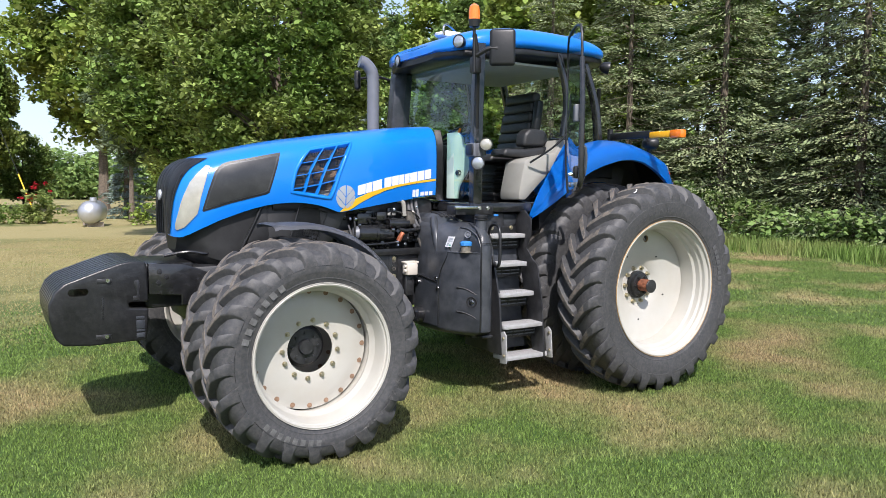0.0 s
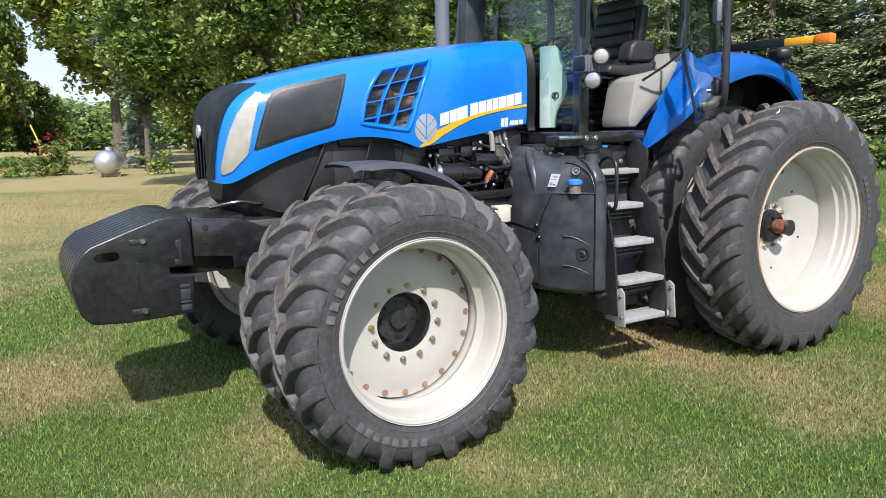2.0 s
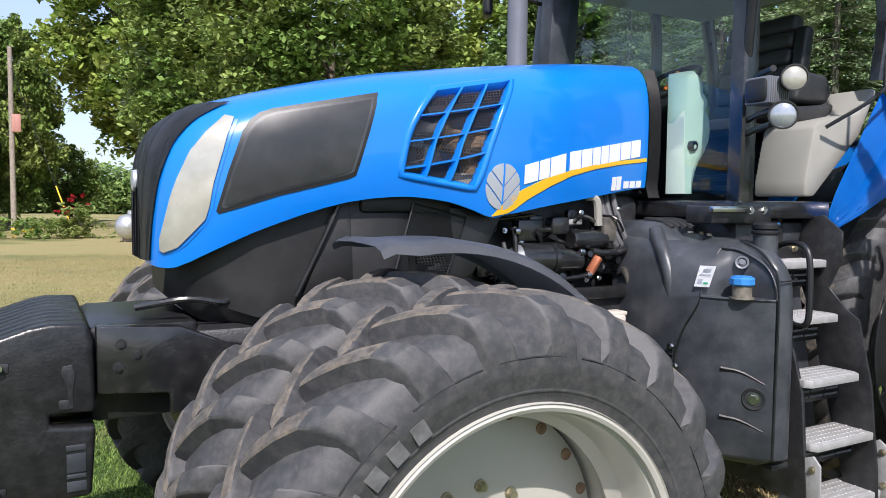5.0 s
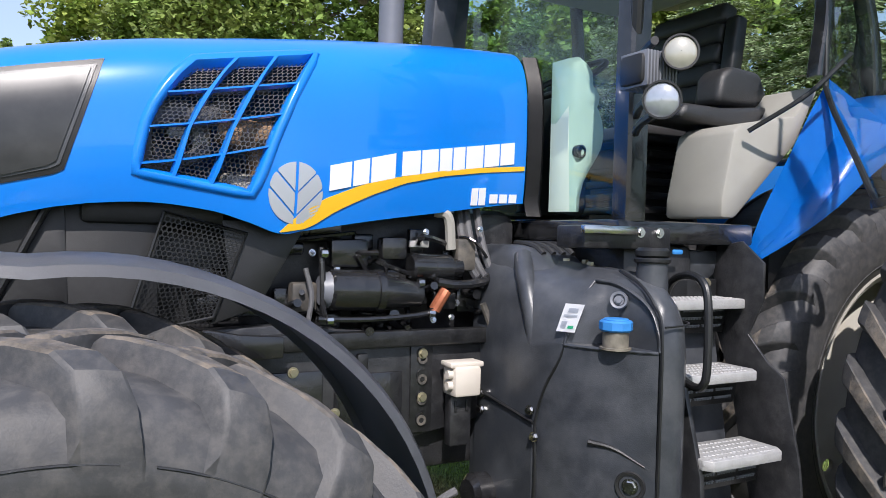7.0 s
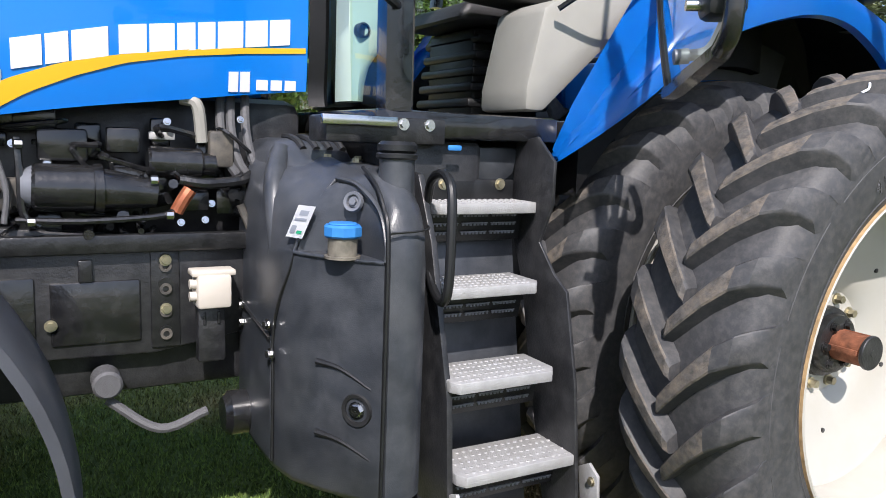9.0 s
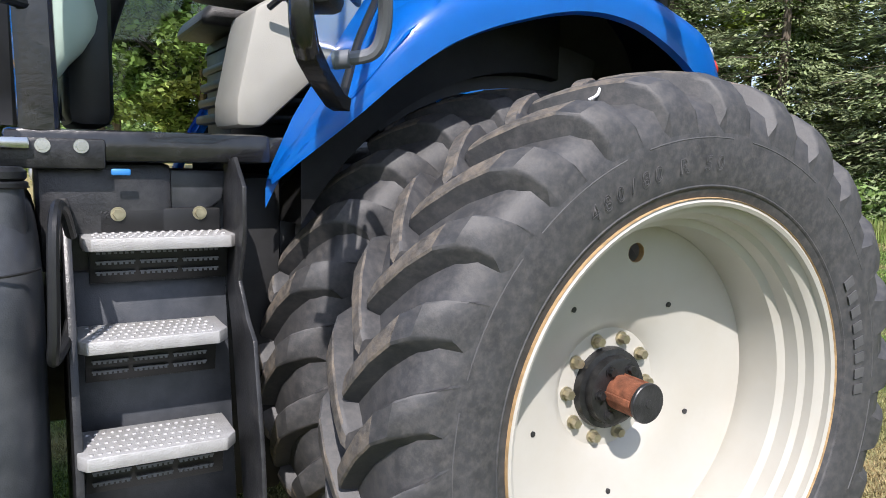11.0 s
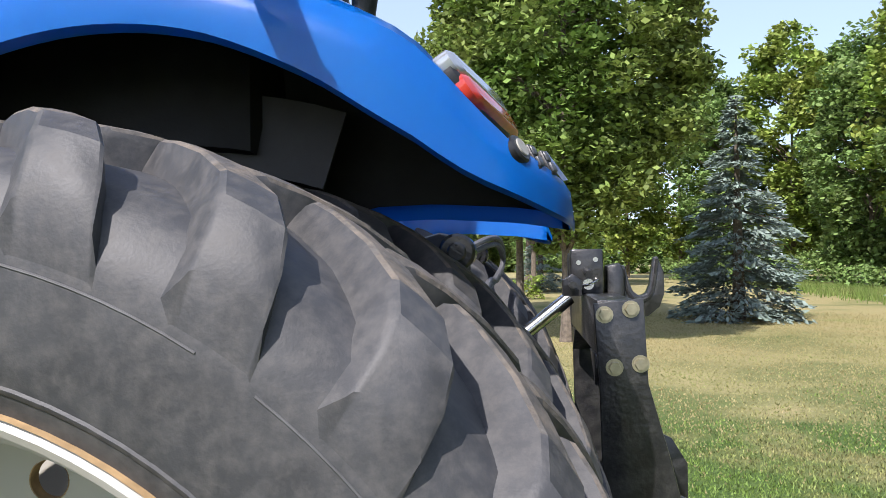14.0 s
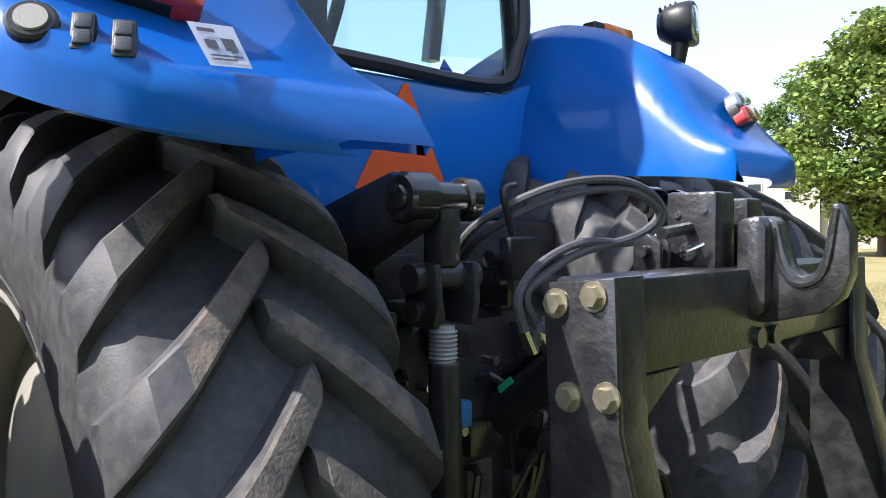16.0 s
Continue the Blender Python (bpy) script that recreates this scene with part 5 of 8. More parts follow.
# seat and consoles
bm = bmesh.new()
prism(bm, [(2.38, 2.14), (2.42, 2.22), (2.85, 2.25), (2.95, 2.20), (2.92, 2.13)], "y", -0.28, 0.26, 0.035, seg=3)
seat = part("seat", bm, SEAT, tractor, "black leather driver's seat")
for k in range(6):
    bm = bmesh.new()
    box(bm, -0.05, 0.05, -0.25, 0.25, 0.0, 0.108, 0.03, pose(2.88 + 0.022 * k, 0, 2.25 + 0.102 * k, 0, 12, 0), 3)
    part("backrest_roll", bm, SEAT, seat, "padded black backrest roll")
bm = bmesh.new()
box(bm, -0.03, 0.05, -0.34, -0.26, -0.16, 0.16, 0.02, pose(2.95, 0.0, 2.62, 0, 8, 0), 3)
part("backrest_lever", bm, BLACK, seat)
for k in range(5):
    bm = bmesh.new()
    box(bm, 2.46 + 0.01 * k, 2.88, -0.24, 0.24, 1.80 + 0.066 * k, 1.838 + 0.066 * k, 0.015)
    part("bellows_fold", bm, BLACK, seat, "black bellows fold")
bm = bmesh.new()
box(bm, 2.5, 2.85, -0.2, 0.2, 1.75, 2.13, 0.02)
part("seat_bellows", bm, BLACK, seat, "black bellows under the seat")
bm = bmesh.new()
prism(bm, [(2.62, 2.29), (2.64, 2.42), (2.70, 2.47), (2.90, 2.46), (2.95, 2.36), (2.93, 2.29)], "y", -0.52, -0.36, 0.035, seg=3)
part("armrest", bm, SEAT, tractor, "padded black armrest")
bm = bmesh.new()
prism(bm, [(2.33, 2.19), (2.36, 2.26), (2.6, 2.26), (2.95, 2.30), (2.98, 2.2), (2.7, 2.17)], "y", -0.58, -0.34, 0.03, seg=3)
part("console_pad", bm, SEAT, tractor, "black padded console top")
bm = bmesh.new()
prism(bm, [(2.39, 1.77), (2.39, 1.85), (2.45, 2.13), (2.50, 2.16), (2.82, 2.22), (2.92, 2.36), (2.97, 2.35), (2.83, 2.10), (2.47, 1.77)], "y", -0.76, -0.45, 0.02)
part("side_console", bm, BEIGE, tractor, "beige moulded side console")
bm = bmesh.new()
tube(bm, [(2.0, 0, 1.78), (2.06, 0, 2.1), (2.15, 0, 2.36)], 0.07, 12)
part("steering_column", bm, BLACK, tractor, "black steering column")
bm = bmesh.new()
M = pose(2.18, 0, 2.42, 0, -32, 0)
tube(bm, [M @ Vector((math.cos(a) * 0.2, math.sin(a) * 0.2, 0)) for a in (math.tau * k / 32 for k in range(33))], 0.015, 8, smooth=False)
for a in (0.5, 2.6, 4.7):
    tube(bm, [M @ Vector((0, 0, -0.02)), M @ Vector((math.cos(a) * 0.2, math.sin(a) * 0.2, 0))], 0.012, 6, smooth=False)
part("steering_wheel", bm, BLACK, tractor, "black steering wheel")
bm = bmesh.new()
tube(bm, [(2.05, -0.12, 2.36), (2.10, -0.14, 2.41), (2.12, -0.15, 2.46)], 0.014, 8)
part("shuttle_lever", bm, AMBER, tractor, "orange shuttle lever")
bm = bmesh.new()
box(bm, 3.0, 3.12, -0.15, 0.4, 2.5, 2.62, 0.04)
tube(bm, [(3.3, 0.0, 2.2), (3.32, 0.05, 2.4), (3.2, 0.1, 2.55)], 0.02, 8)
box(bm, 3.3, 3.42, -0.25, -0.05, 2.22, 2.42, 0.03)
part("rear_cab_fittings", bm, BLACK, tractor, "black fittings inside the rear window")

# ---- rear mudguards ----
# x, lip height, fascia depth, outer y, inner y
RM = [(2.465, 1.60, 0.015, -0.87, -0.82), (2.53, 1.675, 0.05, -0.96, -0.83), (2.66, 1.80, 0.09, -1.05, -0.84), (2.79, 1.92, 0.12, -1.09, -0.84), (2.95, 2.03, 0.12, -1.11, -0.82), (3.16, 2.11, 0.11, -1.12, -0.80), (3.40, 2.162, 0.10, -1.125, -0.77),
      (3.62, 2.150, 0.10, -1.12, -0.72), (3.82, 2.075, 0.13, -1.11, -0.68), (3.96, 1.99, 0.165, -1.10, -0.64), (4.03, 1.948, 0.165, -1.085, -0.62), (4.08, 1.912, 0.15, -1.07, -0.60), (4.14, 1.88, 0.12, -1.045, -0.58), (4.20, 1.855, 0.09, -1.02, -0.56), (4.26, 1.83, 0.08, -0.955, -0.54), (4.31, 1.812, 0.06, -0.84, -0.51), (4.33, 1.806, 0.015, -0.66, -0.49)]
RISE = [(2.46, 0.0), (2.8, 0.10), (3.6, 0.11), (3.82, 0.095), (4.0, 0.06), (4.15, 0.018), (4.25, 0.005), (4.33, 0.002)]
LOWI = [(3.5, 1.72), (3.62, 1.74), (3.72, 1.80), (3.85, 1.835), (4.0, 1.84), (4.2, 1.828), (4.33, 1.808)]


def guard_row(x, s):
    lip, fas, yo, yi = smooth_table(RM, x)
    rise = lerp_table(RISE, x)[0]
    h = lip + fas
    dep = yi - yo
    row = [(x, s * (-yo - 0.03), lip - 0.008), (x, s * -yo, lip), (x, s * -(yo - 0.004), lip + fas * 0.55), (x, s * -(yo + 0.012), h), (x, s * -(yo + 0.14 * dep), h + 0.35 * rise),
           (x, s * -(yo + 0.35 * dep), h + 0.65 * rise), (x, s * -(yo + 0.65 * dep), h + 0.88 * rise), (x, s * -yi, h + rise)]
    if x > 3.5:
        zl = lerp_table(LOWI, x)[0]
        ye = -0.47 - 0.04 * min(1, max(0, (x - 3.5) / 0.35))
        top = h + rise
        row += [(x, s * -(yi + 0.35 * (ye - yi)), top - 0.10 * (top - zl)), (x, s * -(yi + 0.75 * (ye - yi)), top - 0.45 * (top - zl)), (x, s * -ye, zl)]
    else:
        row += [(x, s * -(yi + 0.02), h + rise - 0.03 * k) for k in (1, 2, 3)]
    return row


def liner_row(x, s):
    """The black inner skin, just under the guard, with a wall down its inner side."""
    lip, fas, yo, yi = smooth_table(RM, x)
    rise = lerp_table(RISE, x)[0]
    h = lip + fas
    dep = yi - yo
    row = [(x, s * -(yo + 0.02), lip + 0.008), (x, s * -(yo + 0.03), h - 0.03), (x, s * -(yo + 0.15 * dep), h + 0.35 * rise - 0.025), (x, s * -(yo + 0.5 * dep), h + 0.77 * rise - 0.025), (x, s * -(yi - 0.02), h + rise - 0.03)]
    arch = ZR + math.sqrt(1.02 ** 2 - (x - WB) ** 2)
    if x > 3.62:
        low = lerp_table(LOWI, x)[0] + 0.035
        ye = -0.535
        row += [(x, s * -(yi + 0.5 * (ye - yi)), h + rise - 0.04 - 0.25 * (h + rise - low)), (x, s * -(ye - 0.02), low)]
    else:
        # down the cab's side, then in over the inner tyre
        row += [(x, s * -(yi - 0.02), arch + 0.015), (x, s * lerp_table([(3.2, 0.43), (3.62, 0.62)], x)[0], arch)]
    return row


for s in (-1, 1):
    bm = bmesh.new()
    xs = [2.465 + 1.80 * k / 44 for k in range(45)] + [4.29, 4.31, 4.33]
    loft(bm, [guard_row(x, s) for x in xs], close=False)
    bmesh.ops.solidify(bm, geom=bm.faces[:], thickness=0.009)
    gd = part("rear_mudguard", bm, BLUE, tractor, "glossy blue rear mudguard", smooth=50)
    # front face up to the cab
    bm = bmesh.new()
    loft(bm, [[(2.465, s * 0.87, 1.60), (2.47, s * 0.82, 1.64)], [(2.53, s * 0.962, 1.71), (2.54, s * 0.83, 1.80)], [(2.66, s * 1.055, 1.87), (2.67, s * 0.84, 2.02)], [(2.79, s * 1.09, 2.03), (2.80, s * 0.84, 2.22)], [(2.92, s * 1.08, 2.16), (2.93, s * 0.83, 2.38)]], close=False)
    bmesh.ops.solidify(bm, geom=bm.faces[:], thickness=0.008)
    part("mudguard_front", bm, BLUE, gd, smooth=50)
    bm = bmesh.new()
    loft(bm, [liner_row(2.56 + 1.73 * k / 40, s) for k in range(41)], close=False)
    bmesh.ops.solidify(bm, geom=bm.faces[:], thickness=0.006)
    part("mudguard_liner", bm, SHROUD, gd, "black inner liner")
    bm = bmesh.new()
    arc = [radians(35 + 43 * k / 14) for k in range(15)]
    prism(bm, [(WB - 0.70 * math.cos(a), ZR + 0.70 * math.sin(a)) for a in arc] + [(WB - 1.03 * math.cos(a), ZR + 1.03 * math.sin(a)) for a in reversed(arc)], "y", s * 0.42 - 0.005, s * 0.42 + 0.005)
    part("liner_wall", bm, SHROUD, gd, "black wall behind the wheel")
    bm = bmesh.new()
    arc = [radians(55 + 53 * k / 14) for k in range(15)]
    prism(bm, [(WB - 0.986 * math.cos(a), ZR + 0.986 * math.sin(a)) for a in arc] + [(WB - 1.17 * math.cos(a), ZR + 1.17 * math.sin(a)) for a in reversed(arc)], "y", s * 0.70 - 0.005, s * 0.70 + 0.005)
    part("liner_apron", bm, SHROUD, gd, "black apron over the inner tyre")
    # tail lamp, following the guard's rear slope
    bm = bmesh.new()
    A = [Vector((4.055, s * 1.045, 2.115)), Vector((4.115, s * 1.04, 2.02)), Vector((4.195, s * 0.785, 1.985)), Vector((4.150, s * 0.785, 2.07))]
    nrm = (A[1] - A[0]).cross(A[2] - A[0]).normalized()
    if nrm.x < 0:
        nrm = -nrm
    cen = sum(A, Vector()) / 4

    def lamp_block(bm, P, th, sh):
        c = sum(P, Vector()) / 4
        ring = []
        for i in range(4):
            a, b, d = P[i], P[(i + 1) % 4], P[i - 1]
            h = min((b - a).length, (d - a).length)
            e, f = a + (d - a).normalized() * h * 0.46, a + (b - a).normalized() * h * 0.46
            for t in (0.0, 0.2, 0.4, 0.6, 0.8, 1.0):
                ring.append(e.lerp(a, t).lerp(a.lerp(f, t), t))
        lo = [p - nrm * 0.02 for p in ring]
        mi = [p + nrm * th * 0.55 for p in ring]
        mj = [c + (p - c) * (0.4 + 0.6 * sh) + nrm * th * 0.85 for p in ring]
        hi = [c + (p - c) * sh + nrm * th for p in ring]
        loft(bm, [lo, mi, mj, hi])

    lamp_block(bm, A, 0.014, 0.93)
    tl = part("tail_lamp", bm, BLACK, gd, "tail lamp with clear upper and red lower lens")
    bm = bmesh.new()
    lamp_block(bm, [A[0].lerp(A[1], 0.45) + nrm * 0.005, A[1] + nrm * 0.005, A[2] + nrm * 0.005, A[3].lerp(A[2], 0.5) + nrm * 0.005], 0.019, 0.86)
    part("red_lens", bm, REDLENS, tl, "red lens")
    bm = bmesh.new()
    lamp_block(bm, [A[0] + nrm * 0.005, A[0].lerp(A[1], 0.45) + nrm * 0.005, A[3].lerp(A[2], 0.5) + nrm * 0.005, A[3] + nrm * 0.005], 0.019, 0.86)
    part("clear_lens", bm, CLEARLENS, tl, "frosted clear lens")
    # lamp on a stalk on top of the guard
    bm = bmesh.new()
    rings = []
    for d, ww, hh in ((-0.075, 0.03, 0.022), (-0.07, 0.06, 0.040), (-0.04, 0.086, 0.056), (0.0, 0.096, 0.064), (0.03, 0.098, 0.066), (0.04, 0.094, 0.062)):
        rings.append([(d, ww * math.copysign(abs(math.cos(a)) ** 0.75, math.cos(a)), hh * math.copysign(abs(math.sin(a)) ** 0.75, math.sin(a))) for a in (math.tau * k / 28 for k in range(28))])
    loft(bm, rings)
    M = pose(3.91, s * 0.96, 2.345, 0, 0, s * 20)
    bm.transform(M)
    lp = part("work_lamp", bm, BLACK, gd, "oval black work lamp on the guard", smooth=50)
    bm = bmesh.new()
    loft(bm, [[(d, ww * math.copysign(abs(math.cos(a)) ** 0.75, math.cos(a)), hh * math.copysign(abs(math.sin(a)) ** 0.75, math.sin(a))) for a in (math.tau * k / 28 for k in range(28))] for d, ww, hh in ((0.036, 0.086, 0.054), (0.043, 0.080, 0.05), (0.046, 0.04, 0.025))])
    bm.transform(M)
    part("lens", bm, CLEARLENS, lp, "clear lamp lens", smooth=60)
    for k in range(4):
        bm = bmesh.new()
        box(bm, -0.066 + 0.016 * k, -0.060 + 0.016 * k, -0.05, 0.05, 0.036, 0.052 + 0.004 * k, 0.001, M)
        part("cooling_rib", bm, BLACK, lp)
    bm = bmesh.new()
    cyl(bm, (3.90, s * 0.94, 2.18), (3.91, s * 0.95, 2.30), 0.020, 0.030, 12)
    cyl(bm, (3.90, s * 0.94, 2.17), (3.90, s * 0.94, 2.20), 0.045, 0.03, 14)
    part("lamp_stalk", bm, BLACK, gd)

# round switch, rocker switches and placard on the near guard
ctl_n = Vector((0.80, -0.38, 0.46)).normalized()


def on_guard(x, y, z, d=0.0):
    return Vector((x, y, z)) + ctl_n * (d - 0.008)


bm = bmesh.new()
cyl(bm, on_guard(4.205, -1.0, 1.94, -0.05), on_guard(4.205, -1.0, 1.94, 0.014), 0.031, 0.029, 28, 0.004)
part("push_switch", bm, BLACK, tractor, "round black push switch")
bm = bmesh.new()
cyl(bm, on_guard(4.205, -1.0, 1.94, 0.012), on_guard(4.205, -1.0, 1.94, 0.017), 0.019, 0.018, 24)
part("push_button", bm, BEIGE, tractor, "pale push button")
Q = ctl_n.to_track_quat("Z", "Y").to_matrix().to_4x4()
for p in ((4.236, -0.955, 1.931), (4.262, -0.918, 1.924)):
    bm = bmesh.new()
    box(bm, -0.0135, 0.0135, -0.028, 0.028, -0.04, 0.010, 0.004, Matrix.Translation(on_guard(*p)) @ Q)
    sw = part("rocker_switch", bm, BLACK, tractor, "black rocker switch")
    bm = bmesh.new()
    box(bm, -0.010, 0.010, -0.023, -0.002, 0.0, 0.015, 0.003, Matrix.Translation(on_guard(*p)) @ Q)
    box(bm, -0.010, 0.010, 0.002, 0.023, 0.0, 0.013, 0.003, Matrix.Translation(on_guard(*p)) @ Q)
    part("rocker", bm, GREYPL, sw)
bm = bmesh.new()
va = [bm.verts.new(on_guard(*p, 0.026)) for p in ((4.246, -0.835, 1.95), (4.24, -0.77, 1.955), (4.283, -0.765, 1.895), (4.29, -0.825, 1.89))]
bm.faces.new(va)
bmesh.ops.solidify(bm, geom=bm.faces[:], thickness=0.002)
pl = part("placard", bm, WHITE, tractor, "white safety placard")
PC = [on_guard(*p, 0.0285) for p in ((4.246, -0.835, 1.95), (4.24, -0.77, 1.955), (4.283, -0.765, 1.895), (4.29, -0.825, 1.89))]
for u0, u1, v0, v1 in ((0.12, 0.5, 0.15, 0.24), (0.15, 0.42, 0.42, 0.62), (0.55, 0.85, 0.36, 0.66), (0.12, 0.88, 0.76, 0.80), (0.12, 0.7, 0.85, 0.89)):
    bm = bmesh.new()
    va = [bm.verts.new(PC[0].lerp(PC[1], u).lerp(PC[3].lerp(PC[2], u), v)) for u, v in ((u0, v0), (u1, v0), (u1, v1), (u0, v1))]
    bm.faces.new(va)
    bmesh.ops.solidify(bm, geom=bm.faces[:], thickness=0.0008)
    part("placard_bar", bm, FENDER, pl, "grey printed bar")

# rear wall between the guards
bm = bmesh.new()
prism(bm, [(-0.70, 2.20), (-0.45, 2.13), (-0.3, 2.105), (0.45, 2.105), (0.6, 2.16), (0.70, 2.20), (0.68, 1.72), (-0.62, 1.74)], "x", 3.55, 3.61, 0.015)
part("rear_wall", bm, BLUE, tractor, "blue panel under the rear window")
# slow-vehicle triangle
bm = bmesh.new()
prism(bm, [(-0.115, 1.80), (0.045, 2.085), (0.06, 2.085), (0.19, 1.835), (0.17, 1.80)], "x", 3.612, 3.616)
tri = part("warning_triangle", bm, ORANGE, tractor, "fluorescent orange slow-vehicle triangle")
bm = bmesh.new()
prism(bm, [(-0.115, 1.80), (-0.085, 1.755), (0.15, 1.755), (0.185, 1.80)], "x", 3.612, 3.617)
part("triangle_border", bm, REDREF, tri, "red reflective border")
# marker arms behind the cab
for s in (-1,):
    bm = bmesh.new()
    box(bm, 3.67, 3.72, min(s * 0.6, s * 1.16), max(s * 0.6, s * 1.16), 2.385, 2.455, 0.012)
    cyl(bm, (3.695, s * 0.6, 2.34), (3.695, s * 0.6, 2.5), 0.03, n=12)
    arm = part("marker_arm", bm, BLACK, tractor, "black folding marker arm")
    bm = bmesh.new()
    box(bm, 3.665, 3.725, min(s * 1.16, s * 1.42), max(s * 1.16, s * 1.42), 2.378, 2.44, 0.01)
    part("marker_reflector", bm, AMBERY, arm, "yellow reflector")
    bm = bmesh.new()
    box(bm, 3.655, 3.735, min(s * 1.42, s * 1.56), max(s * 1.42, s * 1.56), 2.365, 2.445, 0.015)
    part("marker_lamp", bm, AMBER, arm, "amber marker lamp")

bm = bmesh.new()
box(bm, 3.66, 3.72, 0.76, 0.98, 2.30, 2.365, 0.012)
far_arm = part("marker_arm", bm, BLACK, tractor, "black folded marker arm")
bm = bmesh.new()
box(bm, 3.722, 3.732, 0.80, 0.95, 2.305, 2.36, 0.004)
part("marker_lamp", bm, AMBER, far_arm, "amber marker lamp")

# ---- fuel tank ----
SHELL = [(1.49, -0.36), (1.485, -0.60), (1.487, -0.78), (1.512, -0.905), (1.565, -1.0), (1.635, -1.095), (1.683, -1.155)]
def shell_ring(z, pts):
    return [(x, y, z) for x, y in pts] + [(1.70, -0.70, z), (1.70, -0.36, z)]


RINGS = [(0.60, [(1.53, -0.40), (1.525, -0.60), (1.53, -0.74), (1.555, -0.85), (1.60, -0.94), (1.65, -1.03), (1.687, -1.08)]),
         (0.625, [(x + 0.008, y + 0.018) for x, y in SHELL]), (0.65, SHELL), (0.9, SHELL), (1.15, SHELL), (1.30, SHELL), (1.322, SHELL),
         (1.328, [(1.49, -0.36), (1.485, -0.60), (1.488, -0.77), (1.512, -0.892), (1.60, -0.945), (1.672, -0.985), (1.684, -1.15)]),
         (1.40, [(1.493, -0.36), (1.488, -0.60), (1.494, -0.755), (1.535, -0.895), (1.61, -0.945), (1.672, -0.985), (1.687, -1.14)]),
         (1.46, [(1.498, -0.36), (1.494, -0.59), (1.505, -0.73), (1.575, -0.90), (1.625, -0.945), (1.672, -0.975), (1.69, -1.105)]),
         (1.51, [(1.505, -0.36), (1.503, -0.57), (1.525, -0.69), (1.605, -0.885), (1.64, -0.95), (1.665, -0.985), (1.692, -1.06)]),
         (1.545, [(1.515, -0.36), (1.518, -0.54), (1.55, -0.64), (1.63, -0.80), (1.66, -0.88), (1.675, -0.93), (1.693, -0.99)]),
         (1.572, [(1.53, -0.36), (1.54, -0.50), (1.58, -0.58), (1.65, -0.69), (1.67, -0.75), (1.682, -0.80), (1.694, -0.86)]),
         (1.59, [(1.56, -0.38), (1.58, -0.47), (1.61, -0.53), (1.66, -0.60), (1.675, -0.64), (1.685, -0.67), (1.695, -0.70)])]
bm = bmesh.new()
loft(bm, [shell_ring(z, p) for z, p in RINGS])
bmesh.ops.recalc_face_normals(bm, faces=bm.faces)
tank = part("fuel_tank", bm, GREYPL, tractor, "dusty black plastic fuel tank", smooth=38)
# the rear column with its shoulder and neck
bm = bmesh.new()
COL = [(0.61, 0.955, 0.03), (0.64, 1.0, 0.0), (1.30, 1.0, 0.0), (1.40, 0.992, 0.002), (1.46, 0.968, 0.006), (1.51, 0.93, 0.012), (1.545, 0.88, 0.02), (1.565, 0.80, 0.03), (1.575, 0.70, 0.04)]
loft(bm, [[(1.690 + d, -0.36, z), (1.690 + d, -1.12 * k, z), (1.70 + d, -1.158 * k, z), (1.735, -1.172 * k, z), (1.775, -1.168 * k, z), (1.815 - d, -1.14 * k, z), (1.845 - d, -1.08 * k, z), (1.858 - d, -0.98 * k, z), (1.86 - d, -0.36, z)] for z, k, d in COL])
bmesh.ops.recalc_face_normals(bm, faces=bm.faces)
column = part("tank_column", bm, GREYPL, tank, "rounded rear column of the tank", smooth=50)
bm = bmesh.new()
tube(bm, [(1.693, -1.168, 1.405), (1.735, -1.1755, 1.408), (1.775, -1.1715, 1.41), (1.82, -1.142, 1.412), (1.85, -1.08, 1.412)], 0.0035, 6)
part("column_seam", bm, BLACK, column)
bm = bmesh.new()
tube(bm, [(1.688, -1.155, 0.65), (1.688, -1.161, 1.0), (1.688, -1.161, 1.38), (1.691, -1.12, 1.47), (1.695, -1.05, 1.53), (1.70, -0.95, 1.57)], 0.006, 6)
part("tank_seam", bm, BLACK, tank, "dark seam between shell and column")
# hump over the shell, with its dark slots and the pressed crest beside it
bm = bmesh.new()
HUMP = [(-0.28, 1.53, 1.645), (-0.50, 1.53, 1.645), (-0.57, 1.54, 1.635), (-0.62, 1.555, 1.605), (-0.68, 1.575, 1.57)]
loft(bm, [[(x0, y, 1.50), (x0 + 0.005, y, zt - 0.05), (x0 + 0.04, y, zt - 0.008), (x0 + 0.08, y, zt), (1.76, y, zt), (1.79, y, zt - 0.012), (1.80, y, zt - 0.05), (1.80, y, 1.50)] for y, x0, zt in HUMP])
bmesh.ops.recalc_face_normals(bm, faces=bm.faces)
hump = part("tank_hump", bm, GREYPL, tank, smooth=40)
for k in range(4):
    bm = bmesh.new()
    tube(bm, [(1.625 + 0.045 * k, -0.44, 1.649), (1.625 + 0.045 * k, -0.52, 1.647), (1.63 + 0.045 * k, -0.575, 1.634), (1.635 + 0.045 * k, -0.61, 1.612)], 0.012, 8)
    part("tank_slot", bm, SHROUD, hump, "dark slot")
bm = bmesh.new()
tube(bm, [(1.520, -0.745, 1.30), (1.515, -0.72, 1.40), (1.522, -0.68, 1.48), (1.545, -0.62, 1.545), (1.58, -0.56, 1.60)], 0.034, 14, taper=0.036)
part("tank_crest", bm, GREYPL, tank, "moulded crest on the tank", smooth=60)
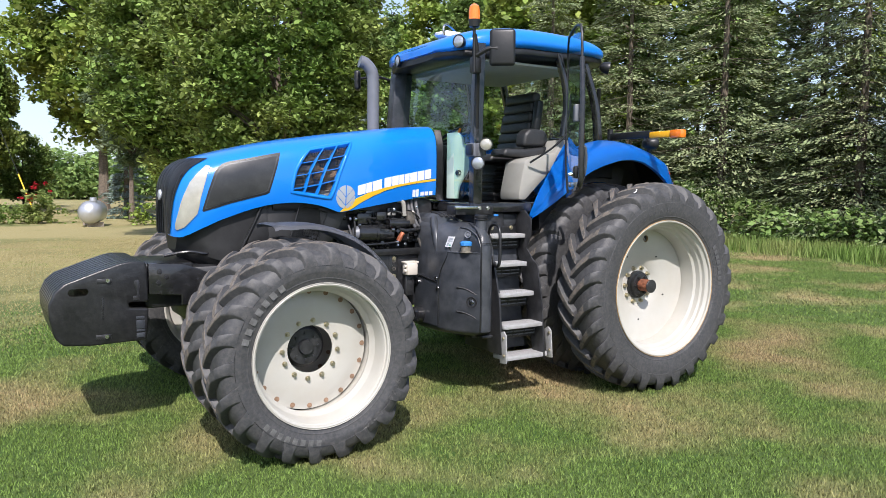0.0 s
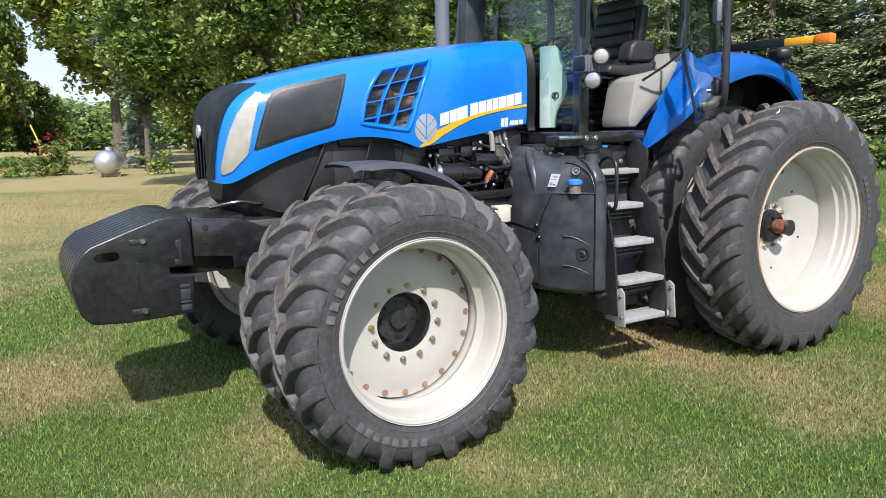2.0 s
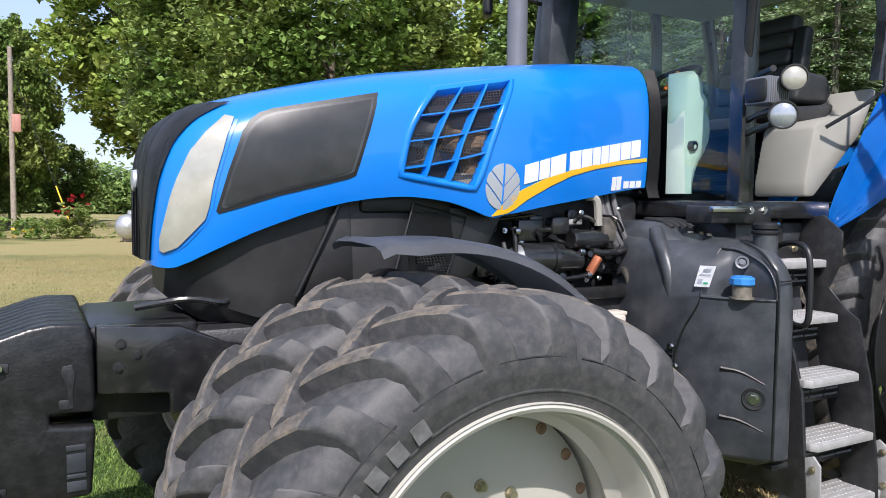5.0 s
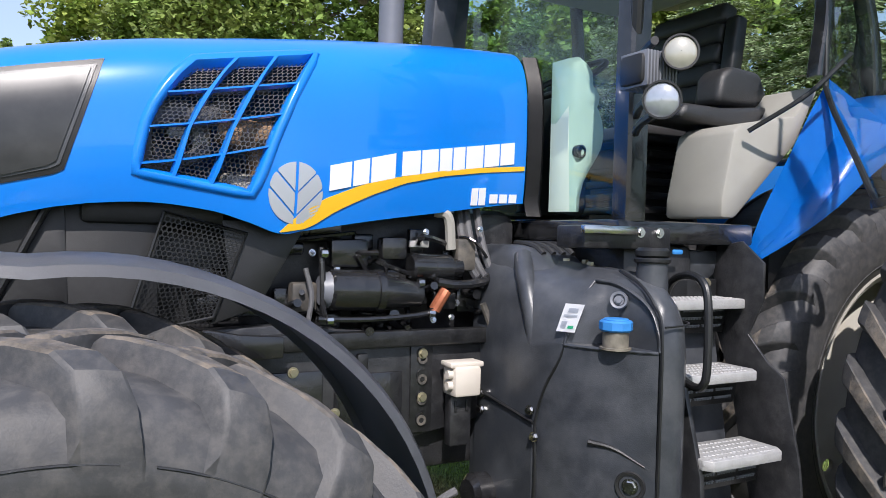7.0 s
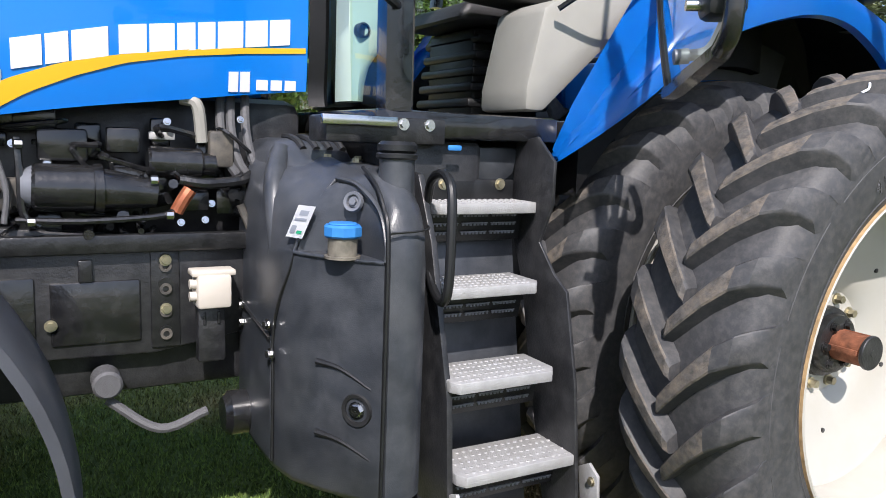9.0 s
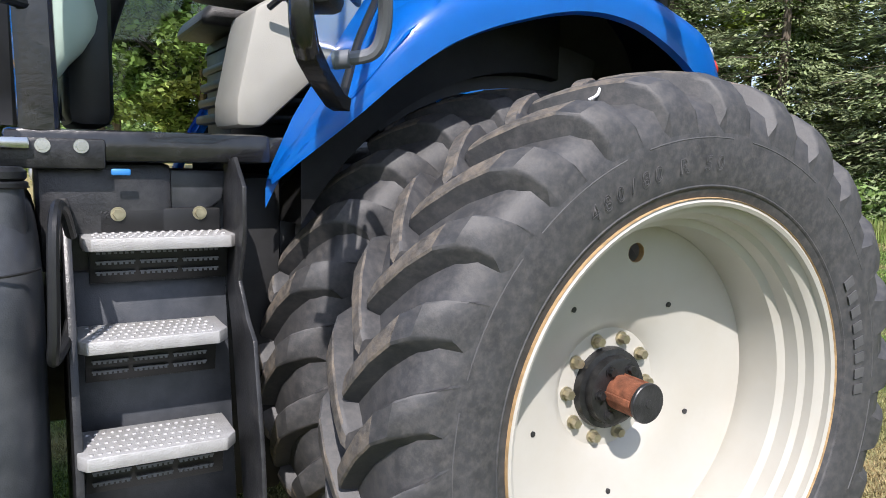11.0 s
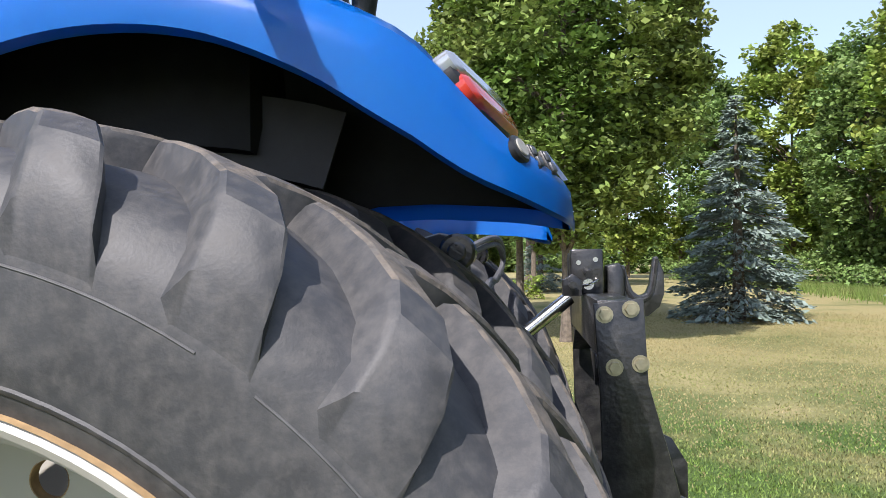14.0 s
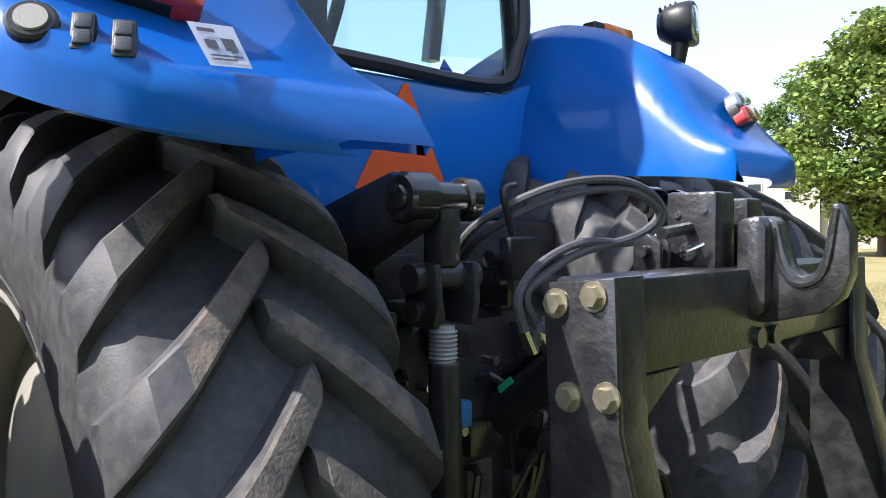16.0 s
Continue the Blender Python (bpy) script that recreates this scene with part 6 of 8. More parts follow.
# lower cover with its lap joint
bm = bmesh.new()
loft(bm, [[(1.482, -0.40, z), (1.477, -0.60, z - 0.022 * (z > 1)), (1.479, -0.785, z - 0.045 * (z > 1)), (1.49, -0.785, z - 0.045 * (z > 1)), (1.49, -0.40, z)] for z in (0.66, 1.088)])
bmesh.ops.recalc_face_normals(bm, faces=bm.faces)
part("tank_cover", bm, GREYPL, tank, "screwed-on tank cover panel")
bm = bmesh.new()
tube(bm, [(1.478, -0.40, 1.092), (1.474, -0.60, 1.07), (1.475, -0.79, 1.047)], 0.005, 6)
tube(bm, [(1.483, -0.795, 0.66), (1.483, -0.80, 0.9), (1.484, -0.795, 1.05), (1.493, -0.83, 1.17), (1.508, -0.885, 1.27), (1.516, -0.905, 1.325)], 0.005, 6)
part("cover_joint", bm, BLACK, tank, "dark lap joint of the cover")
for p in ((1.476, -0.775, 1.085), (1.478, -0.455, 1.08), (1.478, -0.80, 1.0), (1.478, -0.455, 1.02), (1.478, -0.455, 0.74)):
    bm = bmesh.new()
    bolt(bm, p, (-1, -0.25, 0), 0.013, 0.016)
    part("tank_bolt", bm, CHROME, tank, "small bright bolt")
# filler in its pocket
bm = bmesh.new()
cyl(bm, (1.605, -1.045, 1.325), (1.605, -1.045, 1.39), 0.041, n=24)
cyl(bm, (1.605, -1.045, 1.325), (1.605, -1.045, 1.332), 0.05, n=24)
part("fluid_neck", bm, NECK, tank, "dusty filler neck")
bm = bmesh.new()
cyl(bm, (1.605, -1.045, 1.382), (1.605, -1.045, 1.418), 0.053, n=10, bev=0.006)
cyl(bm, (1.605, -1.045, 1.416), (1.605, -1.045, 1.423), 0.040, n=20, bev=0.003)
part("fluid_cap", bm, CAP, tank, "bright blue filler cap")
bm = bmesh.new()
lathe(bm, [(0.0, 0.030), (0.012, 0.028), (0.010, 0.020), (0.0, 0.018)], 20, axis="z")
bolt(bm, (0, 0, 0), (0, 0, 1), 0.012, 0.012)
bm.transform(Matrix.Translation((1.655, -1.0, 1.475)) @ Vector((-0.75, -0.60, 0.2)).to_track_quat("Z", "Y").to_matrix().to_4x4())
part("pocket_screw", bm, FENDER, tank, "screw and washer in the filler pocket")
bm = bmesh.new()
cyl(bm, (1.775, -1.02, 1.49), (1.775, -1.02, 1.60), 0.054, 0.050, n=28)
part("fuel_neck", bm, GREYPL, tank, "black filler neck")
bm = bmesh.new()
cyl(bm, (1.775, -1.02, 1.598), (1.775, -1.02, 1.615), 0.060, n=32, bev=0.004)
cyl(bm, (1.775, -1.02, 1.612), (1.775, -1.02, 1.648), 0.057, n=32, bev=0.010)
part("fuel_cap", bm, BLACK, tank, "black ribbed fuel filler cap")
bm = bmesh.new()
LB = [Vector(p) for p in ((1.5065, -0.875, 1.362), (1.535, -0.935, 1.362), (1.575, -0.935, 1.452), (1.545, -0.872, 1.452))]
nl = (LB[1] - LB[0]).cross(LB[3] - LB[0]).normalized()
nl = nl if nl.y < 0 else -nl
va = [bm.verts.new(p + nl * 0.013) for p in LB]
bm.faces.new(va)
bmesh.ops.solidify(bm, geom=bm.faces[:], thickness=0.002)
lab = part("tank_label", bm, WHITE, tank, "white warning label")
for u0, u1, v0, v1, mt in ((0.15, 0.45, 0.12, 0.36, SILVER), (0.55, 0.85, 0.12, 0.22, GREEN), (0.15, 0.85, 0.52, 0.60, SILVER), (0.3, 0.8, 0.68, 0.84, SILVER)):
    bm = bmesh.new()
    va = [bm.verts.new(LB[0].lerp(LB[1], u).lerp(LB[3].lerp(LB[2], u), v) + nl * 0.0155) for u, v in ((u0, v0), (u1, v0), (u1, v1), (u0, v1))]
    bm.faces.new(va)
    bmesh.ops.solidify(bm, geom=bm.faces[:], thickness=0.0008)
    part("label_bar", bm, mt, lab, "small printed bar")
bm = bmesh.new()
tube(bm, [(1.512, -0.905, 1.326), (1.545, -0.895, 1.40), (1.595, -0.895, 1.48), (1.64, -0.90, 1.535)], 0.006, 6)
tube(bm, [(1.64, -0.90, 1.535), (1.67, -0.99, 1.52), (1.688, -1.10, 1.46), (1.688, -1.15, 1.38), (1.686, -1.157, 1.326)], 0.008, 6)
tube(bm, [(1.512, -0.905, 1.324), (1.565, -1.0, 1.322), (1.635, -1.095, 1.322), (1.683, -1.155, 1.324)], 0.006, 6)
part("pocket_rim", bm, GREYPL, tank, "rounded rim of the filler pocket", smooth=60)
face_n = Vector((-0.80, -0.60, 0)).normalized()
bm = bmesh.new()
lathe(bm, [(-0.004, 0.050), (0.008, 0.046), (0.006, 0.036), (-0.004, 0.032), (-0.004, 0.001)], 24, axis="z")
bm.transform(Matrix.Translation((1.637, -1.095, 0.90)) @ face_n.to_track_quat("Z", "Y").to_matrix().to_4x4())
tcap = part("tank_drain", bm, SHROUD, tank, "recessed drain plug")
bm = bmesh.new()
bolt(bm, Vector((1.637, -1.095, 0.90)), face_n, 0.019, 0.014)
part("drain_bolt", bm, CHROME, tcap)
# creases in the tank: their shade is put in as black strips
for z, dz in ((1.01, -0.045), (0.80, -0.04)):
    bm = bmesh.new()
    tube(bm, [(1.555, -0.988, z + 0.012), (1.605, -1.053, z), (1.664, -1.128, z + dz)], 0.010, 8, taper=0.004)
    part("tank_crease", bm, BLACK, tank, "pressed crease, its shade drawn as a black strip")
for p in ((1.70, -0.66, 1.585), (1.78, -0.70, 1.575), (1.82, -0.62, 1.58)):
    bm = bmesh.new()
    bolt(bm, p, (0, 0, 1), 0.014, 0.014)
    part("tank_bolt", bm, STEEL, tank, "small zinc bolt")
bm = bmesh.new()
box(bm, 1.70, 1.86, -1.02, -0.80, 0.565, 0.61, 0.008)
box(bm, 1.74, 1.85, -1.12, -1.0, 0.575, 0.60, 0.006)
part("tank_strap_foot", bm, DARK, tank, "black bracket under the tank")

# ---- steps ----
for i, (x0, x1, yo, z) in enumerate(((1.95, 2.36, -0.935, 1.462), (1.925, 2.30, -1.045, 1.215), (1.91, 2.29, -1.165, 0.960), (1.93, 2.38, -1.19, 0.68), (1.93, 2.42, -1.21, 0.405))):
    bm = bmesh.new()
    prism(bm, [(x0, yo + 0.03), (x0 + 0.02, yo), (x1 - 0.03, yo), (x1, yo + 0.04), (x1, yo + 0.2), (x0, yo + 0.2)], "z", z - 0.035, z, 0.004)
    st_ = part("step", bm, ALU, tractor, "worn pale metal step tread")
    bm = bmesh.new()
    for a in range(16):
        for b in range(5):
            x, y = x0 + 0.03 + (a + 0.5 * (b % 2)) * (x1 - x0 - 0.07) / 15.5, yo + 0.022 + b * 0.036
            cyl(bm, (x, y, z - 0.001), (x, y, z + 0.003), 0.0075, 0.005, 6)
    part("tread_relief", bm, ALU, st_, kind="stuff")
    if i < 4:
        bm = bmesh.new()
        zb = z - 0.135
        prism(bm, [(yo + 0.085, z - 0.03), (yo + 0.10, z - 0.03), (yo + 0.125, zb), (yo + 0.11, zb)], "x", x0 + 0.02, x1 - 0.02, 0.002)
        gr = part("step_grating", bm, BLACK, st_, "black pierced riser plate")
        bm = bmesh.new()
        for k in range(3):
            zz, yy = z - 0.050 - 0.030 * k, yo + 0.083 + 0.006 * k
            for b in range(3):
                xa = x0 + 0.035 + b * (x1 - x0 - 0.07) / 3
                wd = (x1 - x0 - 0.07) / 3 - 0.012
                box(bm, xa, xa + wd, yy - 0.001, yy + 0.004, zz + 0.004, zz + 0.008, 0)
                for a in range(7):
                    box(bm, xa + (a + 0.2) * wd / 7, xa + (a + 0.75) * wd / 7, yy - 0.001, yy + 0.004, zz - 0.002, zz + 0.004, 0)
        part("grip_teeth", bm, FENDER, gr, kind="stuff")
bm = bmesh.new()
prism(bm, [(-0.90, 1.55), (-0.6, 1.58), (-0.6, 0.42), (-1.17, 0.42), (-1.13, 0.9), (-1.0, 1.35)], "x", 1.905, 1.925, 0.003)
prism(bm, [(-0.78, 1.66), (-0.90, 1.68), (-1.0, 1.60), (-1.0, 1.46), (-0.94, 1.33), (-1.03, 1.235), (-1.10, 1.19), (-1.17, 0.9), (-1.215, 0.50), (-1.22, 0.36), (-1.06, 0.38), (-0.92, 0.9), (-0.86, 1.16), (-0.76, 1.40)], "x", 2.345, 2.358, 0.003)
sf = part("step_frame", bm, DARK, tractor, "black step side plates")
bm = bmesh.new()
prism(bm, [(-0.76, 1.45), (-0.72, 1.45), (-0.90, 0.42), (-0.94, 0.42)], "x", 1.93, 2.345, 0.003)
part("step_riser", bm, GREYPL, sf, "black sheet behind the steps")
for x, pts in ((1.912, [(-1.235, 0.355), (-1.14, 0.345), (-1.11, 0.60), (-1.19, 0.635), (-1.225, 0.60)]), (2.425, [(-1.235, 0.355), (-1.16, 0.345), (-1.12, 0.60), (-1.17, 0.63), (-1.215, 0.60)])):
    bm = bmesh.new()
    prism(bm, pts, "x", x, x + 0.012, 0.002)
    hanger = part("step_hanger", bm, ALU, sf, "worn metal plate that holds the lowest step")
    for y, z in ((-1.19, 0.575), (-1.20, 0.42)):
        bm = bmesh.new()
        bolt(bm, (x, y, z), (-1, 0, 0), 0.012, 0.010)
        part("hanger_bolt", bm, STEEL, hanger)
bm = bmesh.new()
tube(bm, [(1.925, -0.93, 1.47), (1.91, -0.98, 1.535), (1.895, -1.06, 1.56), (1.885, -1.13, 1.545), (1.878, -1.165, 1.48), (1.872, -1.175, 1.28), (1.868, -1.165, 1.215), (1.875, -1.12, 1.20), (1.90, -1.03, 1.22), (1.915, -0.98, 1.26)], 0.014, 10)
part("handrail", bm, BLACK, tractor, "black looped grab rail")
bm = bmesh.new()
box(bm, 2.0, 2.33, -0.80, -0.78, 1.46, 1.53, 0.006)
part("step_bolt_plate", bm, BLACK, tractor, "black plate over the top step")
for x in (2.05, 2.27):
    bm = bmesh.new()
    bolt(bm, (x, -0.80, 1.515), (0, -1, 0), 0.015, 0.014)
    part("step_bolt", bm, STEEL, tractor, "zinc bolt")

# ---- engine side ----
eng = bmesh.new()
prism(eng, [(0.2, 1.34), (0.72, 1.36), (1.32, 1.30), (1.50, 1.285), (1.50, 0.98), (1.2, 0.93), (0.2, 0.95)], "y", -0.42, -0.36, 0.01)
rail = part("frame_rail", eng, DARK, tractor, "black side rail of the frame")
bm = bmesh.new()
box(bm, 0.2, 1.5, -0.46, -0.42, 1.27, 1.33, 0.01)
for z in (1.24, 1.16, 1.08, 1.0):
    cyl(bm, (1.235, -0.42, z), (1.235, -0.435, z), 0.022, n=14)
box(bm, 1.19, 1.28, -0.428, -0.42, 0.95, 1.28, 0.006)
box(bm, 0.98, 1.02, -0.44, -0.42, 1.18, 1.25, 0.005)
part("rail_flange", bm, IRON, rail)
for p in ((0.55, 1.12), (0.75, 1.2), (1.235, 1.24), (1.235, 1.08), (0.9, 1.05)):
    bm = bmesh.new()
    bolt(bm, (p[0], -0.435, p[1]), (0, -1, 0), 0.014, 0.012)
    part("rail_bolt", bm, STEEL, rail, "zinc bolt")
bm = bmesh.new()
cyl(bm, (0.86, -0.44, 1.475), (1.04, -0.44, 1.47), 0.072, n=24, bev=0.012)
cyl(bm, (1.03, -0.44, 1.47), (1.055, -0.44, 1.47), 0.077, n=24)
cyl(bm, (1.05, -0.44, 1.47), (1.21, -0.44, 1.455), 0.065, 0.045, 20)
starter = part("starter_motor", bm, GLOSS, tractor, "black starter motor")
bm = bmesh.new()
cyl(bm, (0.835, -0.44, 1.475), (0.87, -0.44, 1.475), 0.05, 0.066, 20)
part("starter_cap", bm, FENDER, starter)
bm = bmesh.new()
cyl(bm, (1.19, -0.40, 1.555), (1.36, -0.40, 1.55), 0.05, n=20, bev=0.008)
cyl(bm, (1.36, -0.40, 1.55), (1.40, -0.40, 1.55), 0.036, n=16)
part("fuel_pump", bm, GLOSS, tractor, "black pump body")
bm = bmesh.new()
tube(bm, [(1.27, -0.45, 1.40), (1.29, -0.46, 1.44), (1.31, -0.46, 1.47)], 0.022, 10)
part("solenoid_cap", bm, COPPER, tractor, "orange-brown terminal cap")
bm = bmesh.new()
rngp = random.Random(5)
for k in range(26):
    x = rngp.uniform(0.75, 1.5)
    z = rngp.uniform(1.32, 1.46)
    cyl(bm, (x, -0.36, z), (x + rngp.uniform(-0.02, 0.05), rngp.uniform(-0.47, -0.40), z + rngp.uniform(-0.03, 0.03)), rngp.uniform(0.008, 0.022), n=8)
for k in range(14):
    x = rngp.uniform(0.7, 1.45)
    z = rngp.uniform(1.35, 1.68)
    tube(bm, [(x, -0.33, z), (x + rngp.uniform(-0.1, 0.1), -0.44, z + rngp.uniform(-0.06, 0.06)), (x + rngp.uniform(-0.2, 0.2), -0.36, z + rngp.uniform(-0.12, 0.06))], rngp.uniform(0.006, 0.012), 6, 4)
for k in range(16):
    x, z = rngp.uniform(0.3, 1.5), rngp.uniform(1.3, 1.72)
    a, b = rngp.uniform(0.03, 0.1), rngp.uniform(0.02, 0.07)
    box(bm, x - a, x + a, -0.36, -0.28 - rngp.uniform(0.02, 0.1), z - b, z + b, 0.01)
part("engine_pipework", bm, GLOSS, tractor, "tangle of black pipes and fittings", kind="stuff")
bm = bmesh.new()
for k in range(9):
    x, z = rngp.uniform(0.8, 1.5), rngp.uniform(1.34, 1.7)
    bolt(bm, (x, -0.40, z), (0, -1, 0.2), 0.009, 0.012)
part("engine_hardware", bm, CHROME, tractor, kind="stuff")
for dx in (0, 0.035, 0.085):
    bm = bmesh.new()
    tube(bm, [(1.44 + dx, -0.30, 1.78), (1.43 + dx, -0.36, 1.66), (1.45 + dx, -0.40, 1.55), (1.52 + dx, -0.40, 1.47)], 0.016, 8)
    part("coolant_hose", bm, HOSE, tractor, "grey hose behind the engine")
bm = bmesh.new()
tube(bm, [(1.30, -0.38, 1.76), (1.345, -0.40, 1.74), (1.36, -0.40, 1.62)], 0.02, 8)
part("heat_shield", bm, BEIGE, tractor)
bm = bmesh.new()
box(bm, 1.20, 1.28, -0.375, -0.36, 1.625, 1.65, 0.003)
part("engine_plate", bm, ALU, tractor, "small metal plate")
for x0, x1, z0, z1, d in ((0.62, 0.86, 0.97, 1.20, 0.012), (0.90, 1.16, 0.98, 1.18, 0.010), (0.30, 0.58, 1.00, 1.22, 0.014)):
    bm = bmesh.new()
    box(bm, x0, x1, -0.42 - d, -0.415, z0, z1, 0.012)
    part("rail_plate", bm, GLOSS, rail, "black plate bolted to the rail")
for k in range(4):
    bm = bmesh.new()
    lathe(bm, [(-0.428, 0.020), (-0.437, 0.019), (-0.437, 0.010), (-0.425, 0.009), (-0.425, 0.001)], 16, (1.235, 0, 1.22 - 0.075 * k), "y")
    part("rail_eye", bm, DUSTY, rail, "dusty bolt eye")
for k, pts in enumerate(([(0.82, -0.47, 1.38), (1.0, -0.475, 1.375), (1.20, -0.47, 1.385), (1.26, -0.46, 1.40)], [(0.83, -0.46, 1.62), (0.835, -0.47, 1.50), (0.84, -0.47, 1.40), (0.88, -0.46, 1.36)],
                         [(1.28, -0.45, 1.50), (1.36, -0.46, 1.49), (1.47, -0.45, 1.50), (1.52, -0.42, 1.52)], [(1.47, -0.46, 1.42), (1.505, -0.47, 1.32), (1.515, -0.47, 1.2), (1.50, -0.47, 1.08)], [(0.78, -0.45, 1.55), (0.80, -0.46, 1.46), (0.79, -0.46, 1.37)])):
    bm = bmesh.new()
    tube(bm, pts, (0.010, 0.011, 0.017, 0.013, 0.009)[k], 8, 5)
    part("engine_pipe", bm, (GLOSS, GLOSS, GLOSS, DUSTY, HOSE)[k], tractor, "pipe along the engine side")
for x, z in ((0.86, 1.375), (1.245, 1.39), (0.835, 1.60), (1.51, 1.20), (1.20, 1.50)):
    bm = bmesh.new()
    cyl(bm, (x - 0.012, -0.475, z), (x + 0.012, -0.475, z), 0.015, n=8, bev=0.002)
    part("pipe_union", bm, CHROME, tractor, "bright pipe union")
for x, z, w_, h_ in ((0.79, 1.45, 0.045, 0.05), (0.95, 1.60, 0.07, 0.05), (1.12, 1.62, 0.05, 0.04), (1.33, 1.43, 0.05, 0.035), (1.42, 1.60, 0.04, 0.06)):
    bm = bmesh.new()
    box(bm, x - w_, x + w_, -0.42, -0.36, z - h_, z + h_, 0.012)
    part("engine_casting", bm, DUSTY if w_ < 0.046 else GLOSS, tractor, "small casting on the engine side")
# white fuel sensor block on its bracket
bm = bmesh.new()
box(bm, 1.375, 1.485, -0.52, -0.42, 1.09, 1.20, 0.012)
box(bm, 1.36, 1.50, -0.51, -0.43, 1.195, 1.215, 0.006)
cyl(bm, (1.375, -0.49, 1.13), (1.355, -0.49, 1.13), 0.016, n=12)
cyl(bm, (1.375, -0.49, 1.17), (1.355, -0.49, 1.17), 0.016, n=12)
bm.transform(Matrix.Translation((-0.06, -0.02, 0)))
part("filter_head", bm, mat("cream_paint", (0.58, 0.53, 0.46), 0.5, 0, 0.08, 20, DUST, 0.2, 20), tractor, "white painted filter head")
bm = bmesh.new()
box(bm, 1.385, 1.475, -0.47, -0.42, 0.90, 1.09, 0.01)
for x in (1.405, 1.452):
    box(bm, x - 0.005, x + 0.005, -0.476, -0.47, 1.03, 1.07, 0.002)
bm.transform(Matrix.Translation((-0.06, -0.02, 0)))
part("filter_bracket", bm, DARK, tractor, "black slotted bracket")
bm = bmesh.new()
cyl(bm, (1.40, -0.50, 0.72), (1.53, -0.50, 0.72), 0.075, n=24, bev=0.02)
part("air_horn_canister", bm, GLOSS, tractor, "black canister under the frame")
bm = bmesh.new()
cyl(bm, (1.05, -0.40, 0.86), (1.05, -0.50, 0.86), 0.045, n=18, bev=0.008)
tube(bm, [(1.05, -0.45, 0.80), (1.2, -0.5, 0.70), (1.35, -0.5, 0.74)], 0.016, 8)
part("steering_hose", bm, HOSE, tractor, "grey hose and coupling")
# honeycomb guard beside the fan
def guard_at(u, v):
    lo = Vector((0.22 + 0.26 * u, -0.465, 1.345 + 0.05 * u))
    hi = Vector((0.33 + 0.25 * u, -0.465, 1.72 - 0.06 * u))
    return lo.lerp(hi, v)


honeycomb("fan_guard", guard_at, 0.27, 0.35, 0.016, BLACK, tractor, "black honeycomb fan guard", 0.22)
bm = bmesh.new()
tube(bm, [guard_at(0, 0), guard_at(1, 0), guard_at(1, 0.5), guard_at(1, 1), guard_at(0, 1), guard_at(0, 0)], 0.006, 6, smooth=False)
part("fan_guard_rim", bm, BLACK, tractor)
bm = bmesh.new()
prism(bm, [(0.50, 1.72), (0.78, 1.70), (0.62, 1.42), (0.47, 1.37), (0.53, 1.5)], "y", -0.46, -0.45, 0.003)
part("fan_cover", bm, BLACK, tractor, "smooth black cover plate beside the fan")
bm = bmesh.new()
prism(bm, [(0.20, 1.30), (0.30, 1.34), (0.46, 1.36), (0.56, 1.34), (0.70, 1.33), (0.70, 1.26), (0.25, 1.25)], "y", -0.50, -0.46, 0.008)
part("axle_cradle", bm, GLOSS, tractor, "black cast axle cradle")
bm = bmesh.new()
box(bm, 0.1, 0.7, -0.46, -0.2, 1.68, 1.76, 0.02)
part("air_shroud", bm, SHROUD, tractor, "dull black shroud under the bonnet")

# ---- ground ----
bm = bmesh.new()
bmesh.ops.create_grid(bm, x_segments=60, y_segments=60, size=1)
for v in bm.verts:
    v.co.x, v.co.y = [math.copysign(abs(c) ** 2.5 * 900, c) for c in v.co.xy]
    v.co.z = 0
part("ground", bm, LAWN, None, "mown lawn with dry patches", smooth=60, category="ground", kind="structure")

rng = np.random.default_rng(3)


def blades(name, n, x0, x1, y0, y1, h, wd, material, label, focus=None):
    if focus is None:
        px, py = rng.uniform(x0, x1, n) + rng.normal(0, 0.9, n), rng.uniform(y0, y1, n) + rng.normal(0, 0.9, n)
    else:
        px, py = rng.normal(focus[0], focus[2], n), rng.normal(focus[1], focus[3], n)
    hh = h * rng.uniform(0.5, 1.3, n)
    a = rng.uniform(0, math.tau, n)
    lean = rng.uniform(0.1, 0.9, n) * hh
    b = rng.uniform(0, math.tau, n)
    ww = wd * rng.uniform(0.6, 1.4, n)
    v = np.zeros((n, 3, 3))
    v[:, 0] = np.stack([px - ww * np.cos(a), py - ww * np.sin(a), np.zeros(n)], 1)
    v[:, 1] = np.stack([px + ww * np.cos(a), py + ww * np.sin(a), np.zeros(n)], 1)
    v[:, 2] = np.stack([px + lean * np.cos(b), py + lean * np.sin(b), hh], 1)
    me = raw_mesh(name, v.reshape(-1, 3), np.arange(3 * n).reshape(n, 3), 3, material)
    return tagged(new(name, me), label, "grass", kind="stuff")


blades("lawn_grass", 520000, -4.6, 8, -5.0, 2.0, 0.026, 0.0040, BLADE, "short mown grass blades")
blades("lawn_grass", 70000, -4.6, 8, 2.0, 5, 0.030, 0.007, BLADE, "short mown grass blades beyond the machine")
blades("lawn_grass", 120000, 9, 19.5, -6, 8, 0.032, 0.009, BLADE, "short mown grass blades by the wood")
blades("parched_grass", 170000, -9, 15, 4.5, 22, 0.024, 0.010, STRAW, "parched yellow-green grass blades")


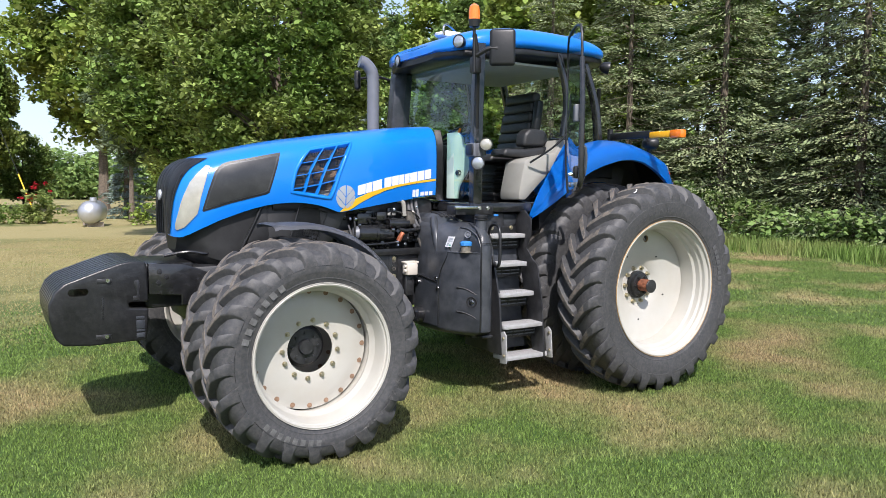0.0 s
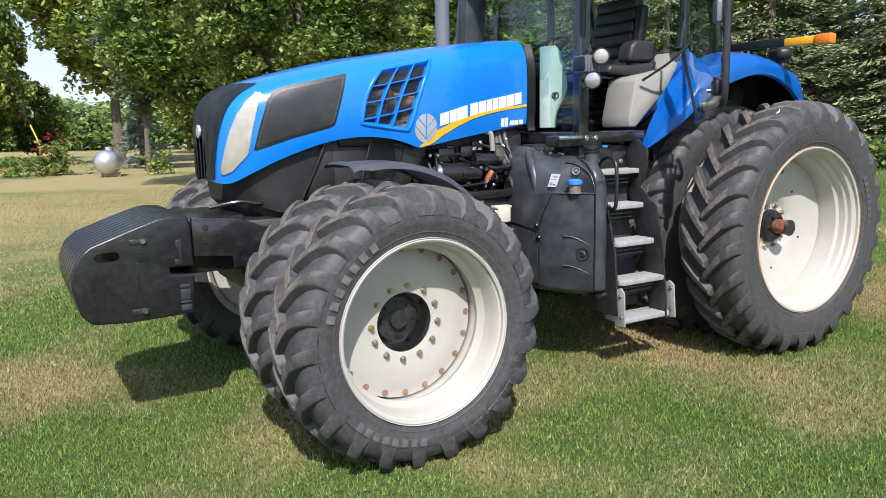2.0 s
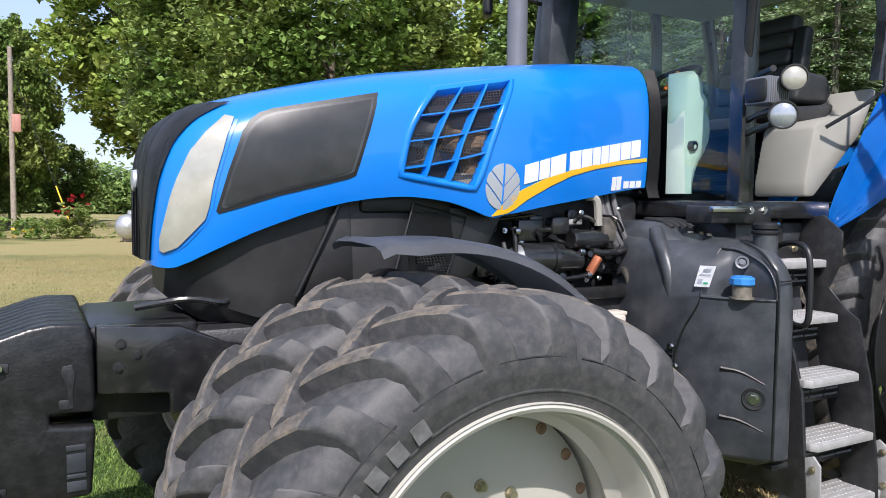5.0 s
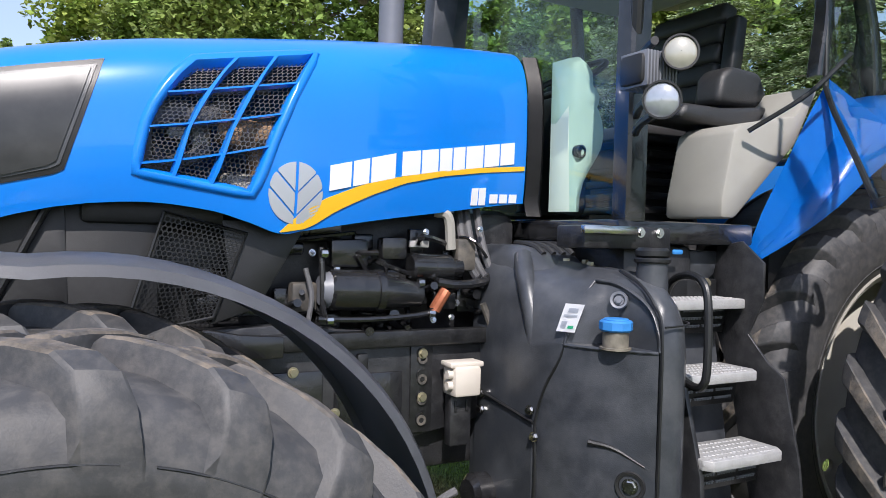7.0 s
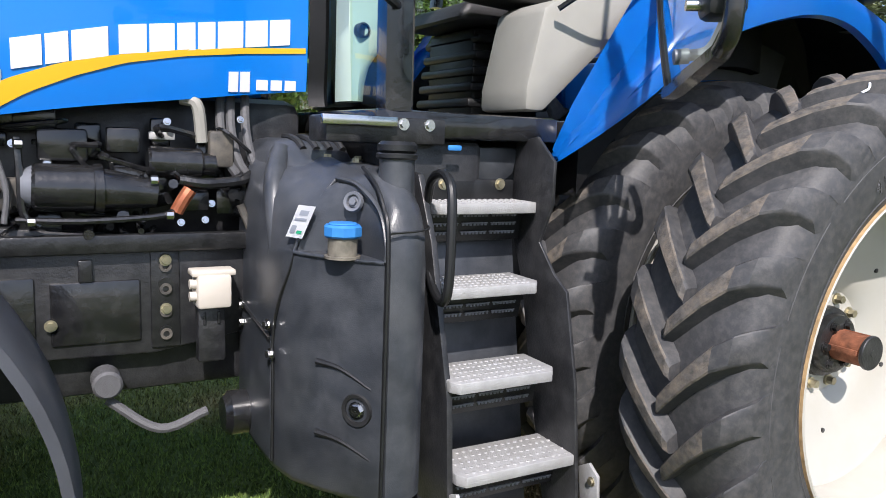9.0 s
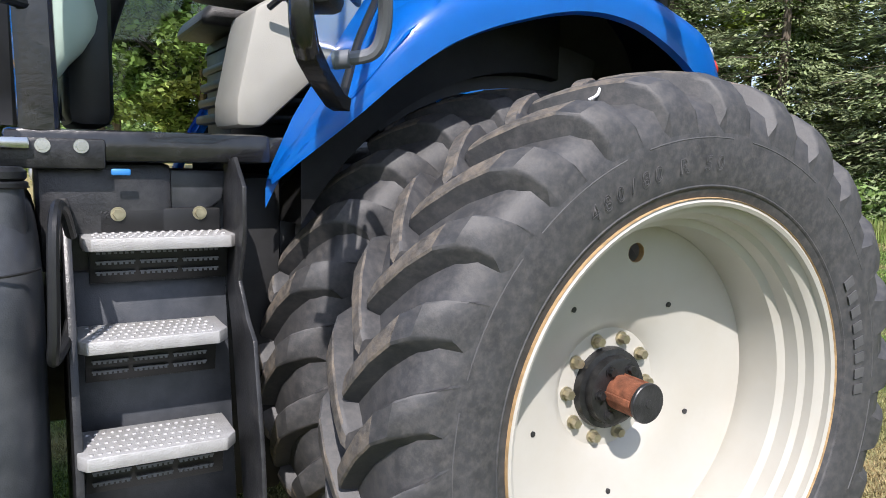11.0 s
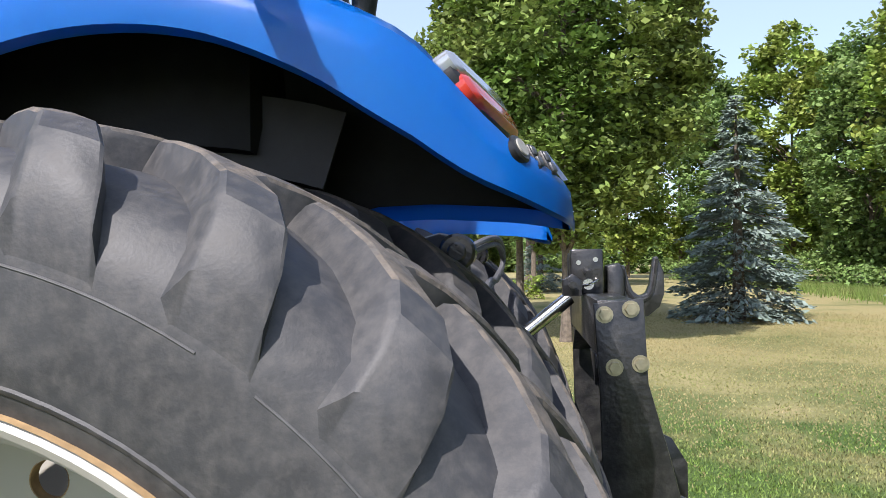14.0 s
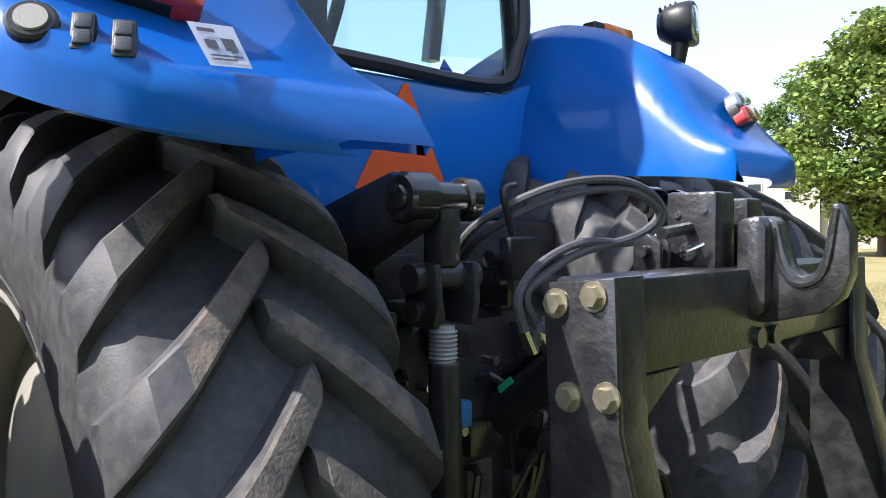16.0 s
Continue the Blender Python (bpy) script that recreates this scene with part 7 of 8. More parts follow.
# ---- trees ----
def leaf_cloud(name, centres, radii, per, size, material, seed, flat=0.5, droop=0.0):
    g = np.random.default_rng(seed)
    C = np.repeat(np.asarray(centres), per, 0)
    Rr = np.repeat(np.asarray(radii), per)
    n = len(C)
    d = g.normal(size=(n, 3))
    d /= np.linalg.norm(d, axis=1)[:, None]
    rad = Rr * g.uniform(0.35, 1.05, n) ** 0.7
    P = C + d * rad[:, None] * np.array([1, 1, 0.75])
    # each leaf: a bent rhomb of two triangles
    u = g.normal(size=(n, 3))
    u[:, 2] *= flat
    u /= np.linalg.norm(u, axis=1)[:, None]
    w = np.cross(u, g.normal(size=(n, 3)) * np.array([0.5, 0.5, 1.0]) + np.array([0, 0, 0.8]))
    w /= np.linalg.norm(w, axis=1)[:, None]
    s = size * g.uniform(0.6, 1.3, n)[:, None]
    v = np.stack([P - u * s, P - w * s * 0.6 + u * s * 0.1, P + u * s, P + w * s * 0.6 + u * s * 0.1], 1)
    v[:, 2, 2] -= droop * s[:, 0]
    return raw_mesh(name, v.reshape(-1, 3), np.arange(4 * n).reshape(n, 4), 4, material)


def broadleaf(name, at, height, radius, base, clumps, per, size, material, seed, label, trunk_r=0.22, shape=1.0, lean=(0, 0), clump_r=0.7):
    g = random.Random(seed)
    tree = empty(name, label, "tree", (at[0], at[1], 0))
    bm = bmesh.new()
    top = Vector((lean[0] * height, lean[1] * height, height * 0.8))
    tube(bm, [(0, 0, -0.05), (0.03, 0.02, base * 0.6), (top.x * 0.4, top.y * 0.4, height * 0.45), tuple(top)], trunk_r, 10, 5, taper=0.03)
    centres, radii = [], []
    for k in range(clumps):
        while True:
            p = Vector((g.uniform(-1, 1), g.uniform(-1, 1), g.uniform(-1, 1)))
            if 0.25 < p.length < 1:
                break
        p = p.normalized() * (p.length ** 0.45)
        zf = (p.z + 1) / 2
        wide = radius * (0.72 + 0.28 * math.sin(math.pi * min(1, zf * shape + 0.12)))
        c = Vector((p.x * wide + lean[0] * height * zf, p.y * wide + lean[1] * height * zf, base + (height - base) * zf))
        c += Vector((g.gauss(0, 0.25), g.gauss(0, 0.25), g.gauss(0, 0.25))) * radius * 0.25
        c.z = max(c.z, base * 0.85)
        centres.append(tuple(c))
        radii.append(clump_r * g.uniform(0.6, 1.35))
    for k in range(0, clumps, max(1, clumps // 26)):
        c = Vector(centres[k])
        zz = max(base * 0.75, c.z - (0.35 + 0.3 * g.random()) * Vector((c.x, c.y)).length - 0.4)
        st = Vector((top.x * zz / height, top.y * zz / height, zz))
        mid = st.lerp(c, 0.5) + Vector((0, 0, 0.25))
        tube(bm, [tuple(st), tuple(mid), tuple(c)], trunk_r * 0.32, 6, 3, taper=0.012)
    part("trunk", bm, BARK, tree, "rough grey-brown bark")
    me = leaf_cloud("crown", centres, radii, per, size, material, seed)
    cr = new("crown", me)
    cr.parent = tree
    return tree


def spruce(name, at, height, radius, material, seed, label, skirt=0.4, rows=30, per=13, spray=26):
    g = np.random.default_rng(seed)
    tree = empty(name, label, "tree", (at[0], at[1], 0))
    bm = bmesh.new()
    tube(bm, [(0, 0, -0.05), (0, 0, height * 0.5), (0, 0, height)], 0.20, 8, 3, taper=0.015)
    V = []
    for r in range(rows):
        f = (r + 0.5) / rows
        z = skirt + (height - skirt) * f
        L = radius * (1 - f) ** 0.8 * g.uniform(0.85, 1.1) + 0.12
        for b in range(max(5, int(per * (1 - 0.5 * f)))):
            a = g.uniform(0, math.tau)
            ln = L * g.uniform(0.7, 1.12)
            dr = g.uniform(0.10, 0.32)
            dirv = np.array([math.cos(a), math.sin(a), 0])
            side = np.array([-math.sin(a), math.cos(a), 0])
            z0 = z + g.normal() * 0.12
            if b % 4 == 0 and f < 0.6:
                tube(bm, [tuple(np.array([0, 0, z0])), tuple(dirv * ln * 0.5 + np.array([0, 0, z0 - dr * ln * 0.35])), tuple(dirv * ln * 0.95 + np.array([0, 0, z0 - dr * ln * 0.6]))], 0.025, 4, 2, taper=0.006)
            m = max(14, int(2.2 * (spray * ln / radius + 6)))
            t = g.uniform(0.25, 1.0, m) ** 0.8
            sd = g.normal(size=m) * 0.20 * ln * (1.05 - t * 0.6)
            P = dirv[None] * (t * ln)[:, None] + side[None] * sd[:, None]
            P[:, 2] = z0 - dr * ln * t ** 1.6 + 0.10 * ln * np.maximum(0, t - 0.75) - np.abs(sd) * 0.3 + g.normal(size=m) * 0.04
            out = dirv[None] + side[None] * (sd / (0.2 * ln) * 0.7)[:, None] + g.normal(size=(m, 3)) * 0.25
            out[:, 2] -= 0.25
            out /= np.linalg.norm(out, axis=1)[:, None]
            w = np.cross(out, np.array([0, 0, 1.0])[None] + g.normal(size=(m, 3)) * 0.35)
            w /= np.linalg.norm(w, axis=1)[:, None]
            s = (0.105 * g.uniform(0.6, 1.4, m))[:, None]
            hang = np.array([0, 0, -1.0])[None] * s * 0.25
            V.append(np.stack([P - out * s, P - w * s * 0.38 + hang, P + out * s, P + w * s * 0.38 + hang], 1))
    part("trunk", bm, BARK, tree, "grey-brown trunk and dead lower twigs")
    v = np.concatenate(V)
    me = raw_mesh("crown", v.reshape(-1, 3), np.arange(4 * len(v)).reshape(-1, 4), 4, material)
    cr = new("crown", me)
    cr.parent = tree
    return tree



# near trees, from the lawn back to the wood
broadleaf("maple_tree", (5.2, 13.8), 11.5, 2.85, 1.9, 360, 250, 0.08, MAPLE, 11, "dense round green maple on the lawn", 0.17, clump_r=0.55)
broadleaf("maple_tree", (4.2, 21.2), 10.5, 2.9, 2.7, 240, 190, 0.105, MAPLE, 14, "dense green maple behind the tank lawn", 0.16, clump_r=0.6)
broadleaf("ash_tree", (4.9, 45.5), 21, 5.0, 4.6, 230, 150, 0.22, ASH, 12, "tall light green tree with some yellow leaves", 0.42, clump_r=1.1)
broadleaf("poplar_tree", (4.9, 35.5), 10.0, 1.9, 3.0, 120, 130, 0.12, SILVERLEAF, 15, "small grey-green tree with silvery leaves", 0.16, clump_r=0.5)
spruce("blue_spruce", (10.4, 19.6), 6.4, 2.1, BLUESPRUCE, 21, "pale blue-green spruce on the lawn", 0.15, 26, 13, 26)
spruce("young_spruce", (5.4, 40.0), 5.5, 1.5, BLUESPRUCE, 22, "small dark spruce behind the tank", 0.1, 18, 9, 16)
for k, (x, y, h, r, sd) in enumerate(((25.0, -3.0, 17, 3.9, 31), (23.6, 2.8, 16, 3.8, 32), (24.6, 8.4, 17, 3.9, 33), (23.8, 13.6, 15.5, 3.6, 34), (27.5, 5.5, 19, 4.0, 35), (28.0, -1.0, 18, 4.0, 36), (27.2, 11.5, 18, 4.0, 37))):
    if k < 3:
        spruce("spruce", (x, y), h, r, SPRUCE, sd, "tall dark green spruce at the wood's edge", 0.5, 46, 15, 30)
    else:
        copy_thing(bpy.data.objects["spruce" if k % 2 else "spruce.001"], Matrix.Translation((x, y, 0)) @ Matrix.Rotation(k * 1.3, 4, "Z"))
for k, (x, y, sc) in enumerate(((22.6, 17.6, 0.95), (21.0, 21.0, 0.85))):
    copy_thing(bpy.data.objects["spruce" if k else "spruce.002"], Matrix.Translation((x, y, 0)) @ Matrix.Rotation(2 + k * 1.9, 4, "Z") @ Matrix.Scale(sc, 4))
spruce("blue_spruce", (19.0, 26.5), 3.6, 1.3, BLUESPRUCE, 23, "small blue-green spruce at the wood's edge", 0.1, 16, 9, 16)
wood = broadleaf("woodland_tree", (30, 20), 15, 3.6, 1.0, 170, 100, 0.19, WOODS, 41, "dense green woodland tree", 0.2, clump_r=0.8)
wood2 = broadleaf("woodland_tree", (25, 26), 17, 3.8, 1.5, 170, 100, 0.20, ASH, 42, "lighter green woodland tree", 0.22, clump_r=0.85)
for k, (x, y, sc) in enumerate(((23.5, 31, 0.9), (25.0, 36, 1.0), (24.0, 42, 0.95), (29, 23, 1.15), (30, 30, 1.2), (31, 38, 1.2), (27, 48, 1.0), (24, 54, 1.1), (21, 61, 1.1), (33, 16, 1.15), (33, 46, 1.2), (18.5, 66, 1.15), (29, 57, 1.2), (14.5, 70, 1.1), (34, 4, 1.2), (36, -6, 1.2), (30.5, -9, 1.0), (27, -14, 1.0), (33, -16, 1.2))):
    o = copy_thing((wood, wood2)[k % 2], Matrix.Translation((x, y, 0)) @ Matrix.Rotation(k * 2.1, 4, "Z") @ Matrix.Scale(sc, 4))
# trees beyond the flower bed and towards the house
big = broadleaf("shade_tree", (-8.5, 44), 13, 4.6, 1.2, 230, 140, 0.2, MAPLE, 43, "large dark green shade tree", 0.3, clump_r=0.95)
copy_thing(big, Matrix.Translation((-4.6, 60, 0)) @ Matrix.Rotation(1.0, 4, "Z") @ Matrix.Scale(1.1, 4))
copy_thing(wood2, Matrix.Translation((-12.5, 64, 0)) @ Matrix.Rotation(2.0, 4, "Z") @ Matrix.Scale(1.0, 4))
copy_thing(big, Matrix.Translation((1.4, 66, 0)) @ Matrix.Rotation(2.2, 4, "Z") @ Matrix.Scale(0.48, 4))
copy_thing(big, Matrix.Translation((-2.4, 51.5, 0)) @ Matrix.Rotation(1.7, 4, "Z") @ Matrix.Diagonal((0.62, 0.62, 1.0, 1.0)))
copy_thing(big, Matrix.Translation((-11, 74, 0)) @ Matrix.Rotation(3.0, 4, "Z"))
copy_thing(wood, Matrix.Translation((-24, 70, 0)) @ Matrix.Rotation(4.0, 4, "Z"))
copy_thing(wood2, Matrix.Translation((-34, 66, 0)) @ Matrix.Rotation(5.0, 4, "Z"))
copy_thing(wood, Matrix.Translation((-42, 50, 0)) @ Matrix.Rotation(6.0, 4, "Z"))
copy_thing(bpy.data.objects["spruce"], Matrix.Translation((-7.3, 56, 0)) @ Matrix.Diagonal((1.35, 1.35, 1.06, 1)))
# far hedges close the horizon
def hedge(name, pts, height, depth, n, size, material, seed, label):
    g = np.random.default_rng(seed)
    P = np.asarray(pts, float)
    seg = g.integers(0, len(P) - 1, n)
    t = g.uniform(0, 1, n)[:, None]
    c = P[seg] * (1 - t) + P[seg + 1] * t
    prof = 0.55 + 0.45 * np.sin(c[:, 0] * 0.35 + 1.7 * np.sin(c[:, 1] * 0.21)) ** 2
    z = g.uniform(0, 1, n) ** 0.8 * height * prof
    C = np.stack([c[:, 0] + g.normal(size=n) * depth, c[:, 1] + g.normal(size=n) * depth, z], 1)
    me = leaf_cloud(name, C, np.full(n, size * 3), 7, size, material, seed)
    return tagged(new(name, me), label, "trees", kind="stuff")


hedge("far_woods", [(-90, 95), (-50, 110), (-12, 105), (2, 120), (6, 112), (20, 95), (40, 80), (60, 40), (62, 0), (58, -45)], 7, 2.5, 9000, 0.42, WOODS, 51, "distant belt of green trees")
hedge("brush", [(21.8, -16), (22.4, 0), (22.0, 14), (22.8, 26), (21.8, 46), (17, 64)], 2.2, 0.7, 3200, 0.13, WOODS, 52, "low green brush under the spruces")
# long grass along the wood's edge
n = 52000
ty = rng.uniform(-18, 62, n)
tx = 19.6 + rng.normal(size=n) * 0.9 + 0.012 * np.maximum(0, ty - 20) ** 1.3
hh = rng.uniform(0.15, 0.5, n)
aa = rng.uniform(0, math.tau, n)
v = np.zeros((n, 3, 3))
v[:, 0] = np.stack([tx - 0.02 * np.cos(aa), ty - 0.02 * np.sin(aa), np.zeros(n)], 1)
v[:, 1] = np.stack([tx + 0.02 * np.cos(aa), ty + 0.02 * np.sin(aa), np.zeros(n)], 1)
v[:, 2] = np.stack([tx + hh * 0.35 * np.sin(aa * 3), ty + hh * 0.35 * np.cos(aa * 5), hh], 1)
tagged(new("tall_grass", raw_mesh("tall_grass", v.reshape(-1, 3), np.arange(3 * n).reshape(n, 3), 3, WEEDS)), "long uncut grass along the wood's edge", "grass", kind="stuff")

# ---- propane tank, seen nearly end on ----
tank_p = empty("propane_tank", "silver painted propane tank on blocks on the lawn", "tank", (2.6, 31.7, 0))
bm = bmesh.new()
prof = [(-1.25, 0.001)] + [(-0.85 - 0.40 * math.cos(a), 0.53 * math.sin(a)) for a in (0.3, 0.6, 0.9, 1.2, 1.5)] + [(0.85 + 0.40 * math.cos(a), 0.53 * math.sin(a)) for a in (1.5, 1.2, 0.9, 0.6, 0.3)] + [(1.25, 0.001)]
lathe(bm, prof, 40, (0, 0, 0.66))
bm.transform(Matrix.Rotation(radians(-14), 4, "Z"))
part("shell", bm, TANKM, tank_p, smooth=60)
bm = bmesh.new()
lathe(bm, [(1.15, 0.17), (1.30, 0.16), (1.33, 0.12), (1.34, 0.001)], 24, (0, -0.3, 0), "z")
part("valve_dome", bm, TANKM, tank_p, "silver valve dome")
for y in (-0.7, 0.7):
    bm = bmesh.new()
    box(bm, -0.35, 0.35, y - 0.1, y + 0.1, 0, 0.22, 0.01)
    part("block", bm, POLEW, tank_p, "concrete support")

# ---- flower bed, pole and shrub ----
def clump(name, at, n, spread, h, size, material, label, category="plant"):
    g = np.random.default_rng(int(at[0] * 100 + at[1] * 7 + n) % 9999)
    C = np.stack([at[0] + g.normal(size=n) * spread[0], at[1] + g.normal(size=n) * spread[1], g.uniform(0.05, h, n)], 1)
    me = leaf_cloud(name, C, np.full(n, size * 2.0), 12, size, material, n)
    return tagged(new(name, me), label, category, kind="stuff")


clump("flower_bed", (-0.6, 35.2), 160, (1.3, 0.7), 0.9, 0.09, WEEDS, "leafy flower bed on the lawn", "plants")
clump("canna_plant", (0.5, 35.0), 40, (0.35, 0.35), 1.5, 0.14, WEEDS, "tall leafy canna plants")
clump("red_flower", (0.5, 34.9), 12, (0.3, 0.3), 1.0, 0.06, FLOWER, "bright red canna blooms").location.z = 1.0
clump("yellow_flower", (-1.6, 34.8), 10, (0.4, 0.3), 0.5, 0.05, mat("yellow_petals", (0.7, 0.45, 0.03), 0.6), "yellow flowers at the bed's edge")
clump("round_shrub", (4.75, 31.5), 50, (0.35, 0.35), 1.0, 0.08, ASH, "small bright green shrub")
pole = empty("utility_pole", "weathered wooden utility pole with a guy wire", "pole", (-2.0, 41.0, 0))
bm = bmesh.new()
cyl(bm, (0, 0, -0.1), (0, 0, 9.5), 0.14, 0.11, 14)
part("post", bm, POLEW, pole)
bm = bmesh.new()
box(bm, 0.02, 0.42, -0.2, 0.1, 5.2, 6.1, 0.02)
part("meter_box", bm, mat("faded_red_box", (0.45, 0.22, 0.18), 0.7, 0, 0.1, 6), pole, "faded pinkish box")
bm = bmesh.new()
cyl(bm, (0, 0, 8.6), (2.6, -5.2, 0.0), 0.012, n=6)
part("guy_wire", bm, DARK, pole)
bm = bmesh.new()
cyl(bm, (2.6 * 0.72, -5.2 * 0.72, 8.6 * 0.28), (2.6, -5.2, 0.0), 0.035, n=8)
part("guy_guard", bm, YELLOW, pole, "yellow guy-wire guard")

# ---- house behind the trees ----
house = empty("house", "two-storey beige sided house with a lower wing", "house", (-22.0, 58.0, 0))
house.rotation_euler.z = radians(25)
bm = bmesh.new()
prism(bm, [(-4.5, 0), (4.5, 0), (4.5, 5.4), (0, 7.6), (-4.5, 5.4)], "y", -3.5, 3.5)
part("wall", bm, SIDING, house, "beige horizontal siding")
bm = bmesh.new()
prism(bm, [(4.5, 0), (11.5, 0), (11.5, 2.8), (4.5, 2.8)], "y", -3.0, 3.0)
part("wing_wall", bm, SIDING, house, "beige siding")
bm = bmesh.new()
prism(bm, [(-5.0, 5.15), (0, 7.6), (5.0, 5.15), (5.0, 5.3), (0, 7.8), (-5.0, 5.3)], "y", -3.9, 3.9)
part("roof", bm, SHINGLE, house, "dark shingle roof")
bm = bmesh.new()
prism(bm, [(-3.4, 2.7), (0, 4.2), (3.4, 2.7), (3.4, 2.85), (0, 4.4), (-3.4, 2.85)], "x", 4.5, 12.0)
part("wing_roof", bm, SHINGLE, house, "dark shingle roof")
for x, z in ((-2.6, 3.6), (0, 3.6), (2.6, 3.6), (-2.6, 1.0), (6.4, 1.1), (9.3, 1.1)):
    yf = -3.5 if x < 4 else -3.0
    bm = bmesh.new()
    box(bm, x - 0.55, x + 0.55, yf - 0.05, yf + 0.02, z - 0.05, z + 1.3, 0.01)
    wf = part("window", bm, WHITE, house, "white window frame")
    bm = bmesh.new()
    box(bm, x - 0.47, x + 0.47, yf - 0.056, yf - 0.03, z + 0.03, z + 0.6, 0)
    box(bm, x - 0.47, x + 0.47, yf - 0.056, yf - 0.03, z + 0.66, z + 1.22, 0)
    part("pane", bm, PANE, wf)

# ---- quick hitch behind the tractor ----
HY = 0.19
hitch = empty("quick_hitch", "black steel quick hitch with hooks on the lift arms", "hitch", (0, 0, 0))


def leg(sgn):
    """One leg: a channel that swells out below the bolts, its flat face outwards."""
    y = HY + sgn * 0.51
    bm = bmesh.new()
    prof = [(4.40, 1.615), (4.535, 1.63), (4.545, 1.40), (4.60, 1.20), (4.66, 0.95), (4.68, 0.62), (4.52, 0.60), (4.50, 0.9), (4.42, 1.15), (4.415, 1.40)]
    prism(bm, prof, "y", y - 0.008, y + 0.008, 0.004)
    yi = y - sgn * 0.07
    prism(bm, [(4.535, 1.63), (4.545, 1.40), (4.60, 1.20), (4.66, 0.95), (4.68, 0.62), (4.665, 0.62), (4.645, 0.95), (4.585, 1.20), (4.53, 1.40), (4.52, 1.63)], "y", min(y, yi), max(y, yi), 0.003)
    return part("leg", bm, HITCH, hitch, "bent black steel leg")


for sgn in (-1, 1):
    lg = leg(sgn)
    b1 = bmesh.new()
    bolt(b1, (0, 0, 0), (0, sgn, 0), 0.0175, 0.016)
    for k, (x, z) in enumerate(((4.43, 1.585), (4.50, 1.60), (4.455, 1.443), (4.524, 1.453))):
        if k == 0:
            fb = part("bolt", b1, STEEL, lg, "large zinc hexagon bolt")
            fb.location = (x, HY + sgn * 0.518, z)
        else:
            like(fb, Matrix.Translation((x, HY + sgn * 0.518, z)), lg)
    # wing plate and lower hook
    bm = bmesh.new()
    y = HY + sgn * 0.50
    prism(bm, [(4.62, 1.10), (4.80, 1.02), (4.86, 0.92), (4.86, 0.6), (4.65, 0.6)], "y", y - 0.01, y + 0.01, 0.004)
    prism(bm, [(4.60, 0.62), (4.84, 0.62), (4.88, 0.56), (4.90, 0.70), (4.94, 0.70), (4.93, 0.5), (4.82, 0.44), (4.6, 0.46)], "y", y - 0.03, y + 0.03, 0.008)
    part("lower_hook", bm, HITCH, hitch, "black lower hook plate")
# cross beam
bm = bmesh.new()
box(bm, 4.41, 4.52, HY - 0.50, HY + 0.50, 1.47, 1.625, 0.01)
for sgn in (-1, 1):
    prism(bm, [(HY + sgn * 0.44, 1.47), (HY + sgn * 0.30, 1.47), (HY + sgn * 0.44, 1.38)], "x", 4.41, 4.52, 0.003)
part("cross_beam", bm, HITCH, hitch, "black square cross beam")
# top hook: two cheeks and a throat
bm = bmesh.new()
prism(bm, [(4.49, 1.715), (4.53, 1.722), (4.556, 1.712), (4.568, 1.66), (4.58, 1.628), (4.602, 1.612), (4.624, 1.62), (4.637, 1.65), (4.65, 1.742), (4.663, 1.745), (4.682, 1.69), (4.684, 1.62), (4.668, 1.575), (4.632, 1.545), (4.54, 1.52), (4.49, 1.52)], "y", HY - 0.022, HY + 0.022, 0.005)
hk = part("top_hook", bm, HITCH, hitch, "cast black top hook")
bm = bmesh.new()
prism(bm, [(4.49, 1.715), (4.535, 1.725), (4.55, 1.70), (4.55, 1.56), (4.53, 1.53), (4.49, 1.535)], "y", HY - 0.055, HY + 0.055, 0.012)
part("hook_root", bm, HITCH, hk)
bm = bmesh.new()
tube(bm, [(4.548, HY - 0.024, 1.70), (4.558, HY - 0.024, 1.64), (4.578, HY - 0.024, 1.605), (4.606, HY - 0.024, 1.597), (4.634, HY - 0.024, 1.612), (4.648, HY - 0.024, 1.65), (4.66, HY - 0.024, 1.735)], 0.006, 6)
part("hook_ridge", bm, HITCH, hk)
bm = bmesh.new()
box(bm, 4.37, 4.475, HY - 0.10, HY - 0.02, 1.62, 1.77, 0.008)
box(bm, 4.37, 4.475, HY + 0.03, HY + 0.10, 1.62, 1.76, 0.008)
lb = part("latch_box", bm, HITCH, hitch, "black latch box")
bm = bmesh.new()
cyl(bm, (4.425, HY - 0.10, 1.655), (4.425, HY - 0.115, 1.655), 0.018, n=18)
part("latch_pin", bm, CHROME, lb, "bright latch pin")
for x, z in ((4.395, 1.725), (4.45, 1.735)):
    bm = bmesh.new()
    cyl(bm, (x, HY - 0.10, z), (x, HY - 0.103, z), 0.008, n=12)
    part("latch_hole", bm, CHROME, lb, "bright-edged hole")
bm = bmesh.new()
tube(bm, [(4.40, HY - 0.115, 1.65), (4.43, HY - 0.13, 1.655), (4.46, HY - 0.115, 1.67)], 0.004, 6)
part("cotter_pin", bm, CHROME, lb)
bm = bmesh.new()
for dy in (-0.17, -0.14):
    prism(bm, [(4.34, 1.62), (4.40, 1.62), (4.40, 1.67), (4.37, 1.69), (4.34, 1.67)], "y", HY + dy, HY + dy + 0.012, 0.003)
cyl(bm, (4.37, HY - 0.19, 1.655), (4.37, HY - 0.1, 1.655), 0.012, n=12)
tube(bm, [(4.42, HY - 0.2, 1.69), (4.42, HY - 0.1, 1.70), (4.42, HY - 0.05, 1.71)], 0.012, 8)
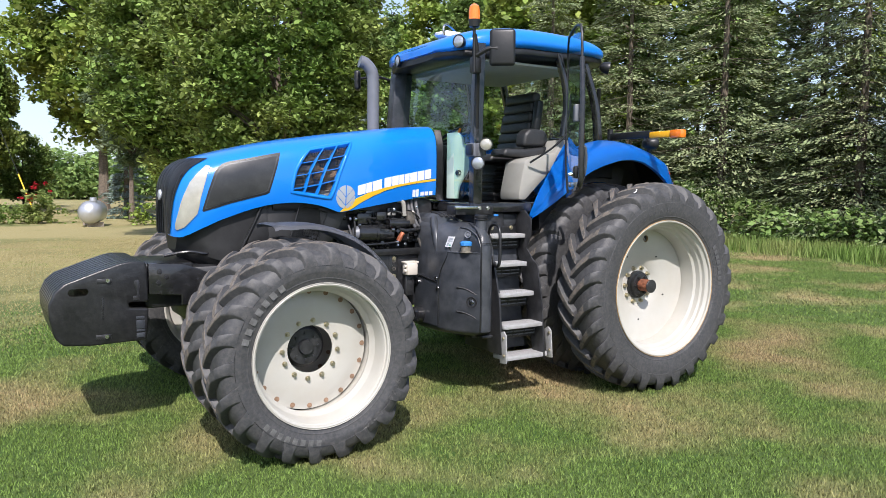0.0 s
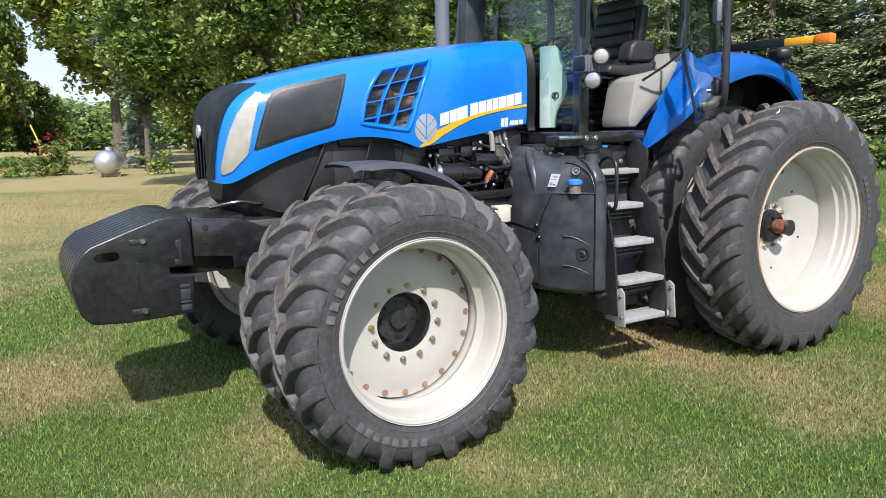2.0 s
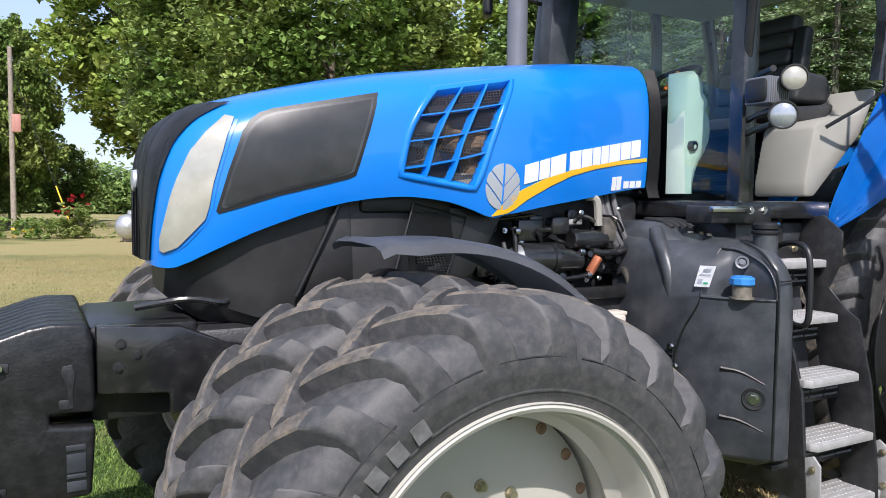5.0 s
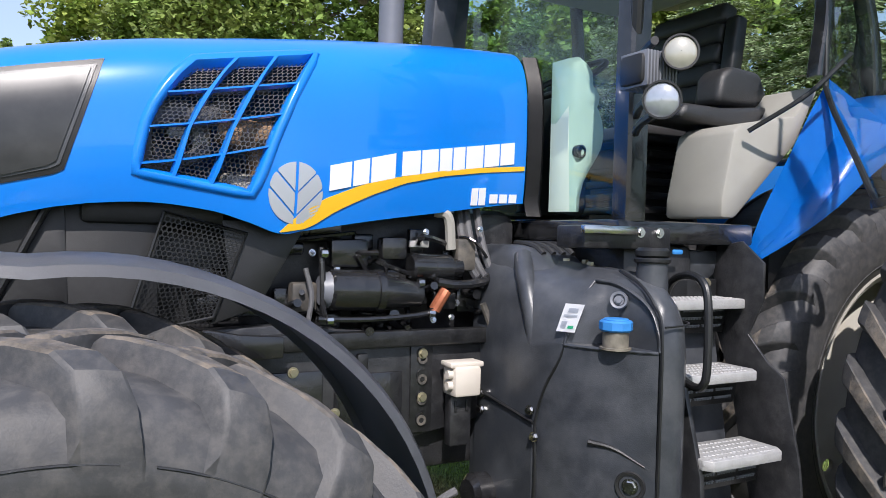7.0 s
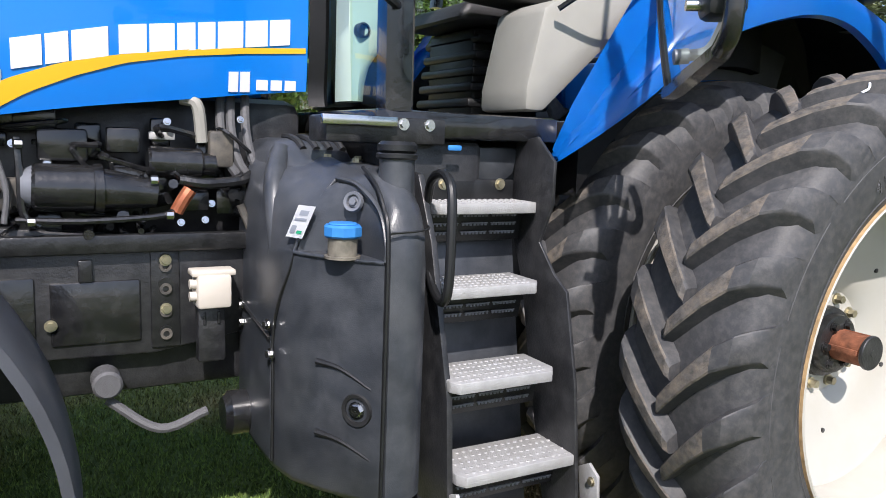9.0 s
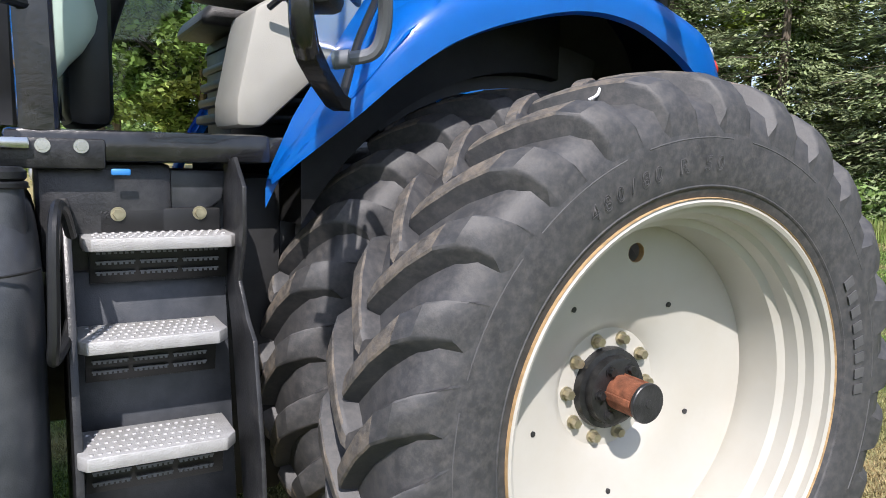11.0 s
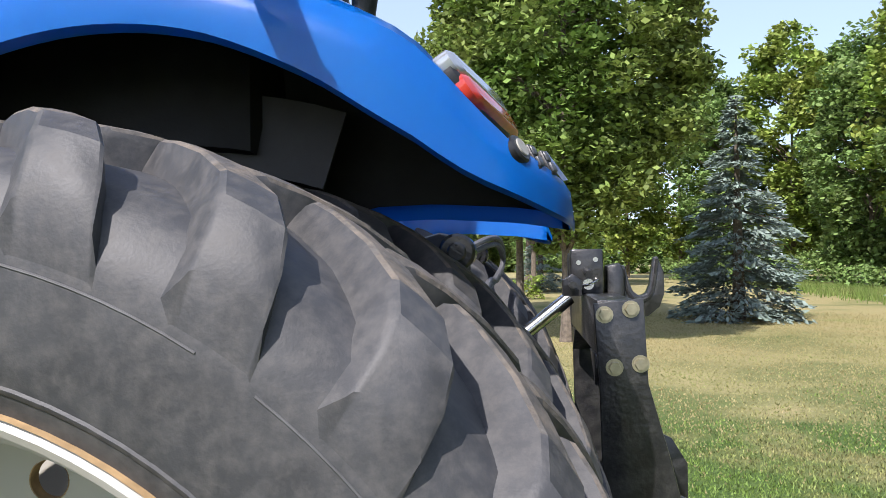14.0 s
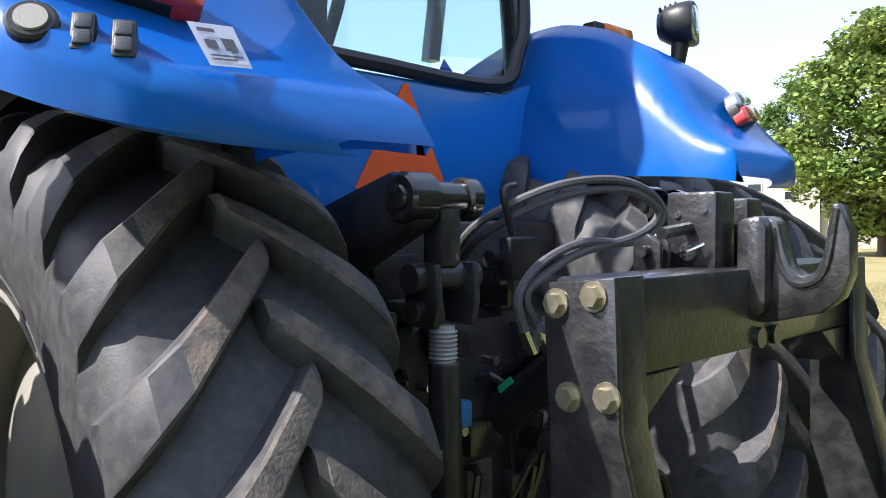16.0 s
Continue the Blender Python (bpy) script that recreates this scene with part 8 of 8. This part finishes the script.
part("latch_clevis", bm, HITCH, hitch, "black latch lugs and pin")
for y in (HY - 0.02, HY + 0.05):
    bm = bmesh.new()
    cyl(bm, (4.50, y, 1.49), (4.53, y, 1.49), 0.02, n=14)
    part("beam_boss", bm, HITCH, hitch)

# ---- hydraulic top link ----
link = empty("hydraulic_top_link", "black hydraulic top link with a chrome rod", "cylinder")
a, b, c = Vector((3.84, 0.10, 1.19)), Vector((4.20, 0.13, 1.475)), Vector((4.37, 0.145, 1.61))
bm = bmesh.new()
cyl(bm, a, b, 0.052, n=24, bev=0.006)
cyl(bm, a.lerp(b, 0.1) + Vector((-0.03, -0.02, 0.055)), a.lerp(b, 0.95) + Vector((-0.03, -0.02, 0.055)), 0.014, n=8)
part("barrel", bm, GLOSS, link)
bm = bmesh.new()
cyl(bm, b, c, 0.024, n=16)
part("rod", bm, CHROME, link, "chrome piston rod")
bm = bmesh.new()
cyl(bm, b - (b - a).normalized() * 0.01, b + (b - a).normalized() * 0.014, 0.056, n=24)
part("gland", bm, DARK, link)
bm = bmesh.new()
box(bm, -0.025, 0.025, -0.003, 0.003, -0.008, 0.008, 0.0, Matrix.Translation(a.lerp(b, 0.42) + Vector((-0.02, -0.055, 0.02))) @ Matrix.Rotation(radians(-38), 4, "Y"))
part("tag", bm, GREEN, link, "green tag")
bm = bmesh.new()
for dx in (0.0, 0.04, 0.08):
    box(bm, 4.06 + dx, 4.085 + dx, 0.03, 0.09, 1.435 + dx * 0.8, 1.475 + dx * 0.8, 0.005)
    cyl(bm, (4.07 + dx, 0.02, 1.45 + dx * 0.8), (4.07 + dx, 0.10, 1.46 + dx * 0.8), 0.012, n=8)
part("valve_block", bm, FENDER, link, "grey valve fittings")

# ---- lift arms ----
for s, y0 in ((-1, -0.27), (1, 0.58)):
    arm = empty("lift_arm", "black rear lift arm with its link", "lift arm", group="lift arms")
    bm = bmesh.new()
    prism(bm, [(3.45, 1.50), (3.55, 1.70), (3.98, 1.815), (4.05, 1.80), (4.08, 1.75), (4.05, 1.70), (3.75, 1.56), (3.6, 1.42)], "y", y0 - 0.035, y0 + 0.035, 0.015)
    part("rocker", bm, DARK, arm)
    bm = bmesh.new()
    cyl(bm, (4.03, y0 - 0.045, 1.76), (4.03, y0 + 0.03, 1.76), 0.052, n=28, bev=0.008)
    cyl(bm, (4.03, y0 + 0.025, 1.76), (4.03, y0 + 0.12, 1.76), 0.036, n=24, bev=0.004)
    cyl(bm, (4.03, y0 + 0.115, 1.76), (4.03, y0 + 0.155, 1.76), 0.047, n=28, bev=0.006)
    cyl(bm, (4.03, y0 - 0.052, 1.76), (4.03, y0 - 0.04, 1.76), 0.027, n=20, bev=0.004)
    part("pivot", bm, GLOSS, arm, "black pivot drum")
    bm = bmesh.new()
    yl = y0 + 0.07
    box(bm, 4.0, 4.06, yl - 0.03, yl + 0.03, 1.62, 1.75, 0.012)
    for dy in (-0.06, 0.045):
        prism(bm, [(3.985, 1.63), (4.075, 1.63), (4.08, 1.55), (4.07, 1.50), (3.99, 1.50), (3.98, 1.55)], "y", yl + dy, yl + dy + 0.018, 0.005)
    cyl(bm, (4.03, yl - 0.09, 1.60), (4.03, yl + 0.09, 1.60), 0.03, n=18)
    cyl(bm, (4.03, yl - 0.085, 1.535), (4.03, yl - 0.06, 1.535), 0.022, n=14)
    part("clevis", bm, DARK, arm, "black clevis")
    bm = bmesh.new()
    cyl(bm, (4.03, yl, 1.50), (4.035, yl, 1.42), 0.026, n=18)
    for k in range(7):
        lathe(bm, [(1.43 + 0.009 * k, 0.026), (1.434 + 0.009 * k, 0.031), (1.438 + 0.009 * k, 0.026)], 18, (4.033, yl, 0), "z")
    part("thread", bm, ALU, arm, "bare threaded rod")
    bm = bmesh.new()
    cyl(bm, (4.035, yl, 1.425), (4.06, yl, 0.72), 0.034, n=20, bev=0.004)
    part("lower_link_tube", bm, DARK, arm)
    bm = bmesh.new()
    tube(bm, [(4.045 + 0.022 * math.cos(t), yl - 0.036, 1.24 + 0.022 * math.sin(t)) for t in (math.tau * k / 12 for k in range(13))], 0.003, 5, smooth=False)
    part("pull_ring", bm, CHROME, arm)
    bm = bmesh.new()
    prism(bm, [(3.55, 0.62), (4.7, 0.58), (4.75, 0.50), (3.55, 0.50)], "y", yl - 0.03, yl + 0.03, 0.012)
    part("draft_arm", bm, DARK, arm)

# hydraulic hoses over the hitch
for k, (dy, dz) in enumerate(((0, 0), (0.025, -0.022))):
    h_ = empty("hydraulic_hose", "black braided hydraulic hose with bright fitting", "hose", group="hydraulic hoses")
    bm = bmesh.new()
    tube(bm, [(3.78, 0.05 + dy, 1.58), (3.92, 0.0 + dy, 1.70 + dz), (4.06, 0.10 + dy, 1.79 + dz), (4.12, 0.28 + dy, 1.815 + dz), (4.14, 0.42, 1.78 + dz), (4.14, 0.46 - dy, 1.72), (4.12, 0.36, 1.665 - dz * 0.5), (4.10, 0.18, 1.665 + dz), (4.09, 0.04 + dy, 1.62 + dz), (4.08, -0.02 + dy, 1.55), (4.08, 0.0 + dy * 2, 1.47)], 0.0105, 8, 6)
    part("hose", bm, HOSE, h_)
    bm = bmesh.new()
    cyl(bm, (4.08, 0.0 + dy * 2, 1.475), (4.085, 0.025 + dy * 2, 1.425), 0.015, n=10)
    part("fitting", bm, CHROME, h_, "bright crimped fitting")

# rear linkage block and couplers
bm = bmesh.new()
box(bm, 3.55, 3.82, -0.30, 0.62, 1.0, 1.72, 0.03)
valve = part("valve_block", bm, DARK, tractor, "black hydraulic valve block behind the axle")
rg = random.Random(9)
for k in range(34):
    y, z = rg.uniform(-0.32, 0.6), rg.uniform(0.95, 1.62)
    w_, h2 = rg.uniform(0.02, 0.07), rg.uniform(0.02, 0.08)
    bm = bmesh.new()
    box(bm, 3.8, 3.83 + rg.uniform(0.01, 0.14), y - w_, y + w_, z - h2, z + h2, 0.008)
    part("valve_section", bm, (DARK, GLOSS, DUSTY)[k % 3], valve)
for k in range(20):
    y, z = rg.uniform(-0.35, 0.6), rg.uniform(0.9, 1.6)
    bm = bmesh.new()
    cyl(bm, (3.8, y, z), (3.86 + rg.uniform(0, 0.12), y + rg.uniform(-0.02, 0.02), z), rg.uniform(0.012, 0.035), n=12)
    part("coupler", bm, (DARK, GLOSS)[k % 2], valve)
for k in range(12):
    y, z = rg.uniform(-0.3, 0.4), rg.uniform(1.0, 1.5)
    bm = bmesh.new()
    tube(bm, [(3.82, y, z), (3.95, y + rg.uniform(-0.1, 0.1), z + 0.03), (3.9, y + rg.uniform(-0.2, 0.2), z - 0.25)], 0.010, 6, 4)
    part("valve_hose", bm, GLOSS, valve)
bm = bmesh.new()
for k in range(10):
    y, z = rg.uniform(-0.32, 0.45), rg.uniform(1.05, 1.55)
    bm = bmesh.new()
    cyl(bm, (3.93, y, z), (3.97, y, z), 0.011, n=10)
    part("coupler_tip", bm, CHROME, tractor, "bright coupler tip")
bm = bmesh.new()
box(bm, 3.95, 3.965, -0.36, -0.33, 1.27, 1.52, 0.004)
part("lever_strip", bm, mat("green_yellow_strip", (0.35, 0.40, 0.08), 0.6), tractor, "green-yellow strip")
bm = bmesh.new()
box(bm, 3.94, 3.97, -0.10, -0.05, 1.25, 1.31, 0.006)
part("coupler_cover", bm, CAP, tractor, "blue coupler cover")
bm = bmesh.new()
box(bm, 4.0, 4.04, 0.0, 0.10, 1.58, 1.68, 0.008)
cyl(bm, (3.99, -0.02, 1.63), (3.99, 0.12, 1.63), 0.02, n=12)
tube(bm, [(4.0, 0.05, 1.68), (4.0, 0.02, 1.78), (4.0, 0.06, 1.80)], 0.008, 6)
part("link_holder", bm, IRON, tractor)
# drawbar and steady links
bm = bmesh.new()
box(bm, 3.6, 4.5, 0.0, 0.16, 0.42, 0.50, 0.015)
part("drawbar", bm, DARK, tractor, "black drawbar")
bm = bmesh.new()
tube(bm, [(4.35, -0.22, 1.18), (4.35, 0.0, 1.20), (4.35, 0.12, 1.19), (4.36, 0.13, 1.05), (4.36, 0.0, 1.02)], 0.008, 6)
part("pin_handle", bm, DARK, hitch)
